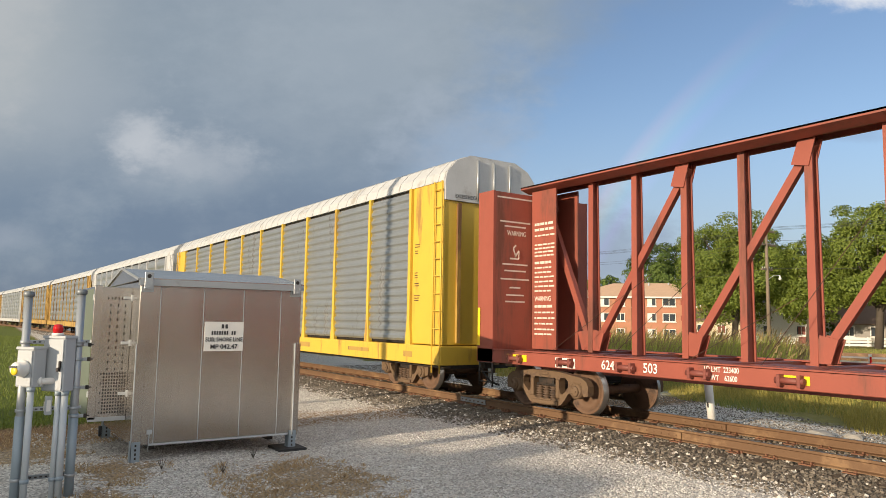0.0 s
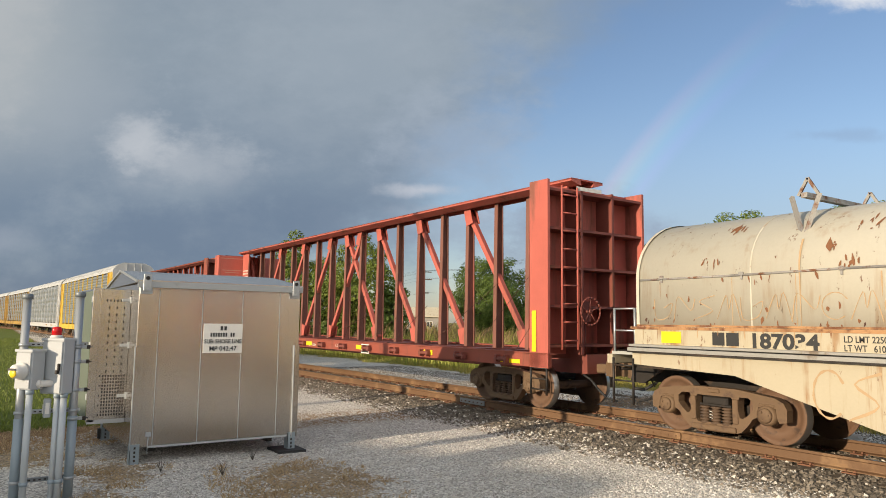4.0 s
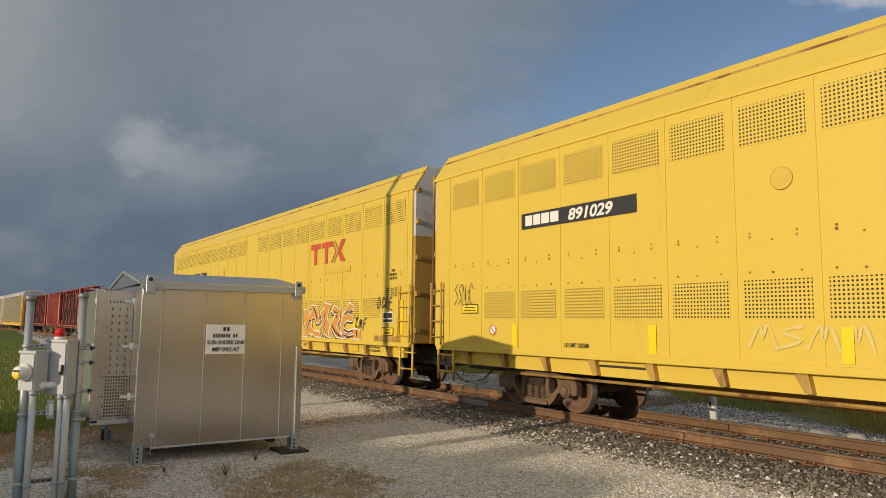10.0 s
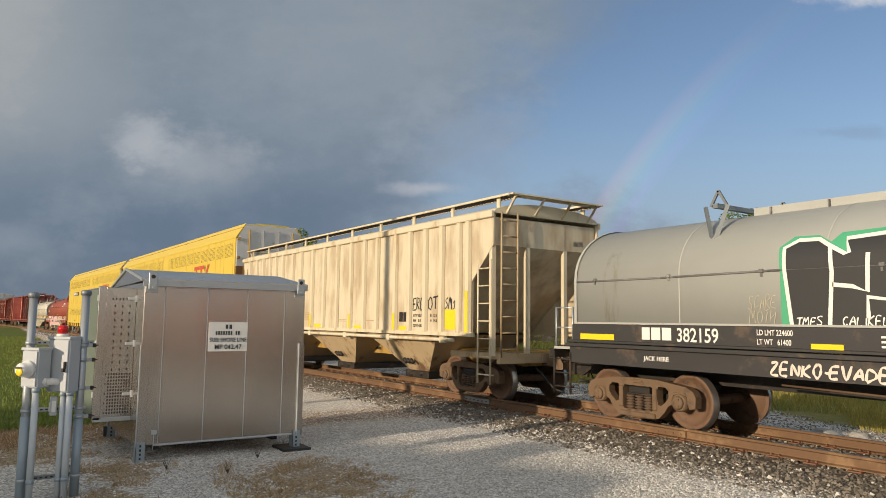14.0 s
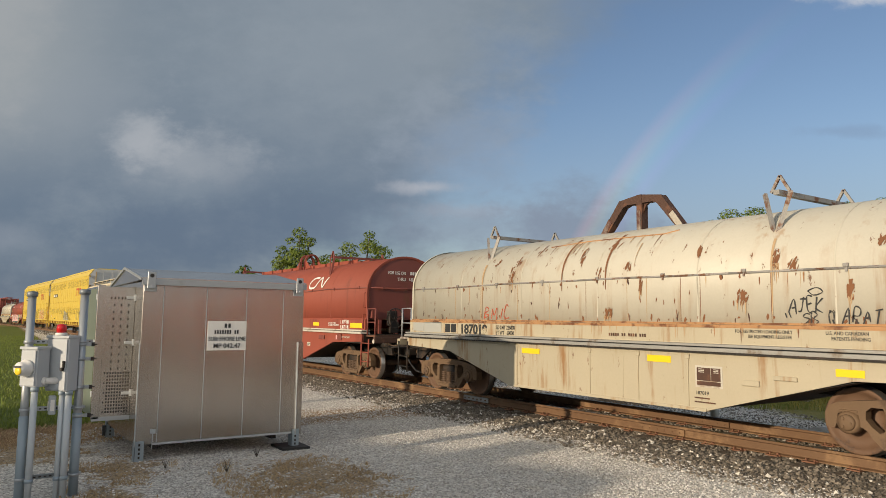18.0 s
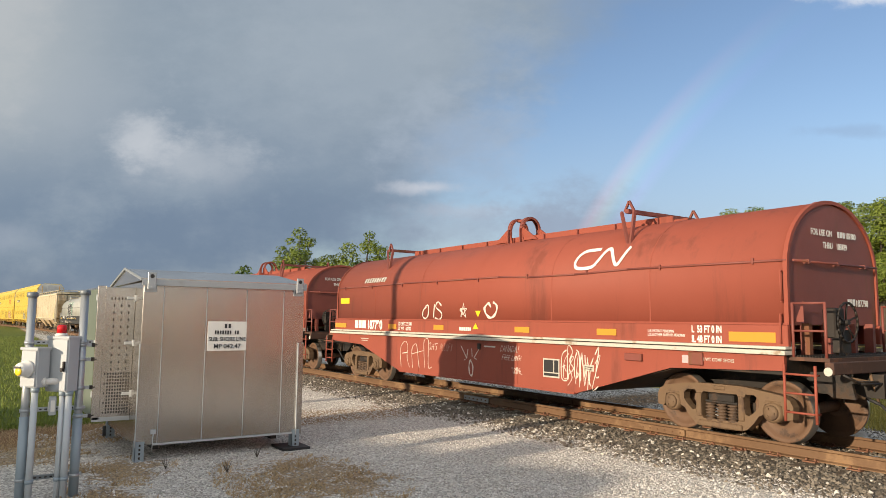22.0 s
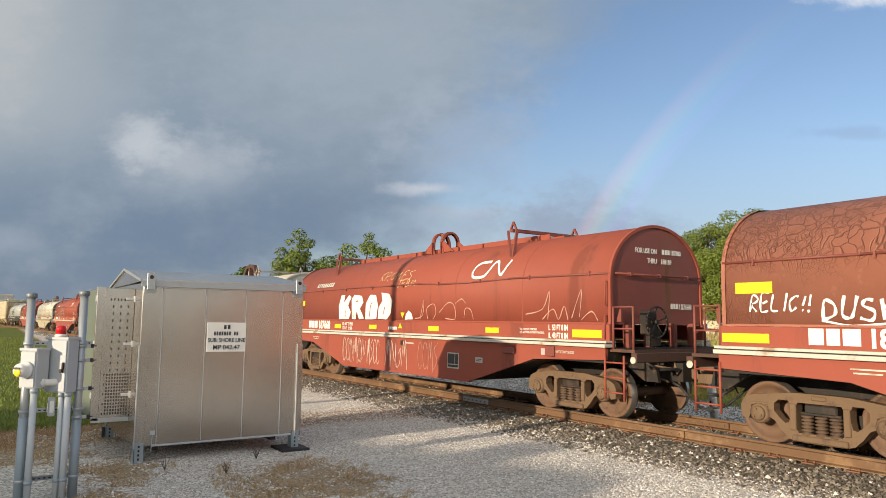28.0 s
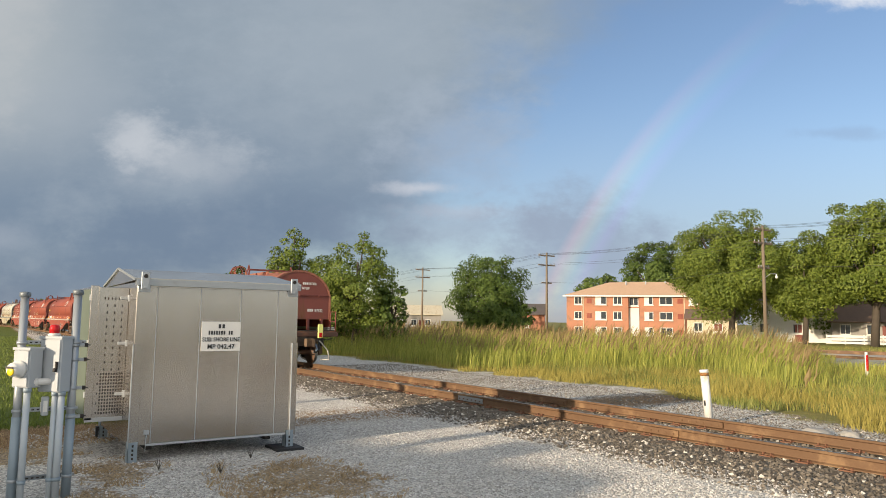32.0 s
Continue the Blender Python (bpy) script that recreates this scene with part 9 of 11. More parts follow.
# tags on the other red cars
big = [[(-4.61, 2.5), (-4.8, 2.34), (-4.82, 2.09), (-4.65, 1.79), (-4.3, 1.70), (-4.0, 1.77), (-3.85, 1.93)], [(-4.26, 2.48), (-4.35, 2.3), (-4.28, 2.03), (-4.13, 1.87), (-4.03, 1.98), (-4.11, 2.24), (-4.26, 2.48)],
       [(-3.58, 2.5), (-3.79, 2.42), (-3.81, 2.18), (-3.65, 1.87), (-3.36, 1.70), (-3.08, 1.82), (-2.95, 2.07), (-2.82, 2.32), (-2.67, 2.5)], [(-3.36, 2.5), (-3.33, 2.28), (-3.26, 2.02), (-3.14, 2.22), (-3.06, 2.5)]]
big += [[(-2.85, 1.7), (-2.81, 1.97), (-2.91, 2.07)], [(-2.74, 1.7), (-2.73, 2.07), (-2.64, 2.38), (-2.52, 2.48), (-2.17, 2.52), (-1.92, 2.5), (-1.92, 2.37), (-2.12, 2.23), (-1.83, 2.29), (-1.61, 2.4), (-1.37, 2.19), (-1.55, 2.01), (-1.74, 1.82), (-1.82, 1.7)],
        [(-2.3, 2.38), (-2.42, 2.33), (-2.39, 2.14), (-2.27, 2.28), (-2.3, 2.38)], [(-2.37, 1.7), (-2.42, 1.97), (-2.33, 1.99), (-2.2, 1.82), (-2.1, 1.7)]]
big += [[(-1.24, 2.5), (-1.26, 2.23), (-1.35, 2.01)], [(-1.15, 2.46), (-1.18, 2.23), (-1.07, 2.22), (-0.94, 2.36), (-0.81, 2.5)], [(-1.01, 2.21), (-0.82, 2.0), (-0.76, 1.71)], [(-1.2, 2.16), (-1.23, 1.91), (-1.12, 1.71), (-1.08, 1.96), (-1.2, 2.16)]]
strokes(g685, "graffiti", big, -1.282, 0.030, "chalk", "wide pale outline letters", True)
tag(g685, 5, -6.8, -6.1, 1.74, 1.92, -1.277, "chalk", 0.014, 5)
pen(g685, "XX", -5.3, -4.95, 1.74, 1.92, -1.277, "chalk", 0.016, "small pale tag")
pen(g685, "RELICK", 4.98, 5.98, 1.86, 2.08, -1.277, "chalk", 0.026, "white sprayed tag", 0.25, 0.10, 2)
strokes(g685, "graffiti", [[(5.30, 1.98), (5.22, 2.10), (5.04, 2.10), (4.93, 1.98), (4.98, 1.88), (5.14, 1.86)]], -1.279, 0.034, "chalk", "loop of a sprayed tag", True)
pen(g685, "MX", 5.20, 5.52, 1.74, 1.83, -1.277, "chalk", 0.02, "small white letters", 0.4)
pen(g685, "SEAR", 6.02, 6.36, 1.76, 1.98, -1.277, "chalk", 0.016, "thin white tag", 0.1, 0.12, 4)
lay_on_hood(pen(g685, "MK SB TEN", -3.55, -1.55, 2.70, 2.90, -1.2, "chalk", 0.022, "thin pale tag on the hood", 0.3, 0.12, 5))
tag(g685, 87, -3.3, -2.2, 0.80, 0.94, -1.424, "faint", 0.014, 9, "thin pale sprayed tag")
strokes(g685, "graffiti", [[(-0.05, 1.12), (-0.05, 0.72)], [(-0.15, 0.86), (-0.05, 0.72), (0.05, 0.86)]], -1.424, 0.024, "chalk", "chalk arrow")
pen(g790, "OIS", -2.25, -1.3, 1.74, 2.08, -1.277, "chalk", 0.045, "white brushed tag", 0.0, 0.12, 7)
strokes(g790, "graffiti", [[(-0.68, 1.94), (-0.42, 1.95), (-0.64, 1.77), (-0.55, 2.06), (-0.46, 1.76), (-0.68, 1.94)]], -1.277, 0.055, "chalk", "white sprayed star")
strokes(g790, "graffiti", [[(0.22, 1.96), (0.30, 1.82), (0.46, 1.75), (0.62, 1.84), (0.66, 2.00), (0.54, 2.08)], [(0.22, 1.94), (0.36, 2.06), (0.46, 1.98)]], -1.277, 0.07, "chalk", "white sprayed moon", True)
strokes(g790, "graffiti", [[(-3.0, 0.52), (-3.05, 0.95), (-2.85, 1.15), (-2.7, 1.05), (-2.72, 0.75), (-2.6, 0.52)], [(-2.95, 0.85), (-2.72, 0.88)], [(-2.45, 0.52), (-2.5, 0.95), (-2.3, 1.1), (-2.2, 0.75), (-2.15, 0.52)],
                           [(-2.5, 0.85), (-2.0, 0.95)], [(-1.9, 0.55), (-1.95, 1.15), (-1.75, 1.2), (-1.75, 0.6), (-1.6, 0.58)]], -1.424, 0.022, "chalk", "pale outline letters", True)
pen(g790, "OHS", -1.75, -1.35, 0.98, 1.16, -1.424, "chalk", 0.014, "small pale letters", 0.1, 0.1, 8)
pen(g790, "ALLOFX", -1.25, -0.75, 1.0, 1.16, -1.426, "faint", 0.013, "faint letters", 0.1, 0.1, 9)
pen(g790, "CANADA!", 0.95, 1.55, 1.06, 1.18, -1.424, "chalk", 0.012, "thin chalk words", 0.3, 0.05, 10)
pen(g790, "FREE LAND!", 1.02, 1.62, 0.90, 1.0, -1.424, "chalk", 0.012, "thin chalk words", 0.3, 0.05, 11)
pen(g790, "COME", 1.38, 1.68, 0.64, 0.76, -1.424, "chalk", 0.012, "thin chalk words", -0.5, 0.05, 12)
strokes(g790, "graffiti", [[(-0.42, 1.12), (-0.20, 0.86), (-0.30, 0.82)], [(-0.16, 1.06), (-0.20, 0.88)], [(0.28, 1.12), (0.06, 0.88), (0.16, 0.86)], [(-0.02, 1.08), (0.0, 0.90)]], -1.424, 0.022, "chalk", "chalk drawing of an antlered head")
strokes(g790, "graffiti", [[(-0.07, 0.84), (-0.12, 0.70), (-0.08, 0.52), (0.0, 0.52), (0.02, 0.70), (-0.07, 0.84)]], -1.424, 0.05, "chalk", "chalk muzzle", True)
pen(g790, "EBONYZ", 2.78, 3.75, 0.66, 1.14, -1.424, "chalk", 0.026, "wild white outline tag", 0.0, 0.16, 13)
pen(g790, "EBANKZ", 2.80, 3.70, 0.60, 1.06, -1.4255, "chalk", 0.018, "wild white outline tag", 0.1, 0.2, 14)
tag(g949, 16, -2.9, -2.3, 0.62, 0.85, -1.424, "faint", 0.022, 3)
tag(g949, 17, 2.7, 3.1, 0.6, 0.95, -1.424, "chalk", 0.02, 3)
tag(g289, 18, -5.6, -4.9, 1.95, 2.2, -1.277, "faint", 0.02, 4)
tag(g289, 28, -6.6, -5.6, 1.74, 1.98, -1.277, "chalk", 0.018, 5)
words("JFBM", 0.24, "chalk", g289, side(-4.45, 1.80, -1.290), "graffiti", wide=0.9)
tag(g289, 19, -3.6, -3.0, 0.7, 1.1, -1.424, "faint", 0.02, 3)
# solid white letters
cut_letters(g668, [[(-3.68, 1.72), (-3.72, 2.1), (-3.55, 2.42), (-3.3, 2.42), (-3.38, 2.2), (-3.05, 2.42), (-2.9, 2.36), (-3.1, 2.12), (-2.92, 1.92), (-3.05, 1.72)]], -1.277, "white", None, 0.02, "tall white bubble letters")
cut_letters(g668, [[(-2.84, 1.72), (-2.88, 2.3), (-2.7, 2.42), (-2.25, 2.38), (-2.15, 2.2), (-2.35, 2.02), (-2.1, 1.74), (-2.4, 1.72), (-2.55, 1.95), (-2.6, 1.72)]], -1.2772, "white", None, 0.02, "tall white bubble letters")
cut_letters(g668, [[(-2.02, 1.72), (-2.0, 2.15), (-1.75, 2.4), (-1.42, 2.38), (-1.3, 2.1), (-1.38, 1.74), (-1.62, 1.72)]], -1.2774, "white", None, 0.02, "tall white bubble letters")
cut_letters(g668, [[(-1.3, 1.74), (-1.25, 2.05), (-1.05, 2.22), (-1.12, 2.44), (-0.7, 2.4), (-0.52, 2.22), (-0.6, 1.88), (-0.8, 1.72)]], -1.2776, "white", None, 0.02, "tall white bubble letters")
strokes(g668, "graffiti", [[(-3.30, 2.0), (-3.22, 1.86), (-3.30, 1.76)], [(-2.62, 2.22), (-2.45, 2.24)], [(-1.78, 1.78), (-1.72, 2.1), (-1.62, 2.2)], [(-1.0, 1.85), (-0.92, 2.05)]], -1.285, 0.035, "oxide")
cut_letters(g668, [[(0.12, 1.72), (0.18, 1.86), (0.30, 1.95), (0.44, 1.88), (0.52, 1.73)]], -1.277, "white", None, 0.02, "white spray blob")
strokes(g668, "graffiti", [[(0.60, 1.75), (0.95, 1.82), (1.0, 2.2), (0.85, 1.74)], [(1.2, 1.74), (1.15, 2.0), (1.45, 2.1), (1.55, 1.9), (1.45, 1.75)], [(1.7, 1.9), (2.05, 2.12), (2.3, 2.05), (2.35, 1.75), (1.95, 1.76)],
                           [(2.35, 2.1), (2.6, 2.2), (2.75, 2.1)], [(2.7, 1.76), (2.75, 1.98), (2.95, 1.95), (3.05, 1.74)]], -1.277, 0.028, "faint", "thin pale outline letters", True)
strokes(g668, "graffiti", [[(4.8, 1.85), (5.3, 1.95), (5.5, 2.3), (5.45, 1.75)], [(5.3, 1.75), (5.6, 1.95), (5.75, 1.75), (5.9, 2.0), (6.0, 1.75)], [(6.1, 1.78), (6.35, 2.3), (6.3, 1.8)], [(6.35, 1.75), (6.6, 1.9), (6.75, 1.74)]], -1.277, 0.026, "faint", "thin pale outline letters", True)
for k, (a, b, mt) in enumerate(((-3.1, -1.7, "chalk"), (-3.05, -1.75, "faint"), (-1.6, -0.9, "chalk"), (-0.6, 0.5, "chalk"), (1.0, 1.9, "faint"))):
    tag(g668, 22 + k, a, b, 0.55, 1.18, -1.424 - 0.0008 * k, mt, 0.026, 6 if k < 2 else 4, "dense pale scrawl")
lay_on_hood(pen(g668, "KROMES", -1.35, 0.35, 2.76, 2.98, -1.2, "straw_paint", 0.024, "thin tan tag on the hood", 0.3, 0.08, 15))
lay_on_hood(pen(g668, "JFBM", -0.35, 0.62, 2.56, 2.74, -1.2, "straw_paint", 0.024, "thin tan tag on the hood", 0.3, 0.06, 16))
cut_letters(g582, [[(-3.12, 0.72), (-2.98, 0.5), (-2.72, 0.46), (-2.58, 0.58), (-2.58, 1.18), (-2.88, 1.16), (-2.86, 0.72), (-2.98, 0.8)]], -1.4225, "chalk", "ink", 0.022, "white letters spelling jaws, edged black", "ink", (0.02, -0.015))
cut_letters(g582, [[(-2.56, 0.46), (-2.36, 1.18), (-2.1, 1.18), (-2.02, 0.46), (-2.18, 0.46), (-2.22, 0.64), (-2.34, 0.64), (-2.38, 0.46)]], -1.4227, "chalk", "ink", 0.022, "white letters spelling jaws, edged black", "ink", (0.02, -0.015))
cut_letters(g582, [[(-1.96, 1.18), (-1.98, 0.46), (-1.82, 0.46), (-1.74, 0.8), (-1.66, 0.46), (-1.5, 0.46), (-1.44, 1.18), (-1.58, 1.18), (-1.62, 0.82), (-1.7, 1.06), (-1.78, 0.84), (-1.8, 1.18)]], -1.4229, "chalk", "ink", 0.022, "white letters spelling jaws, edged black", "ink", (0.02, -0.015))
cut_letters(g582, [[(-1.4, 0.46), (-1.15, 0.48), (-1.08, 0.66), (-1.3, 0.9), (-1.12, 0.92), (-1.1, 1.1), (-1.3, 1.18), (-1.42, 1.02), (-1.38, 0.84), (-1.24, 0.66), (-1.4, 0.62)]], -1.4231, "chalk", "ink", 0.022, "white letters spelling jaws, edged black", "ink", (0.02, -0.015))
words("JFBM", 0.30, "chalk", g582, side(-0.92, 1.80, -1.290), "graffiti", wide=0.85)
pen(g582, "RELIC!!", -6.64, -5.72, 1.88, 2.10, -1.278, "white", 0.034, "white sprayed tag", 0.2, 0.10, 17)
pen(g582, "DUSK", -5.58, -4.62, 1.78, 2.04, -1.278, "white", 0.05, "white sprayed tag", 0.0, 0.12, 18)
strokes(g582, "graffiti", [[(-5.6, 1.76), (-5.2, 1.70), (-4.7, 1.74)]], -1.279, 0.03, "white", "white underline", True)
pen(g582, "VMS", -1.0, -0.70, 0.85, 1.06, -1.424, "ink", 0.014, "thin dark tag", 0.1, 0.15, 19)
pen(g582, "XB", -1.0, -0.72, 0.56, 0.78, -1.424, "ink", 0.014, "thin dark tag", 0.1, 0.15, 20)
bm = bmesh.new()
for k in range(9):
    prism(bm, [(3.72 + 0.16 * k, 2.66), (3.82 + 0.16 * k, 2.66), (3.87 + 0.16 * k, 2.81), (3.77 + 0.16 * k, 2.81)], 0, 0.002)
lay_on_hood(part("owner_address", bm, "white", g582))


# rear marker on the last car
bm = bmesh.new()
box(bm, 8.22, 8.30, 0.24, 0.42, 1.00, 1.50, 0.01)
mk = part("rear_marker", bm, "lime", g582, "yellow rear marker box with red lamp")
bm = bmesh.new()
box(bm, 8.301, 8.31, 0.27, 0.39, 1.04, 1.20)
part("marker_lamp", bm, "redlens", mk)
bm = bmesh.new()
pipe(bm, [(7.95, 0.45, 0.9), (8.25, 0.65, 0.55), (8.2, 0.75, 0.22), (7.8, 0.6, 0.2)], 0.022)
part("hanging_hose", bm, "stripe", g582, "pale hanging air hose")


# cream cars
def slivers(car, rng, x, z, w, h, n):
    """Rust showing through torn paint: a cluster of upright splinters of many sizes."""
    bm = bmesh.new()
    for k in range(n):
        a, d = 6.2832 * rng.random(), rng.random() ** 0.7
        cx, cz = x + w * d * math.cos(a), z + h * d * math.sin(a)
        g, l = rng.uniform(0.006, 0.03) * (1.5 - d), rng.uniform(0.02, 0.10) * (1.4 - d)
        lean = rng.uniform(-0.2, 0.6)
        ring = [(g * rng.uniform(0.5, 1.1) * math.cos(6.2832 * i / 7), l * rng.uniform(0.6, 1.1) * math.sin(6.2832 * i / 7)) for i in range(7)]
        bm.faces.new([bm.verts.new((cx + p + lean * q, 0.0002 * k, max(1.70, cz + q))) for p, q in ring])
    lift = [v.co.y for v in bm.verts]
    for v, e in zip(bm.verts, lift):
        v.co.y = hood_face(v.co.z, 1.27, 3.44) - 0.008 - e
    return part("rust_patch", bm, "rust_run", car, "rust breaking through the paint")


def cream_lettering(car, digits, load, light, seed):
    Y = -1.342
    blocks(car, -4.70, 1.41, 0.19, (0.20, 0.20), Y, "ink")
    words(digits, 0.28, "ink", car, side(-4.11, 1.40, Y - 0.002), "car_number", wide=1.18).data.offset = 0.010
    words("LD LMT " + load, 0.115, "ink", car, side(-2.81, 1.51, Y - 0.002), wide=0.80)
    words("LT WT   " + light, 0.115, "ink", car, side(-2.81, 1.40, Y - 0.002), wide=0.80)
    if digits == "187019":
        marks(car, [(-1.88, -1.36, 1.06, 1.16), (1.22, 1.68, 1.07, 1.175), (4.20, 4.55, 1.04, 1.135)], "reflector", -1.426)
        bm = bmesh.new()
        plates(bm, [(-6.1, -5.62, 1.42, 1.62), (-5.60, -4.86, 1.40, 1.64)], Y)
        part("paint_patch", bm, "cover_grey", car, "pale grey overpainted patch")
    else:
        marks(car, [(-5.62, -5.25, 1.42, 1.60), (-1.92, -1.44, 1.385, 1.495), (0.25, 0.69, 1.385, 1.495), (2.2, 2.7, 1.40, 1.51), (5.2, 5.8, 1.42, 1.62)], "reflector")
    for k in range(17):
        if k not in (5, 8, 13):
            marks(car, [((0.48 if digits == "187022" else 0.33) + 0.048 * k, (0.512 if digits == "187022" else 0.362) + 0.048 * k, 1.52 if digits == "187022" else 1.455, 1.57 if digits == "187022" else 1.505)], "rust_dark", name="small_print")
    bm = bmesh.new()
    plates(bm, [(-6.25, 6.25, 1.625, 1.671)], Y)
    part("rust_edge", bm, "rust_edge", car, "rust-eaten upper edge of the side band")
    for x, z, w, h in ((2.90, 0.82, 0.26, 0.08), (3.37, 0.93, 0.33, 0.06)):
        bm = bmesh.new()
        box(bm, x, x + w, -1.45, -1.418, z, z + h, 0.006)
        part("card_holder", bm, "cream_low", car, "small cream card holder")
    for x, z, tx in ((2.75, 1.56, "FOR RESTRICTED LOADING ONLY"), (2.95, 1.49, "SEE EQUIPMENT REGISTER"), (4.05, 1.56, "U.S. AND CANADIAN"), (4.12, 1.49, "PATENTS PENDING")):
        words(tx, 0.065, "ink", car, side(x, z, Y - 0.002), "small_words", wide=0.85)
    bm = bmesh.new()
    plates(bm, [(2.12, 2.58, 0.74, 1.06)], -1.422)
    dp = part("data_panel", bm, "stripe", car, "brown and cream data panel")
    for r in ((2.15, 2.385, 0.84, 1.03), (2.395, 2.55, 0.84, 1.03), (2.15, 2.55, 0.77, 0.83)):
        bm = bmesh.new()
        plates(bm, [r], -1.427)
        part("panel_field", bm, "rust_dark", dp)
    for k in range(3):
        marks(dp, [(2.18, 2.28, 0.96 + 0.022 * k, 0.97 + 0.022 * k), (2.44, 2.52, 0.96 + 0.022 * k, 0.97 + 0.022 * k)], "stripe", -1.4315, "small_print")
    words(digits, 0.075, "ink", car, side(2.12, 0.63, -1.424), "small_words")
    marks(car, [(2.10, 2.36, 0.57, 0.59), (2.10, 2.46, 0.51, 0.53)], "rust_dark", -1.424, "small_print")
    # rust runs below seams, rail and brackets
    rng = random.Random(seed)
    for k in range(110):
        # small eaten chips, most of them low on the flank or below the pipe
        x, n = rng.uniform(-6.1, 6.1), 9
        z = rng.choice((1.72, 1.74, 1.78, rng.uniform(1.72, 2.1), rng.uniform(1.9, 2.40), 2.38))
        w, h = rng.uniform(0.006, 0.030), rng.uniform(0.02, 0.085)
        lean = rng.uniform(-0.3, 0.3)
        bm = bmesh.new()
        pts = [(w * rng.uniform(0.4, 1.1) * math.cos(6.2832 * i / n), h * rng.uniform(0.45, 1.1) * math.sin(6.2832 * i / n)) for i in range(n)]
        bm.faces.new([bm.verts.new((x + a + lean * b, -1.2745 - 0.0003 * (k % 4), max(1.69, z + b))) for a, b in pts])
        part("rust_run", bm, "rust_run" if k % 4 else "rust_dark", car)
    for k in range(60):
        # thin runs under the pipe, down the band and down the lower side
        x = rng.uniform(-6.0, 6.0)
        z, l, y = rng.choice(((2.40, 0.35, -1.2732), (1.64, 0.24, -1.3445), (1.64, 0.18, -1.3445), (1.23, 0.6, -1.4212)))
        if y == -1.4212 and abs(x) > 2.4:
            continue
        w, l = rng.uniform(0.008, 0.026), l * rng.uniform(0.35, 1.0)
        bm = bmesh.new()
        bm.faces.new([bm.verts.new((x + a * w, y - 0.0002 * (k % 5), z - b * l)) for a, b in ((-0.5, 0), (-0.42, 0.4), (-0.2, 0.8), (0, 1), (0.25, 0.75), (0.4, 0.35), (0.5, 0))])
        part("rust_run", bm, "rust_pale" if k % 3 else "rust_edge", car)
    for x in (-4.4, -3.44, -2.2, -1.24, -0.28, 0.68, 1.1, 1.77, 2.13, 3.28, 4.34, 5.3):
        bm = bmesh.new()
        box(bm, x - 0.004, x + 0.004, -1.2738, -1.27, 1.71, 2.42)
        part("flank_seam", bm, "rust_pale" if rng.random() < 0.7 else "rust_run", car)
    if digits == "187019":
        for x, z, w, h in ((-2.40, 2.63, 0.10, 0.24), (2.83, 2.08, 0.12, 0.11), (3.37, 2.60, 0.06, 0.16), (0.98, 2.30, 0.03, 0.15), (4.36, 2.15, 0.05, 0.16), (0.25, 1.84, 0.12, 0.10)):
            slivers(car, rng, x, z, w, h, 26)
            for d in (-0.6, 0.0, 0.5):
                l, g = rng.uniform(0.08, 0.3), rng.uniform(0.008, 0.02)
                bm = bmesh.new()
                bm.faces.new([bm.verts.new((x + d * w + a * g, 0, max(1.69, z - h * 0.4 - b * l))) for a, b in ((-1, 0), (-0.5, 0.7), (0, 1), (0.6, 0.6), (1, 0))])
                lay_on_hood(part("rust_run", bm, "rust_pale", car), 1.27, 3.44)
    for xb in (-3.38, 3.30, -0.9, 0.2):
        bm = bmesh.new()
        w = rng.uniform(0.03, 0.07)
        for i in range(10):
            z = 3.28 - 0.10 * i if abs(xb) < 2 else 2.9 - 0.12 * i
            ww = w * (1 - i / 12)
            bm.faces.new([bm.verts.new((xb + d, 0, zz)) for d, zz in ((-ww / 2, z), (ww / 2, z), (ww * 0.45, z - 0.12), (-ww * 0.45, z - 0.12))])
        lay_on_hood(part("rust_run", bm, "rust_run" if abs(xb) < 2 else "rust_pale", car, "long rust run"), 1.27, 3.44)
    for k in range(22):
        x, z, l, w = rng.uniform(-1.6, 1.2), rng.choice((3.20, 3.18, 3.19, 3.05)), rng.uniform(0.06, 0.40), rng.uniform(0.010, 0.032)
        bm = bmesh.new()
        for i in range(6):
            wa, wb = w * (1 - i / 6.5), w * (1 - (i + 1) / 6.5)
            za, zb = z - l * i / 6, z - l * (i + 1) / 6
            bm.faces.new([bm.verts.new((x + d, 0, zz)) for d, zz in ((-wa / 2, za), (wa / 2, za), (wb / 2, zb), (-wb / 2, zb))])
        lay_on_hood(part("rust_run", bm, "rust_pale" if k % 3 else "rust_run", car), 1.27, 3.44)
    for k in range(12):
        slivers(car, rng, rng.uniform(-5.6, 5.6), rng.uniform(2.5, 3.2), rng.uniform(0.05, 0.22), rng.uniform(0.04, 0.12), 9)
    for x in (-2.03, -0.05, 1.03, 1.99):
        bm = bmesh.new()
        box(bm, x - 0.012, x + 0.012, -1.436, -1.42, 0.44, 1.20)
        box(bm, x - 0.035, x + 0.035, -1.445, -1.42, 1.15, 1.22, 0.006)
        part("side_stiffener", bm, "cream_low", car)
    # dark walkway edge
    bm = bmesh.new()
    box(bm, -6.2, 6.2, -1.50, -1.46, 1.25, 1.275)
    part("walk_edge", bm, "grime_shade", car)


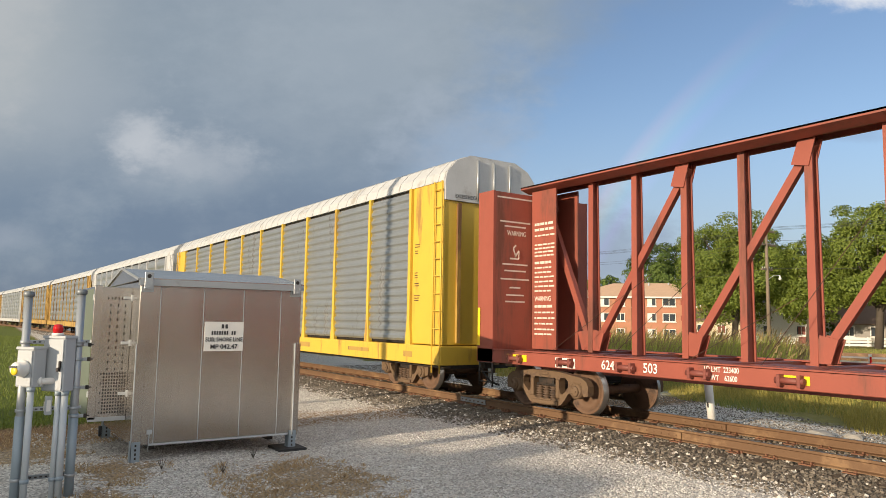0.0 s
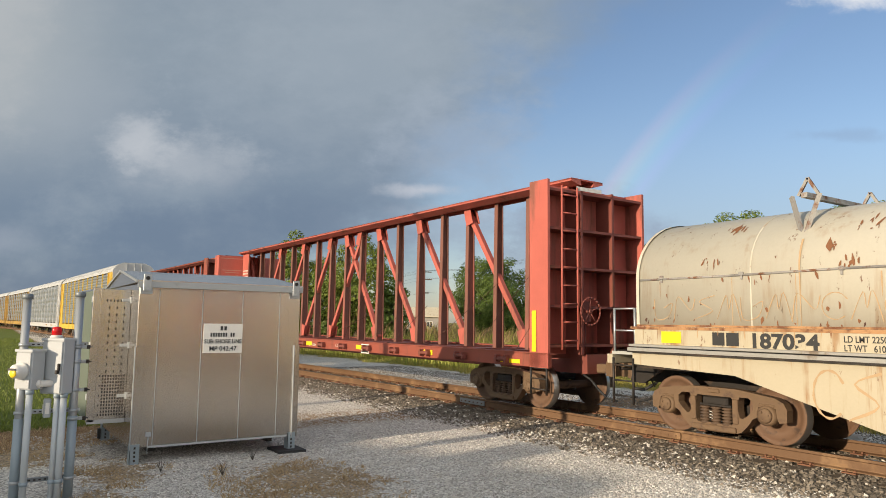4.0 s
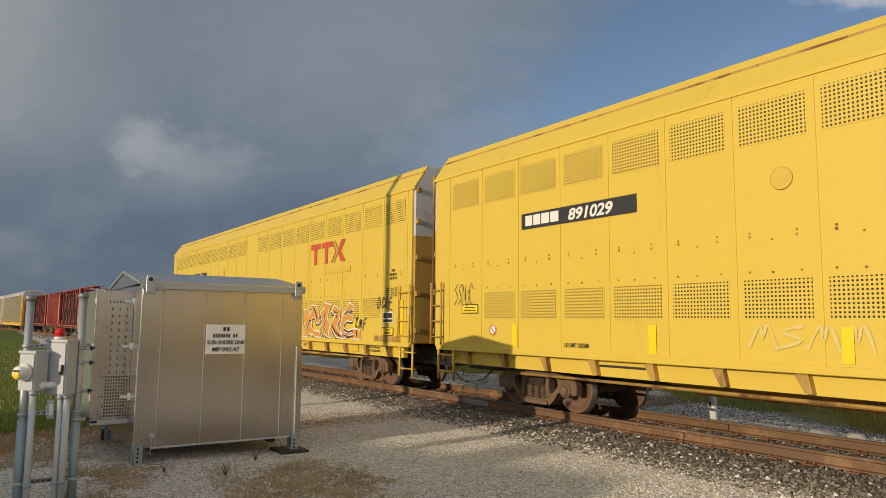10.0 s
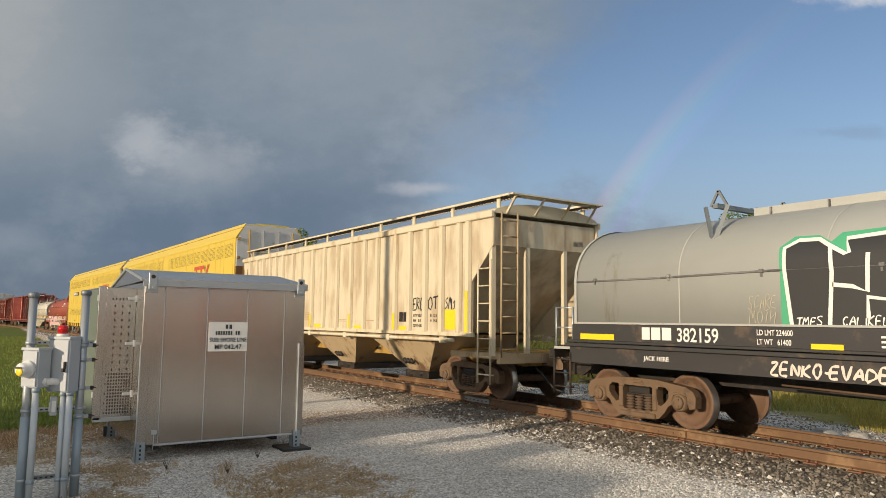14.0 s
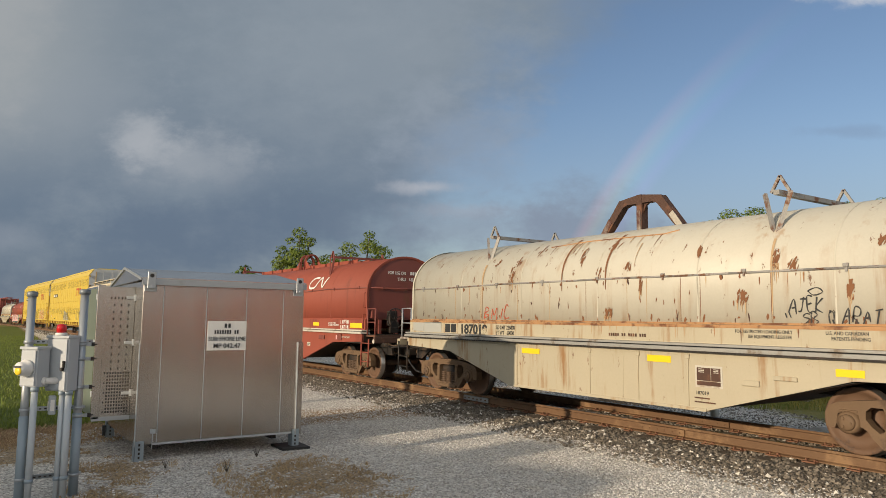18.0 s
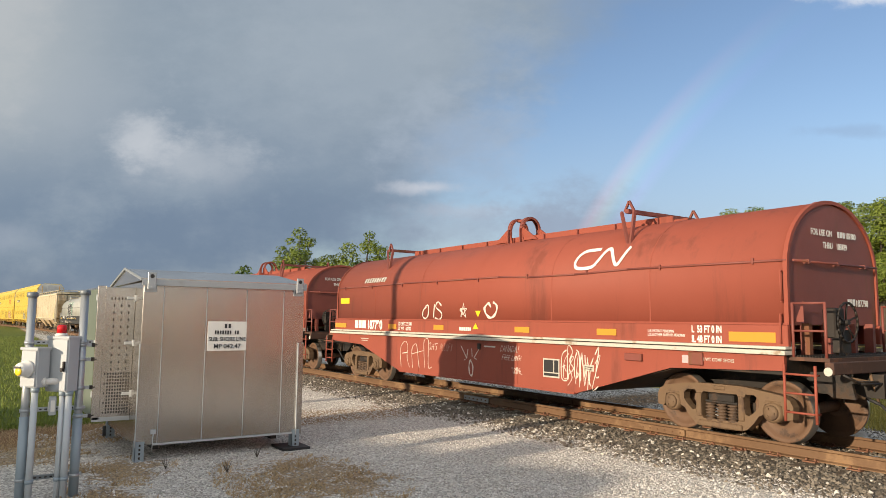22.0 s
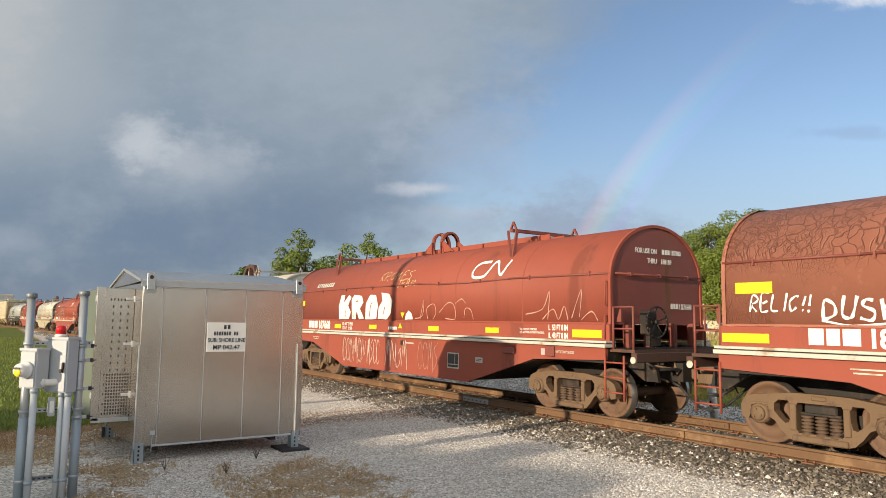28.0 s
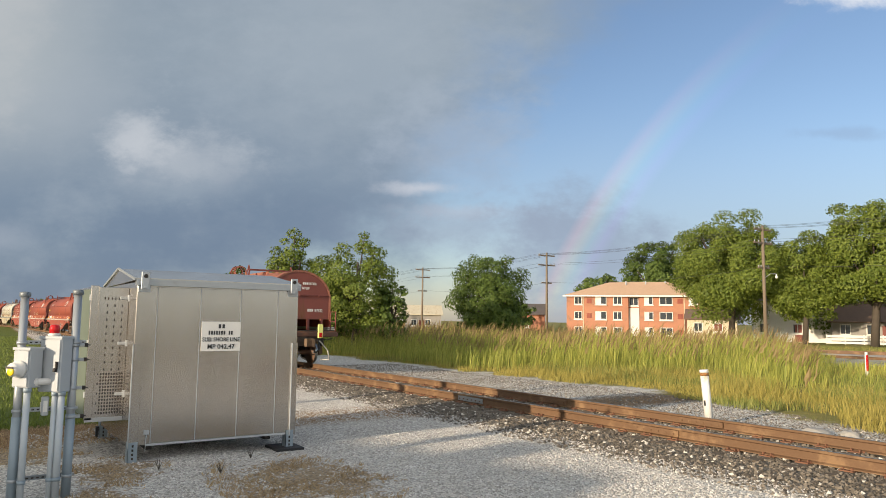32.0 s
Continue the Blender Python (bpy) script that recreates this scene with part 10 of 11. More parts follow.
cream_lettering(cream_a, "187034", "225000", "61000", 41)
cream_lettering(c019, "187019", "226000", "60000", 42)
cream_lettering(c022, "187022", "226200", "59800", 43)
tag(cream_a, 51, -3.2, -1.4, 0.55, 1.15, -1.424, "rust_pale", 0.05, 4, "ochre bubble letters")
tag(cream_a, 52, -5.8, -1.2, 1.80, 2.15, -1.276, "rust_pale", 0.02, 12, "faint tan outlines")
tag(cream_a, 53, 2.9, 4.4, 1.78, 2.2, -1.276, "rust_run", 0.014, 4)
rg = random.Random(54)
bm = bmesh.new()
for pts in scrawl(rg, -0.75, 2.0, 1.5, 0.42, 4):
    for (ya, za), (yb, zb) in zip(pts, pts[1:]):
        beam(bm, (6.158, ya, za), (6.158, yb, zb), 0.05, 0.004) if abs(yb - ya) + abs(zb - za) > 0.01 else None
part("graffiti", bm, "ink", cream_a, "black loops sprayed on the end")
pen(c019, "AJEK", 3.54, 4.02, 1.84, 2.04, -1.2765, "ink", 0.024, "black sprayed tag", 0.05, 0.14, 41)
pen(c019, "SB", 3.70, 3.98, 1.70, 1.86, -1.278, "ink", 0.020, "black sprayed tag", 0.05, 0.14, 48)
strokes(c019, "graffiti", [[(3.80, 2.14), (3.92, 2.18), (4.0, 2.12), (3.88, 2.08), (3.80, 2.14)], [(3.48, 1.84), (3.50, 1.78)], [(3.53, 1.86), (3.56, 1.78)], [(4.08, 1.88), (4.10, 1.84)], [(4.13, 1.88), (4.15, 1.84)]], -1.277, 0.02, "ink", "black sprayed marks", True)
pen(c019, "Q ARAT", 4.05, 4.74, 1.71, 1.90, -1.2785, "ink", 0.022, "black sprayed tag", 0.05, 0.14, 42)
pen(c019, "BMIC", -3.30, -2.42, 1.72, 1.98, -1.277, "logo_red", 0.024, "thin red tag", 0.1, 0.12, 43)
pen(c022, "REMSY", -5.95, -4.95, 1.98, 2.22, -1.277, "ink", 0.034, "black sprayed tag", 0.1, 0.12, 44)
tag(c022, 57, -5.9, -5.1, 1.80, 1.95, -1.277, "ink", 0.016, 7)
pen(c022, "SHAF", -2.2, -0.95, 1.82, 2.24, -1.277, "silver", 0.030, "grey outline tag", 0.0, 0.12, 45)
strokes(c022, "graffiti", [[(-0.55, 2.36), (-0.78, 2.15), (-0.72, 1.85), (-0.58, 1.72)], [(-0.35, 2.36), (-0.2, 1.75)], [(-0.05, 1.75), (0.0, 2.3), (0.25, 2.3)], [(0.15, 1.95), (0.35, 2.3), (0.5, 2.1), (0.2, 1.75)]], -1.278, 0.045, "rust_pale", "wide tan outline letters", True)
pen(c022, "GRINC", 0.10, 1.10, 1.76, 2.0, -1.279, "silver", 0.026, "grey outline tag", 0.0, 0.1, 46)
pen(c022, "JOIN", 1.40, 2.2, 1.76, 2.06, -1.277, "pale_blue", 0.05, "pale blue sprayed letters", 0.1, 0.08, 47)
strokes(c022, "graffiti", [[(-2.55, 1.15), (-2.7, 0.9), (-2.45, 0.75), (-2.6, 0.55), (-2.25, 0.52), (-2.1, 0.8), (-2.3, 1.0), (-2.1, 1.18), (-2.55, 1.15)], [(-1.95, 1.12), (-2.0, 0.75), (-1.75, 0.6), (-1.6, 0.95), (-1.75, 1.15), (-1.95, 1.12)],
                           [(-1.5, 0.85), (-1.3, 1.15), (-1.1, 1.0), (-1.35, 0.8), (-1.1, 0.7)]], -1.424, 0.035, "faded_grey", "faded grey bubble letters", True)
strokes(c022, "graffiti", [[(-0.35, 0.9), (-0.1, 1.15), (0.1, 0.95), (-0.15, 0.85), (0.15, 0.72), (-0.2, 0.68), (-0.35, 0.9)], [(0.2, 0.8), (0.35, 1.12), (0.55, 1.0), (0.5, 0.75), (0.2, 0.8)], [(0.6, 1.1), (0.75, 0.8), (1.0, 1.05), (1.05, 0.6), (0.8, 0.55)],
                           [(1.1, 0.75), (1.3, 0.5), (1.45, 0.75), (1.35, 1.1), (1.75, 1.0), (2.1, 0.95)], [(1.6, 0.7), (1.75, 0.85), (1.9, 0.65), (2.05, 0.85)]], -1.424, 0.035, "faded_grey", "faded grey bubble letters", True)
bm = bmesh.new()
prism(bm, [(-0.84 + 0.0068 * 16 * math.sin(0.3927 * i) ** 3, 0.985 + 0.0068 * (13 * math.cos(0.3927 * i) - 5 * math.cos(0.7854 * i) - 2 * math.cos(1.178 * i) - math.cos(1.571 * i))) for i in range(16)], -1.428, -1.424)
part("graffiti", bm, "logo_red", c022, "small red heart")
bm = bmesh.new()
plates(bm, [(-1.22, -1.18, 0.86, 1.08), (-1.26, -1.14, 1.06, 1.08), (-1.26, -1.14, 0.86, 0.88), (-0.62, -0.36, 0.95, 1.06), (-0.60, -0.56, 0.86, 0.96), (-0.42, -0.38, 0.86, 0.96), (-0.38, -0.30, 1.04, 1.12)], -1.424)
part("graffiti", bm, "logo_red", c022, "small red stencil of a sheep")

# grey car on the black frame
words("382159", 0.30, "white", smw, side(-4.62, 1.42, -1.345), "car_number", wide=0.84)
blocks(smw, -5.30, 1.43, 0.20, (0.16, 0.18, 0.18), -1.342, "white")
words("LD LMT 224600", 0.11, "white", smw, side(-3.26, 1.55, -1.344), wide=0.72)
words("LT WT   61400", 0.11, "white", smw, side(-3.26, 1.42, -1.344), wide=0.72)
words("JACK HERE", 0.10, "white", smw, side(-5.2, 1.10, -1.424))
marks(smw, [(-6.7, -5.9, 1.40, 1.50), (-2.49, -2.07, 1.335, 1.455), (-0.86, -0.43, 1.335, 1.46), (0.84, 1.27, 1.335, 1.46), (2.48, 2.92, 1.335, 1.46), (5.4, 6.0, 1.36, 1.46)], "reflector")
for z in (1.55, 1.49, 1.43):
    for xa, xb in ((-1.62, -1.52), (-1.50, -1.34), (-1.32, -1.23)):
        marks(smw, [(xa, xb, z, z + 0.026)], "white", name="small_print")
bm = bmesh.new()
bm.faces.new([bm.verts.new((a, -1.3425, b)) for a, b in ((-0.71, 1.50), (-0.57, 1.50), (-0.64, 1.60))])
part("warning_mark", bm, "white", smw, "small white triangle")
marks(smw, [(0.46, 0.78, 1.045, 1.13)], "rust_pale", -1.4215, "name_plate")
marks(smw, [(-0.44, -0.30, 1.11, 1.125), (-0.28, -0.10, 1.11, 1.125), (-0.44, -0.18, 1.08, 1.095)], "chalk", -1.4215, "small_print")
rz = words("ROEZ", 0.35, "white", smw, side(-0.19, 1.325, -1.3445), "graffiti", wide=0.95)
rz.data.offset, rz.data.shear = 0.016, 0.04
pen(smw, "OSA", 0.84, 1.14, 1.44, 1.56, -1.3445, "white", 0.036, "small white sprayed letters", 0.05, 0.06, 62)
pen(smw, "CULT", -0.26, 0.22, 1.71, 1.86, -1.279, "ink", 0.03, "black sprayed letters", 0.05, 0.05, 63)
strokes(smw, "graffiti", [[(-0.26, 2.24), (-0.18, 2.22), (-0.12, 2.0)], [(-0.22, 2.20), (-0.14, 2.12)], [(0.02, 2.33), (0.05, 1.93)], [(0.05, 2.08), (0.15, 2.15), (0.17, 1.98)], [(0.16, 2.22), (0.17, 2.18)], [(0.27, 2.31), (0.36, 2.32), (0.28, 2.05), (0.30, 1.95), (0.38, 2.0), (0.28, 2.18), (0.30, 2.30)]], -1.278, 0.022, "teal", "dark sprayed figures", True)
pen(smw, "ZENKO-EVADES", -3.03, -1.34, 1.02, 1.18, -1.4245, "chalk", 0.04, "white sprayed letters", 0.12, 0.06, 64)
for k, (tx, xa, xb, za, zb) in enumerate((("CAMTERS", 1.20, 1.62, 1.47, 1.58), ("ROLEK", 1.62, 1.90, 1.48, 1.60), ("RHMG", 1.94, 2.24, 1.48, 1.58), ("SETHOR", 1.30, 1.62, 1.36, 1.45), ("VOSM", 1.66, 1.9, 1.36, 1.46))):
    pen(smw, tx, xa, xb, za, zb, -1.3445, "faded_grey", 0.009, "thin grey tag", 0.15, 0.2, 65 + k)
pen(smw, "WK", 1.50, 1.72, 1.74, 1.90, -1.277, "faded_grey", 0.016, "thin grey tag", 0.1, 0.1, 71)
pen(smw, "DRIO", 1.72, 2.20, 1.72, 2.10, -1.277, "faded_grey", 0.018, "thin grey tag", 0.1, 0.14, 72)
pen(smw, "SCARE", -3.42, -2.98, 1.92, 2.12, -1.277, "faded_grey", 0.012, "thin grey tag", 0.1, 0.12, 73)
pen(smw, "MOTH", -3.40, -3.0, 1.72, 1.90, -1.277, "faded_grey", 0.012, "thin grey tag", 0.1, 0.12, 74)
bm = bmesh.new()
lathe(bm, [(0.0, -0.31), (0.09, -0.30), (0.135, -0.25), (0.14, 0.25), (0.09, 0.30), (0.0, 0.31)], 16)
bmesh.ops.rotate(bm, verts=bm.verts, cent=(0, 0, 0), matrix=Matrix.Rotation(radians(90), 3, "Z"))
bmesh.ops.translate(bm, verts=bm.verts, vec=(0.53, -0.9, 0.71))
part("air_tank", bm, "truck", smw, "rusty brown air tank")
bm = bmesh.new()
rod(bm, (-3.2, -0.85, 0.84), (0.25, -0.85, 0.76), 0.016, 6)
rod(bm, (0.8, -0.85, 0.70), (3.0, -0.85, 0.62), 0.016, 6)
for x in (-0.7, 0.3, 0.76, 1.5):
    box(bm, x - 0.02, x + 0.02, -0.92, -0.80, 0.66, 0.99)
part("brake_rigging", bm, "truck", smw, "rusty brake rods")
bm = bmesh.new()
box(bm, 1.03, 1.09, -0.95, -0.90, 0.70, 0.86)
part("valve_tag", bm, "straw_paint", smw, "tan valve tag")
SILHOUETTE = [(-2.77, 1.69), (-2.85, 2.42), (-2.87, 2.76), (-2.68, 2.86), (-2.40, 2.85), (-2.25, 2.75), (-2.05, 2.63), (-1.99, 2.64), (-2.04, 2.83), (-1.46, 2.87), (-1.18, 2.89), (-0.83, 2.91), (-0.71, 2.87), (-0.82, 2.73), (-0.55, 2.71), (-0.69, 2.34), (-0.45, 2.30), (-0.60, 2.03), (-0.30, 2.04), (-0.38, 1.85), (-0.46, 1.71)]
CLOUD = [(-2.92, 1.69), (-2.92, 2.42), (-2.95, 2.77), (-2.76, 2.92), (-2.42, 2.91), (-2.24, 2.80), (-2.12, 2.92), (-1.49, 2.94), (-1.07, 2.98), (-0.63, 2.95), (-0.46, 2.72), (-0.58, 2.42), (-0.35, 2.37), (-0.31, 2.15), (-0.20, 2.07), (-0.30, 1.83), (-0.37, 1.70)]
INNER = [[(-2.24, 2.74), (-2.21, 2.40), (-2.26, 1.69)], [(-2.21, 2.23), (-1.96, 2.20), (-1.78, 2.13), (-1.76, 2.62)], [(-1.45, 2.86), (-1.40, 2.44), (-1.43, 2.01), (-1.78, 2.06), (-1.78, 1.80)], [(-1.41, 2.11), (-1.27, 2.13), (-0.87, 2.10), (-0.97, 1.86)],
         [(-1.27, 2.11), (-1.34, 1.96), (-1.14, 1.93), (-1.16, 1.86), (-1.34, 1.71)], [(-1.06, 2.70), (-1.20, 2.30), (-0.74, 2.29)], [(-0.60, 2.03), (-0.72, 2.04)]]


def wrap(bm, off):
    """Slice a flat mesh and bend it round the grey hood."""
    for k in range(12):
        bmesh.ops.bisect_plane(bm, geom=bm.verts[:] + bm.edges[:] + bm.faces[:], plane_co=(0, 0, 2.30 + 0.06 * k), plane_no=(0, 0, 1))
    for v in bm.verts:
        v.co.y = hood_face(v.co.z, 1.27, 3.45) - off


for mt, off, q, text in (("green", 0.010, CLOUD, "thin green edge sprayed round letters"), ("ink", 0.014, SILHOUETTE, "tall black letters")):
    bm = bmesh.new()
    bm.faces.new([bm.verts.new((a, 0, b)) for a, b in q])
    wrap(bm, off)
    part("graffiti", bm, mt, smw, text)
for lines, w in (([SILHOUETTE], 0.055), (INNER, 0.055)):
    ob = strokes(smw, "graffiti", lines, 0.0, w, "white", "white outline of black letters")
    bm = bmesh.new()
    bm.from_mesh(ob.data)
    wrap(bm, 0.018 if lines is INNER else 0.017)
    bm.to_mesh(ob.data)
    bm.free()
for k, (tx, xa, xb) in enumerate((("TMES", -2.70, -2.34), ("CALIKELL", -2.10, -1.44), ("REMAX", -1.10, -0.56))):
    pen(smw, tx, xa, xb, 1.70, 1.81, -1.290, "white", 0.020, "small white sprayed words", 0.1, 0.06, 160 + k)

# yellow racks
for car, digits in ((r021, "891021"), (r029, "891029")):
    Y = -1.512
    bm = bmesh.new()
    plates(bm, [(-8.7, -5.8, 3.55, 3.86)], Y)
    np_ = part("number_panel", bm, "ink", car, "black number panel")
    nm = words(digits, 0.29, "white", np_, side(-7.40, 3.60, Y - 0.007), "car_number", wide=1.22)
    nm.data.shear = 0.2
    nm.data.offset = 0.008
    blocks(np_, -8.58, 3.61, 0.20, (0.20, 0.20, 0.22, 0.22), Y - 0.005, "white")
    # owner's mark as plain red bars and chevrons
    sh = -0.16 if car is r021 else 0.0
    k0, z0, h = 6.0 + sh, 3.46, 0.66
    bars = [[(k0 - 0.12, z0 + h), (k0 + 0.62, z0 + h), (k0 + 0.60, z0 + h - 0.17), (k0 - 0.12, z0 + h - 0.17)], [(k0 + 0.14, z0 + h - 0.17), (k0 + 0.34, z0 + h - 0.17), (k0 + 0.34, z0), (k0 + 0.14, z0)],
            [(k0 + 0.70, z0 + h), (k0 + 1.42, z0 + h), (k0 + 1.48, z0 + h - 0.17), (k0 + 0.70, z0 + h - 0.17)], [(k0 + 0.92, z0 + h - 0.17), (k0 + 1.12, z0 + h - 0.17), (k0 + 1.12, z0), (k0 + 0.92, z0)],
            [(k0 + 2.02, z0 + h), (k0 + 2.34, z0 + h), (k0 + 2.00, z0 + h * 0.5), (k0 + 2.34, z0), (k0 + 2.02, z0), (k0 + 1.78, z0 + h * 0.5)]]
    for q in bars:
        bm = bmesh.new()
        prism(bm, q, Y - 0.004, Y)
        part("owner_mark", bm, "logo_red", car)
    for d in (0.0, 0.17):
        strokes(car, "owner_mark", [[(k0 + 1.42 + d, z0 + h), (k0 + 1.68 + d, z0 + h * 0.5), (k0 + 1.38 + d, z0)]], Y - 0.003, 0.05, "logo_red" if d == 0.0 else "olive")
    marks(car, [(6.7, 8.5, 3.14, 3.30)], "shade_yellow", Y, "painted_patch")
    for k, tx in enumerate(("DECK", "CLEARANCE", "14'-8\" OR 176\"")):
        words(tx, 0.095, "ink", car, side(10.92, 3.00 - 0.105 * k, Y - 0.002), "deck_print", "CENTER", 0.7)
    for k in range(5):
        marks(car, [(10.57, 10.72, 2.56 - 0.05 * k, 2.58 - 0.05 * k), (10.80, 10.95, 2.56 - 0.05 * k, 2.58 - 0.05 * k), (11.0, 11.15, 2.56 - 0.05 * k, 2.58 - 0.05 * k)], "ink", Y, "small_print")
    bm = bmesh.new()
    plates(bm, [(10.43, 10.93, 1.67, 1.96)], Y)
    dp = part("data_panel", bm, "white", car, "black and white data panel")
    for r in ((10.46, 10.64, 1.80, 1.93), (10.67, 10.90, 1.80, 1.93), (10.46, 10.90, 1.70, 1.77)):
        bm = bmesh.new()
        plates(bm, [r], Y - 0.005)
        part("panel_field", bm, "ink", dp)
    marks(car, [(10.38, 10.97, 1.35, 1.56)], "ink", Y, "placard_border")
    marks(car, [(10.40, 10.95, 1.37, 1.54)], "reflector", Y - 0.004, "yellow_placard")
    words("THIS CAR", 0.07, "ink", car, side(10.68, 1.475, Y - 0.010), "placard_print", "CENTER", 0.8)
    words("EXCESS HEIGHT", 0.06, "ink", car, side(10.68, 1.40, Y - 0.010), "placard_print", "CENTER", 0.8)
    marks(car, [(11.27, 11.44, 1.34, 2.25), (5.83, 5.98, 1.24, 1.69), (8.78, 8.96, 1.24, 1.69), (2.9, 3.05, 1.24, 1.69), (0.6, 0.75, 1.24, 1.69), (-2.6, -2.45, 1.24, 1.69), (-5.6, -5.45, 1.24, 1.69), (-9.0, -8.85, 1.24, 1.69)], "reflector", Y - 0.004, "reflective_strip")
    marks(car, [(-10.7, -10.15, 1.92, 2.08)], "reflector", Y, "yellow_placard")
    marks(car, [(-6.8, -5.6, 0.96, 1.0), (1.0, 1.6, 0.95, 1.0), (-2.0, -1.2, 0.94, 1.0)], "ink", -1.364, "small_print")
    for y0 in (0.22, 0.80):
        for k, tx in enumerate(("EXCESS", "HEIGHT", "CAR")):
            words(tx, 0.17, "ink", car, endface(y0 - 0.66, 4.36 - 0.19 * k, 11.92 - 0.015), "end_print", "CENTER", 0.66)
    bm = bmesh.new()
    lathe(bm, [(0.15, Y - 0.006), (0.16, Y)], 18)
    bmesh.ops.translate(bm, verts=bm.verts, vec=(-3.3, 0, 3.70))
    part("round_seal", bm, "shade_yellow", car, "faded round seal")
    bm = bmesh.new()
    lathe(bm, [(0.09, Y - 0.006), (0.10, Y)], 14)
    bmesh.ops.translate(bm, verts=bm.verts, vec=(11.74, 0, 1.95))
    part("round_seal", bm, "stripe", car, "pale round seal")

for car in (r021, r029):
    bm = bmesh.new()
    lathe(bm, [(0.0, -1.518), (0.11, -1.518), (0.115, -1.512)], 16)
    bmesh.ops.translate(bm, verts=bm.verts, vec=(-9.62, 0, 1.56))
    part("round_sign", bm, "white", car, "white round sign with a red bar")
    strokes(car, "sign_bar", [[(-9.70, 1.64), (-9.54, 1.48)], [(-9.62 + 0.1 * math.cos(6.2832 * i / 12), 1.56 + 0.1 * math.sin(6.2832 * i / 12)) for i in range(13)]], -1.52, 0.022, "logo_red")
    marks(car, [(-10.72, -10.13, 1.90, 2.10)], "ink", -1.511, "placard_border")
    marks(car, [(-10.60, -10.25, 2.02, 2.04), (-10.64, -10.21, 1.96, 1.98)], "ink", -1.5165, "placard_print")
# graffiti on the racks
for car in (r021, r029):
    words("LD LMT 129,500" if car is r029 else "LD LMT 129,800", 0.11, "ink", car, side(-12.07 + 4.55, 1.28, -1.514), "load_print", wide=0.8)
    words("FOR RESTRICTED LOADING ONLY", 0.075, "ink", car, side(3.9 if car is r021 else 4.4, 0.99, -1.365), "sill_print", wide=0.85)
    words("SEE EQUIPMENT REGISTER", 0.075, "ink", car, side(4.0 if car is r021 else 4.5, 0.90, -1.365), "sill_print", wide=0.85)
    words("L 87-8'", 0.11, "ink", car, side(5.0 if car is r021 else 6.6, 0.92, -1.365), "sill_print", wide=0.8)
    words("2 INCH HF COMP SHOES", 0.075, "ink", car, side(9.35, 0.99, -1.365), "sill_print", wide=0.85)
    words("NO. 24 BRAKE BEAMS", 0.075, "ink", car, side(9.42, 0.90, -1.365), "sill_print", wide=0.85)
    bm = bmesh.new()
    box(bm, 8.35, 8.85, -1.40, -1.362, 0.86, 1.04, 0.006)
    part("routing_board", bm, "yellow_aged", car, "small yellow card holder")
# orange letters with a white edge and a black drop
cut_letters(r021, [[(5.31, 2.07), (5.57, 2.08), (5.66, 1.86), (5.99, 2.09), (5.85, 2.12), (5.91, 2.21), (6.27, 2.19), (6.4, 1.97), (6.56, 1.65), (6.34, 1.62), (6.16, 1.83), (5.97, 1.79), (5.9, 1.56), (6.09, 1.42), (6.53, 1.39), (6.68, 1.22), (6.2, 1.22), (6.08, 1.28), (5.77, 1.32), (5.67, 1.22), (5.34, 1.22), (5.46, 1.51), (5.33, 1.69)]], -1.5145, "orange", "white", 0.035, "angular orange letters edged white with a black drop", "ink", (-0.05, -0.05))
cut_letters(r021, [[(6.56, 1.97), (6.86, 2.11), (6.81, 2.28), (7.34, 2.19), (7.18, 2.04), (7.07, 1.79), (7.28, 1.6), (7.17, 1.33), (7.22, 1.22), (7.11, 1.24), (6.92, 1.32), (6.84, 1.28), (6.65, 1.53), (6.71, 1.68)]], -1.5147, "orange", "white", 0.035, "angular orange letters edged white with a black drop", "ink", (-0.05, -0.05))
cut_letters(r021, [[(7.34, 2.01), (7.57, 2.18), (7.94, 2.04), (7.9, 1.75), (7.7, 1.53), (8.01, 1.36), (8.4, 1.22), (8.14, 1.22), (7.72, 1.24), (7.45, 1.45), (7.37, 1.3), (7.44, 1.22), (7.22, 1.22), (7.18, 1.33), (7.33, 1.63), (7.59, 1.89), (7.46, 1.92)]], -1.5149, "orange", "white", 0.035, "angular orange letters edged white with a black drop", "ink", (-0.05, -0.05))
cut_letters(r021, [[(8.07, 1.85), (8.35, 2.12), (8.52, 2.25), (8.79, 2.12), (8.71, 2.03), (8.48, 2.03), (8.77, 1.82), (8.7, 1.7), (8.36, 1.72), (8.15, 1.56), (8.41, 1.43), (8.76, 1.51), (9.15, 1.49), (9.25, 1.22), (8.74, 1.22), (8.79, 1.35), (8.5, 1.3), (8.01, 1.38), (7.94, 1.55)]], -1.5151, "orange", "white", 0.035, "angular orange letters edged white with a black drop", "ink", (-0.05, -0.05))
strokes(r021, "graffiti", [[(5.62, 1.45), (5.78, 1.72), (5.92, 1.70)], [(6.05, 2.12), (6.20, 2.00), (6.36, 1.76)], [(6.86, 1.95), (6.95, 1.70), (6.86, 1.52), (6.98, 1.42)], [(7.52, 1.98), (7.74, 1.96), (7.70, 1.80)], [(7.40, 1.60), (7.62, 1.40), (8.0, 1.26)],
                           [(8.25, 1.90), (8.45, 1.98), (8.66, 1.92)], [(8.20, 1.46), (8.50, 1.40), (8.74, 1.44)], [(8.95, 1.46), (9.02, 1.30)]], -1.5235, 0.055, "ink", "black inner lines of the orange letters")
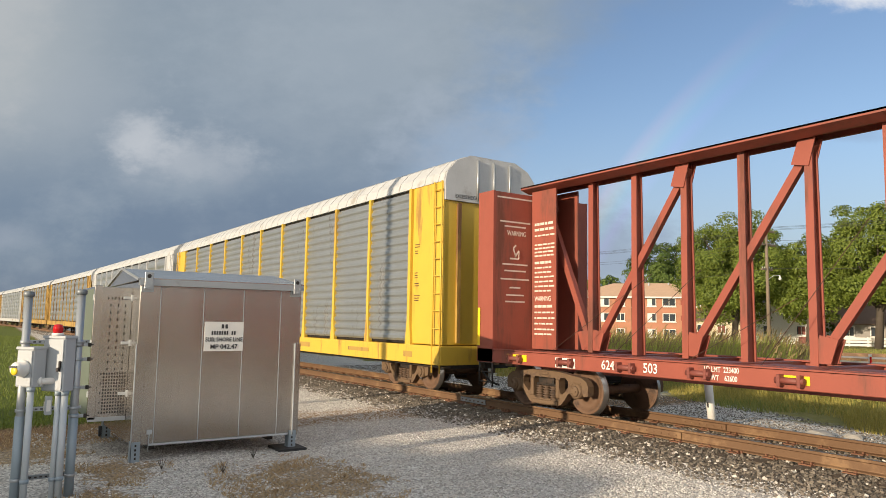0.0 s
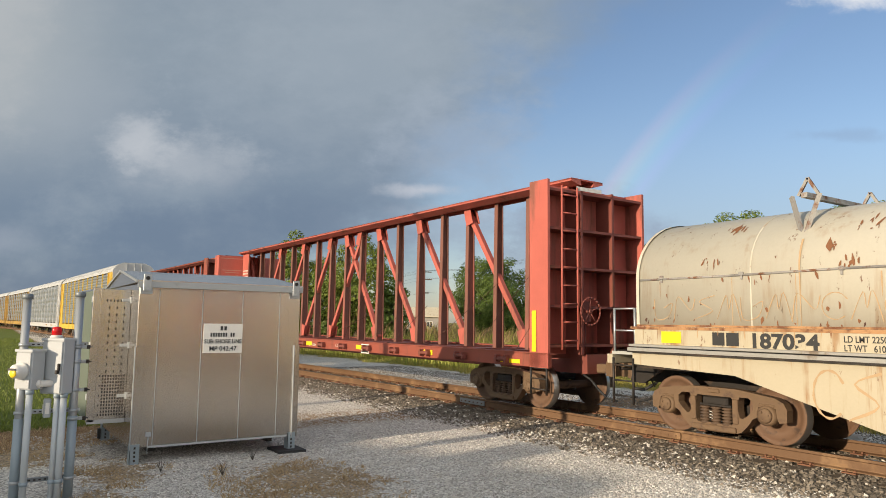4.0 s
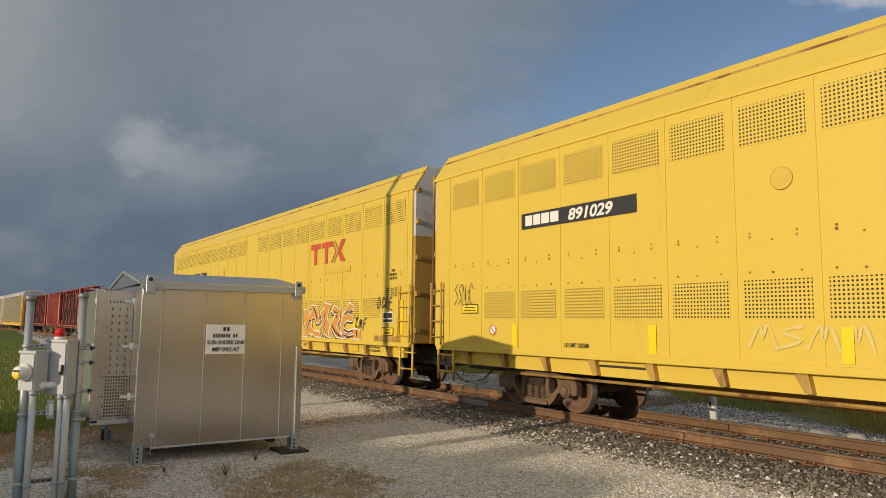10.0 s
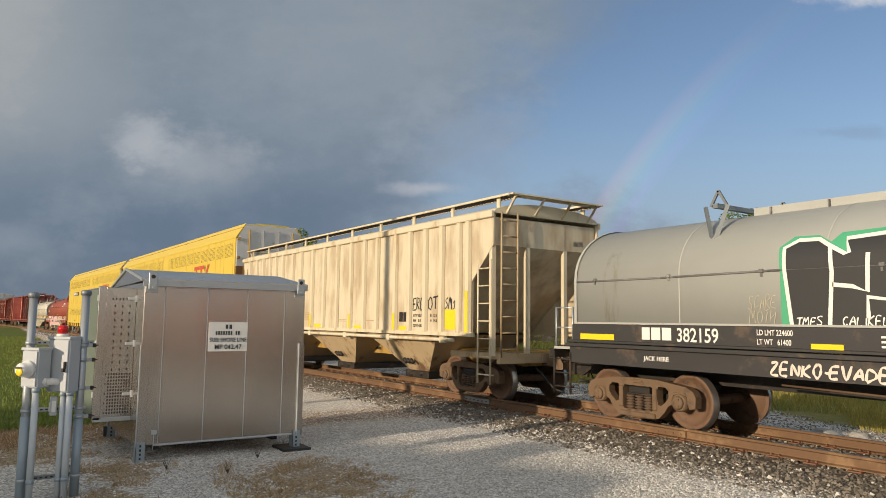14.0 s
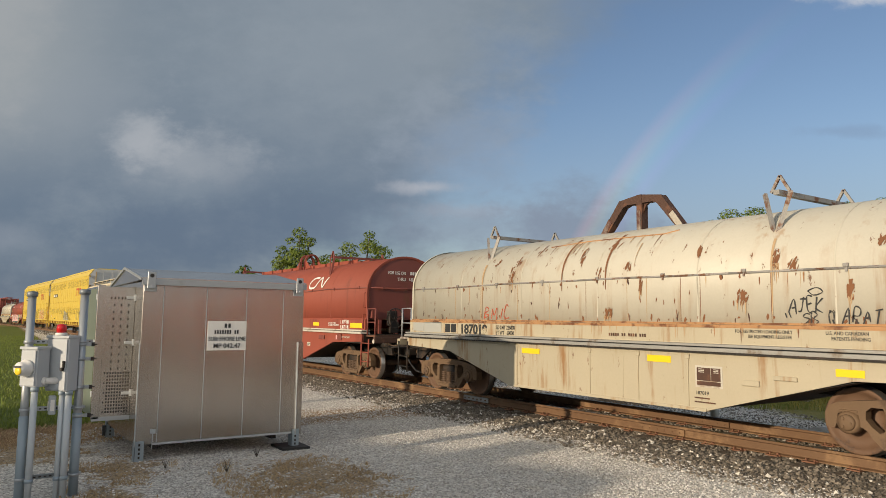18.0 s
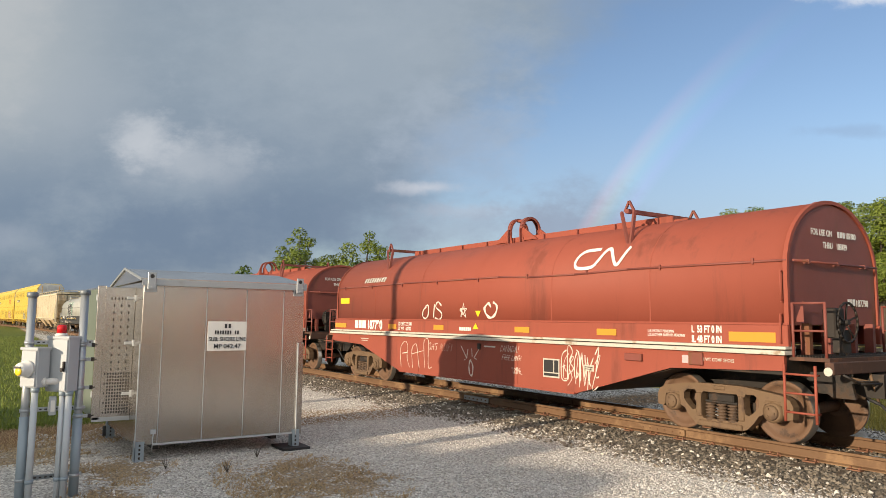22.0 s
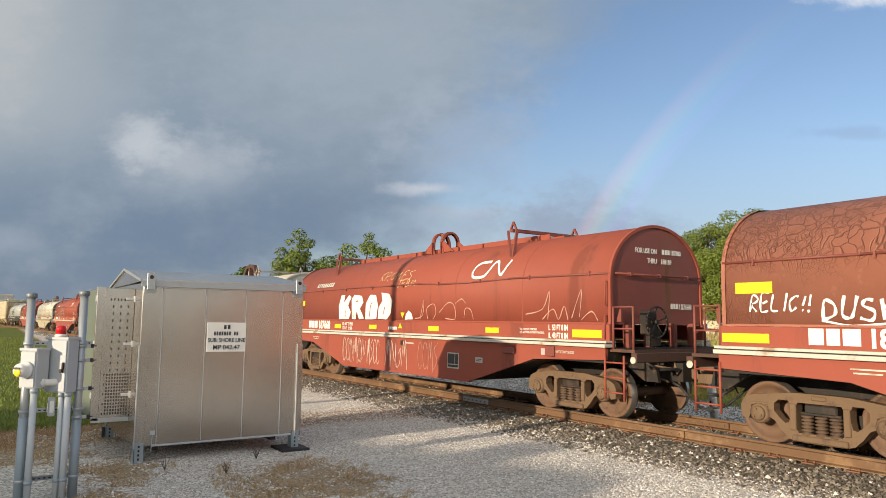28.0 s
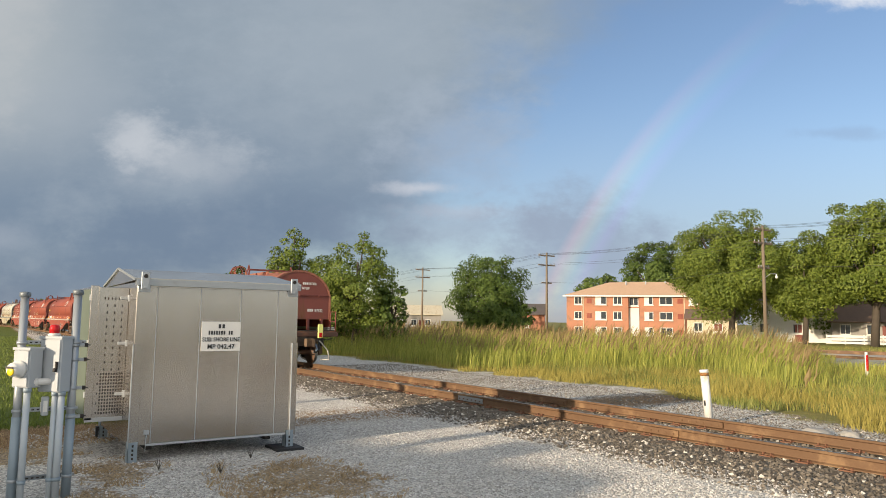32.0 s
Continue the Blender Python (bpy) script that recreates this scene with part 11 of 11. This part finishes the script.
strokes(r021, "graffiti", [[(5.66, 1.45), (5.80, 1.68), (5.92, 1.67)], [(6.90, 1.95), (6.99, 1.70), (6.90, 1.52), (7.02, 1.42)], [(7.54, 1.95), (7.72, 1.93)], [(8.27, 1.87), (8.47, 1.95), (8.66, 1.89)], [(8.22, 1.43), (8.50, 1.37), (8.74, 1.41)]], -1.5275, 0.022, "white", "white inner lines of the orange letters")
# tall letters with sea-green sides
cut_letters(r021, [[(1.06, 2.1), (1.35, 2.05), (1.42, 1.8), (1.3, 1.62), (1.46, 1.45), (1.3, 1.22), (1.12, 1.24), (1.16, 1.6)]], -1.5145, "shade_yellow", "ink", 0.018, "tall yellow letters with thin dark edges and sea-green sides", "sea_green", (-0.07, -0.02))
cut_letters(r021, [[(1.52, 1.24), (1.56, 2.02), (1.8, 2.14), (1.98, 1.9), (1.8, 1.66), (2.02, 1.24), (1.82, 1.24), (1.68, 1.52), (1.64, 1.24)]], -1.5147, "shade_yellow", "ink", 0.018, "tall yellow letters with thin dark edges and sea-green sides", "sea_green", (-0.07, -0.02))
cut_letters(r021, [[(2.06, 1.24), (2.22, 2.16), (2.44, 2.16), (2.58, 1.24), (2.4, 1.24), (2.34, 1.55), (2.24, 1.55), (2.22, 1.24)]], -1.5149, "shade_yellow", "ink", 0.018, "tall yellow letters with thin dark edges and sea-green sides", "sea_green", (-0.07, -0.02))
cut_letters(r021, [[(2.54, 2.1), (2.72, 2.08), (2.84, 1.5), (2.98, 2.1), (3.14, 2.06), (2.92, 1.24), (2.74, 1.24)]], -1.5151, "shade_yellow", "ink", 0.018, "tall yellow letters with thin dark edges and sea-green sides", "sea_green", (-0.07, -0.02))
cut_letters(r021, [[(3.24, 1.24), (3.26, 1.98), (3.2, 2.12), (3.84, 2.12), (3.84, 1.92), (3.48, 1.92), (3.46, 1.76), (3.66, 1.74), (3.64, 1.58), (3.46, 1.56), (3.48, 1.4), (3.8, 1.4), (3.84, 1.24)]], -1.5153, "shade_yellow", "ink", 0.018, "tall yellow letters with thin dark edges and sea-green sides", "sea_green", (-0.07, -0.02))
pen(r021, "TESTING", 3.84, 4.30, 1.42, 1.52, -1.516, "white", 0.014, "thin white words", 0.2, 0.05, 21)
pen(r021, "THE WATERS", 3.84, 4.60, 1.25, 1.36, -1.516, "white", 0.016, "thin white words", 0.2, 0.05, 22)
pen(r021, "HOTROD", 8.10, 8.55, 1.25, 1.36, -1.524, "oxide_dark", 0.022, "small dark red letters", 0.1, 0.06, 23)
pen(r021, "DGRE", 10.15, 10.92, 2.02, 2.30, -1.516, "ink", 0.040, "black sprayed tag", 0.15, 0.16, 24)
pen(r021, "KMF", 8.86, 9.55, 1.50, 1.80, -1.521, "ink", 0.036, "black sprayed tag", 0.2, 0.10, 25)
# olive letters on a silver field
cut_letters(r029, [[(-0.46, 2.12), (-0.24, 2.02), (0.08, 2.04), (0.33, 1.94), (0.46, 1.96), (0.66, 1.84), (0.78, 1.93), (1.23, 1.87), (1.35, 2.03), (1.74, 1.92), (1.72, 1.43), (2.22, 1.55), (2.24, 1.34), (2.07, 1.22), (1.4, 1.22), (0.93, 1.22), (0.5, 1.22), (-0.0, 1.22), (-0.4, 1.26), (-0.75, 1.23), (-0.82, 1.43), (-0.62, 1.75), (-0.59, 1.92)]],
            -1.5145, "silver", "ink", 0.030, "silver field of sprayed letters edged black")
cut_letters(r029, [[(-0.46, 1.94), (-0.05, 1.91), (-0.09, 1.81), (-0.26, 1.78), (0.01, 1.61), (-0.03, 1.48), (-0.26, 1.6), (-0.45, 1.78)]], -1.524, "olive", None, 0.012, "hatched olive letters on silver")
cut_letters(r029, [[(-0.68, 1.65), (-0.13, 1.45), (-0.03, 1.25), (-0.23, 1.29), (-0.47, 1.36), (-0.68, 1.44)]], -1.5242, "olive", None, 0.012, "hatched olive letters on silver")
cut_letters(r029, [[(0.07, 1.94), (0.32, 1.91), (0.34, 1.66), (0.64, 1.57), (1.11, 1.32), (0.88, 1.24), (0.56, 1.42), (0.4, 1.47), (0.47, 1.25), (0.22, 1.25), (0.1, 1.61)]], -1.5244, "olive", None, 0.012, "hatched olive letters on silver")
cut_letters(r029, [[(0.36, 1.74), (0.51, 1.82), (0.64, 1.74), (0.63, 1.63), (0.42, 1.61)]], -1.5246, "olive", None, 0.012, "hatched olive letters on silver")
cut_letters(r029, [[(0.81, 1.84), (1.18, 1.81), (1.29, 1.79), (1.2, 1.7), (0.98, 1.69), (0.89, 1.6), (1.33, 1.64), (1.3, 1.54), (0.95, 1.53), (1.0, 1.41), (0.86, 1.52)]], -1.5248, "olive", None, 0.012, "hatched olive letters on silver")
cut_letters(r029, [[(1.4, 1.95), (1.71, 1.9), (1.66, 1.43), (1.54, 1.4), (1.61, 1.34), (1.13, 1.25), (1.19, 1.37), (1.57, 1.5), (1.52, 1.56), (1.42, 1.79)]], -1.525, "olive", None, 0.012, "hatched olive letters on silver")
cut_letters(r029, [[(1.69, 1.39), (2.19, 1.41), (2.05, 1.31), (1.45, 1.26), (1.63, 1.3)]], -1.5252, "olive", None, 0.012, "hatched olive letters on silver")
pen(r029, "2012", -1.23, -0.86, 1.54, 1.72, -1.516, "ink", 0.026, "small dark figures", 0.1, 0.05, 26)
strokes(r029, "graffiti", [[(-1.12, 1.47), (-0.94, 1.47)], [(-1.10, 1.43), (-0.96, 1.42)], [(2.45, 1.47), (2.75, 1.47)], [(2.5, 1.43), (2.7, 1.42)], [(2.6, 1.23), (2.9, 1.26), (3.3, 1.25)]], -1.516, 0.022, "ink", "dark underlines")
pen(r029, "SKEL", 2.28, 2.86, 1.52, 1.72, -1.516, "ink", 0.032, "dark sprayed tag", 0.1, 0.06, 27)
pen(r029, "SCABS-GEAK", 2.28, 3.62, 1.28, 1.42, -1.516, "ink", 0.026, "dark sprayed words", 0.1, 0.06, 28)
tag(r029, 74, -11.0, -10.3, 2.1, 2.55, -1.516, "ink", 0.022, 5, "thin black tag")
tag(r029, 75, -3.86, -2.2, 1.40, 1.70, -1.516, "faded_silver", 0.07, 4, "faded silver tag")
pen(r029, "HALTS", 6.2, 7.3, 1.40, 1.72, -1.516, "faded_silver", 0.08, "faded silver tag", 0.2, 0.1, 29)
tag(r029, 76, 7.9, 8.7, 1.50, 2.05, -1.518, "ink", 0.035, 4, "black sprayed tag")
pen(r029, "SMILE", 3.1, 4.2, 1.74, 1.90, -1.516, "ink", 0.018, "thin dark tag", 0.1, 0.1, 30)
pen(r029, "XNIT", 7.0, 7.5, 1.26, 1.36, -1.516, "ink", 0.02, "thin dark tag", 0.1, 0.1, 31)

# hopper
words("86", 0.30, "ink", brax, side(-5.62, 2.02, -1.564), "car_number", wide=0.95)
words("95", 0.30, "ink", brax, side(-4.86, 2.02, -1.564), "car_number", wide=0.95)
blocks(brax, -5.60, 2.46, 0.20, (0.19, 0.19, -0.16, 0.19, 0.19), -1.562, "ink")
for x, tops in ((-5.57, ("LD LMT", "LT WT")), (-4.86, ("201700", "  61300")), (-4.24, ("LBS", "LBS"))):
    for k, tx in enumerate(tops):
        words(tx, 0.115, "ink", brax, side(x, 1.76 - 0.13 * k, -1.564), "load_print", wide=0.9)
strokes(brax, "plate_mark", [[(-4.14, 2.06), (-3.86, 2.06), (-3.86, 2.34), (-4.14, 2.34), (-4.14, 2.06)]], -1.562, 0.012, "rust_dark")
words("PLATE", 0.06, "rust_dark", brax, side(-4.0, 2.26, -1.564), "plate_print", "CENTER")
words("C", 0.16, "rust_dark", brax, side(-4.0, 2.09, -1.564), "plate_print", "CENTER")
words("EXW 10-8", 0.10, "ink", brax, side(4.85, 1.78, -1.564), wide=0.85)
words("H   13-1", 0.10, "ink", brax, side(5.60, 1.78, -1.564), wide=0.85)
words("EW    8-8", 0.10, "ink", brax, side(4.85, 1.66, -1.564), wide=0.85)
words("H   14-8", 0.10, "ink", brax, side(5.60, 1.66, -1.564), wide=0.85)
words("CU FT 4750", 0.10, "ink", brax, side(4.85, 1.54, -1.564), wide=0.78)
def spell(car, x, z, h, w, y, material, thick, text, label):
    """Hand-sprayed letters from single strokes."""
    shapes = {"E": [[(0.8, 1), (0.05, 0.95), (0, 0), (0.8, 0.05)], [(0.05, 0.5), (0.6, 0.52)]], "R": [[(0.05, 0), (0.1, 1), (0.7, 0.9), (0.65, 0.6), (0.1, 0.5), (0.75, 0)]],
              "G": [[(0.8, 0.9), (0.3, 1), (0, 0.5), (0.2, 0), (0.75, 0.1), (0.75, 0.45), (0.4, 0.45)]], "O": [[(0.4, 1), (0.05, 0.7), (0.1, 0.15), (0.5, 0), (0.8, 0.4), (0.7, 0.9), (0.4, 1)]],
              "T": [[(0, 0.92), (0.9, 1)], [(0.45, 0.95), (0.4, 0)]]}
    lines = []
    for i, ch in enumerate(text):
        lines += [[(x + (i + a) * w, z + b * h + 0.02 * (i % 2)) for a, b in ln] for ln in shapes[ch]]
    return strokes(car, "graffiti", lines, y, thick, material, label)


spell(brax, 4.83, 1.94, 0.29, 0.165, -1.5635, "ink", 0.04, "ERG", "black hand-sprayed letters")
spell(brax, 5.505, 1.95, 0.29, 0.225, -1.5635, "ink", 0.04, "OT", "black hand-sprayed letters")
tag(brax, 81, 6.21, 6.62, 1.96, 2.22, -1.5635, "ink", 0.04, 3, "black sprayed tag")
marks(brax, [(4.18, 4.36, 1.66, 1.90), (4.38, 4.57, 1.66, 1.90)], "grime_shade", -1.562, "data_panel")
for k in range(5):
    marks(brax, [(-2.02 + 0.05 * (k % 2), -1.45, 1.66 + 0.055 * k, 1.69 + 0.055 * k)], "rust_pale", -1.562, "small_print")
marks(brax, [(2.4, 2.9, 1.66, 1.69), (0.7, 1.2, 1.68, 1.70), (0.7, 1.2, 1.64, 1.66)], "rust_pale", -1.562, "small_print")
marks(brax, [(0.5, 1.4, 0.84, 0.92)], "ink", -0.505, "small_print")
for y0 in (0.75,):
    words("8695", 0.16, "ink", brax, endface(y0, 3.42, 7.985), "car_number")

# centre-beam cars
words("624", 0.22, "white", cb1, side(-6.92, 0.92, -1.406), "car_number", wide=0.9)
words("503", 0.22, "white", cb1, side(-6.02, 0.92, -1.406), "car_number", wide=0.9)
words("LD LMT  223400", 0.11, "white", cb1, side(-4.88, 1.02, -1.406), wide=0.75)
words("LT WT    62600", 0.11, "white", cb1, side(-4.88, 0.90, -1.406), wide=0.75)
marks(cb1, [(-8.06, -7.55, 0.88, 1.06)], "white", -1.404, "owner_panel")
marks(cb1, [(-7.98, -7.92, 0.91, 1.03), (-7.86, -7.76, 0.91, 1.03), (-7.70, -7.60, 0.91, 1.03)], "ink", -1.409, "owner_mark")
words("8107", 0.20, "white", cb2, side(-7.25, 0.92, -1.406), "car_number", wide=0.95)
words("3", 0.20, "white", cb2, side(-7.92, 0.92, -1.406), "car_number", wide=0.95)
blocks(cb2, -8.41, 0.94, 0.13, (0.09, 0.08, 0.09, 0.08), -1.404, "white")
blocks(cb2, -5.9, 0.90, 0.08, (0.08, 0.08, 0.08, 0.08), -1.404, "chalk")
words("L 75-0 22.9m", 0.12, "chalk", cb2, side(1.6, 0.95, -1.406), wide=0.8)
words("IL 73-0 22.25m", 0.11, "chalk", cb2, side(-0.3, 0.92, -1.406), wide=0.8)
for car, x in ((cb1, 3.2), (cb2, 3.2)):
    bm = bmesh.new()
    plates(bm, [(x, x + 0.45, 0.83, 1.08)], -1.405)
    dp = part("data_panel", bm, "white", car, "black and white data panel")
    for r in ((x + 0.03, x + 0.20, 0.95, 1.05), (x + 0.23, x + 0.42, 0.95, 1.05), (x + 0.03, x + 0.42, 0.86, 0.92)):
        bm = bmesh.new()
        plates(bm, [r], -1.410)
        part("panel_field", bm, "ink", dp)
for car, HL in ((cb1, 10.47), (cb2, 10.65)):
    X = -HL + 0.522
    pale = "chalk" if car is cb1 else "faint"
    words("WARNING", 0.15, pale, car, endface(-1.02, 3.56, X), "bulkhead_print", wide=0.72)
    rng = random.Random(91)
    for z, w in ((4.36, 1.0), (3.84, 0.85), (3.74, 0.6), (2.92, 0.7), (2.78, 0.6), (2.60, 0.8), (2.42, 0.3), (2.26, 0.5), (2.12, 0.55)):
        bm = bmesh.new()
        box(bm, X, X + 0.003, -1.30 + (1.0 - w) / 2, -1.30 + (1.0 + w) / 2, z, z + 0.032)
        part("small_print", bm, pale, car)
    bm = bmesh.new()
    for a, b in (((-0.85, 3.28), (-0.78, 3.36)), ((-0.85, 3.28), (-0.78, 3.10)), ((-0.95, 3.06), (-0.70, 3.06)), ((-0.70, 3.06), (-0.70, 3.24)), ((-0.80, 3.10), (-0.70, 3.24))):
        beam(bm, (X + 0.002, a[0], a[1]), (X + 0.002, b[0], b[1]), 0.003, 0.035)
    part("warning_picture", bm, pale, car, "small pale warning pictogram")
    for k, z in enumerate((3.80, 3.68, 3.56, 3.36, 3.28, 3.20, 3.12, 2.96, 2.86, 2.76, 2.66, 2.56, 2.46, 2.36, 2.02, 1.90, 1.78, 1.66, 1.54, 1.44)):
        at = -HL + 0.64
        while at < -HL + 1.16:
            w = rng.uniform(0.05, 0.16)
            marks(car, [(at, min(at + w, -HL + 1.26), z, z + (0.055 if k in (0, 1, 7, 14) else 0.034))], "chalk", -0.342, "small_print")
            at += w + 0.025
    words("WARNING", 0.15, "chalk", car, side(-HL + 0.64, 2.16, -0.343), "panel_print", wide=0.70)
    bm = bmesh.new()
    box(bm, HL - 0.012, HL + 0.0, -0.6, 0.1, 4.36, 4.44)
    part("end_print", bm, "white", car)

for ob in list(scene.collection.objects):
    if ob.name.startswith(("rust_run", "rust_patch", "rivets", "small_print", "owner_address")):
        tagged(ob, kind="stuff")


motions()
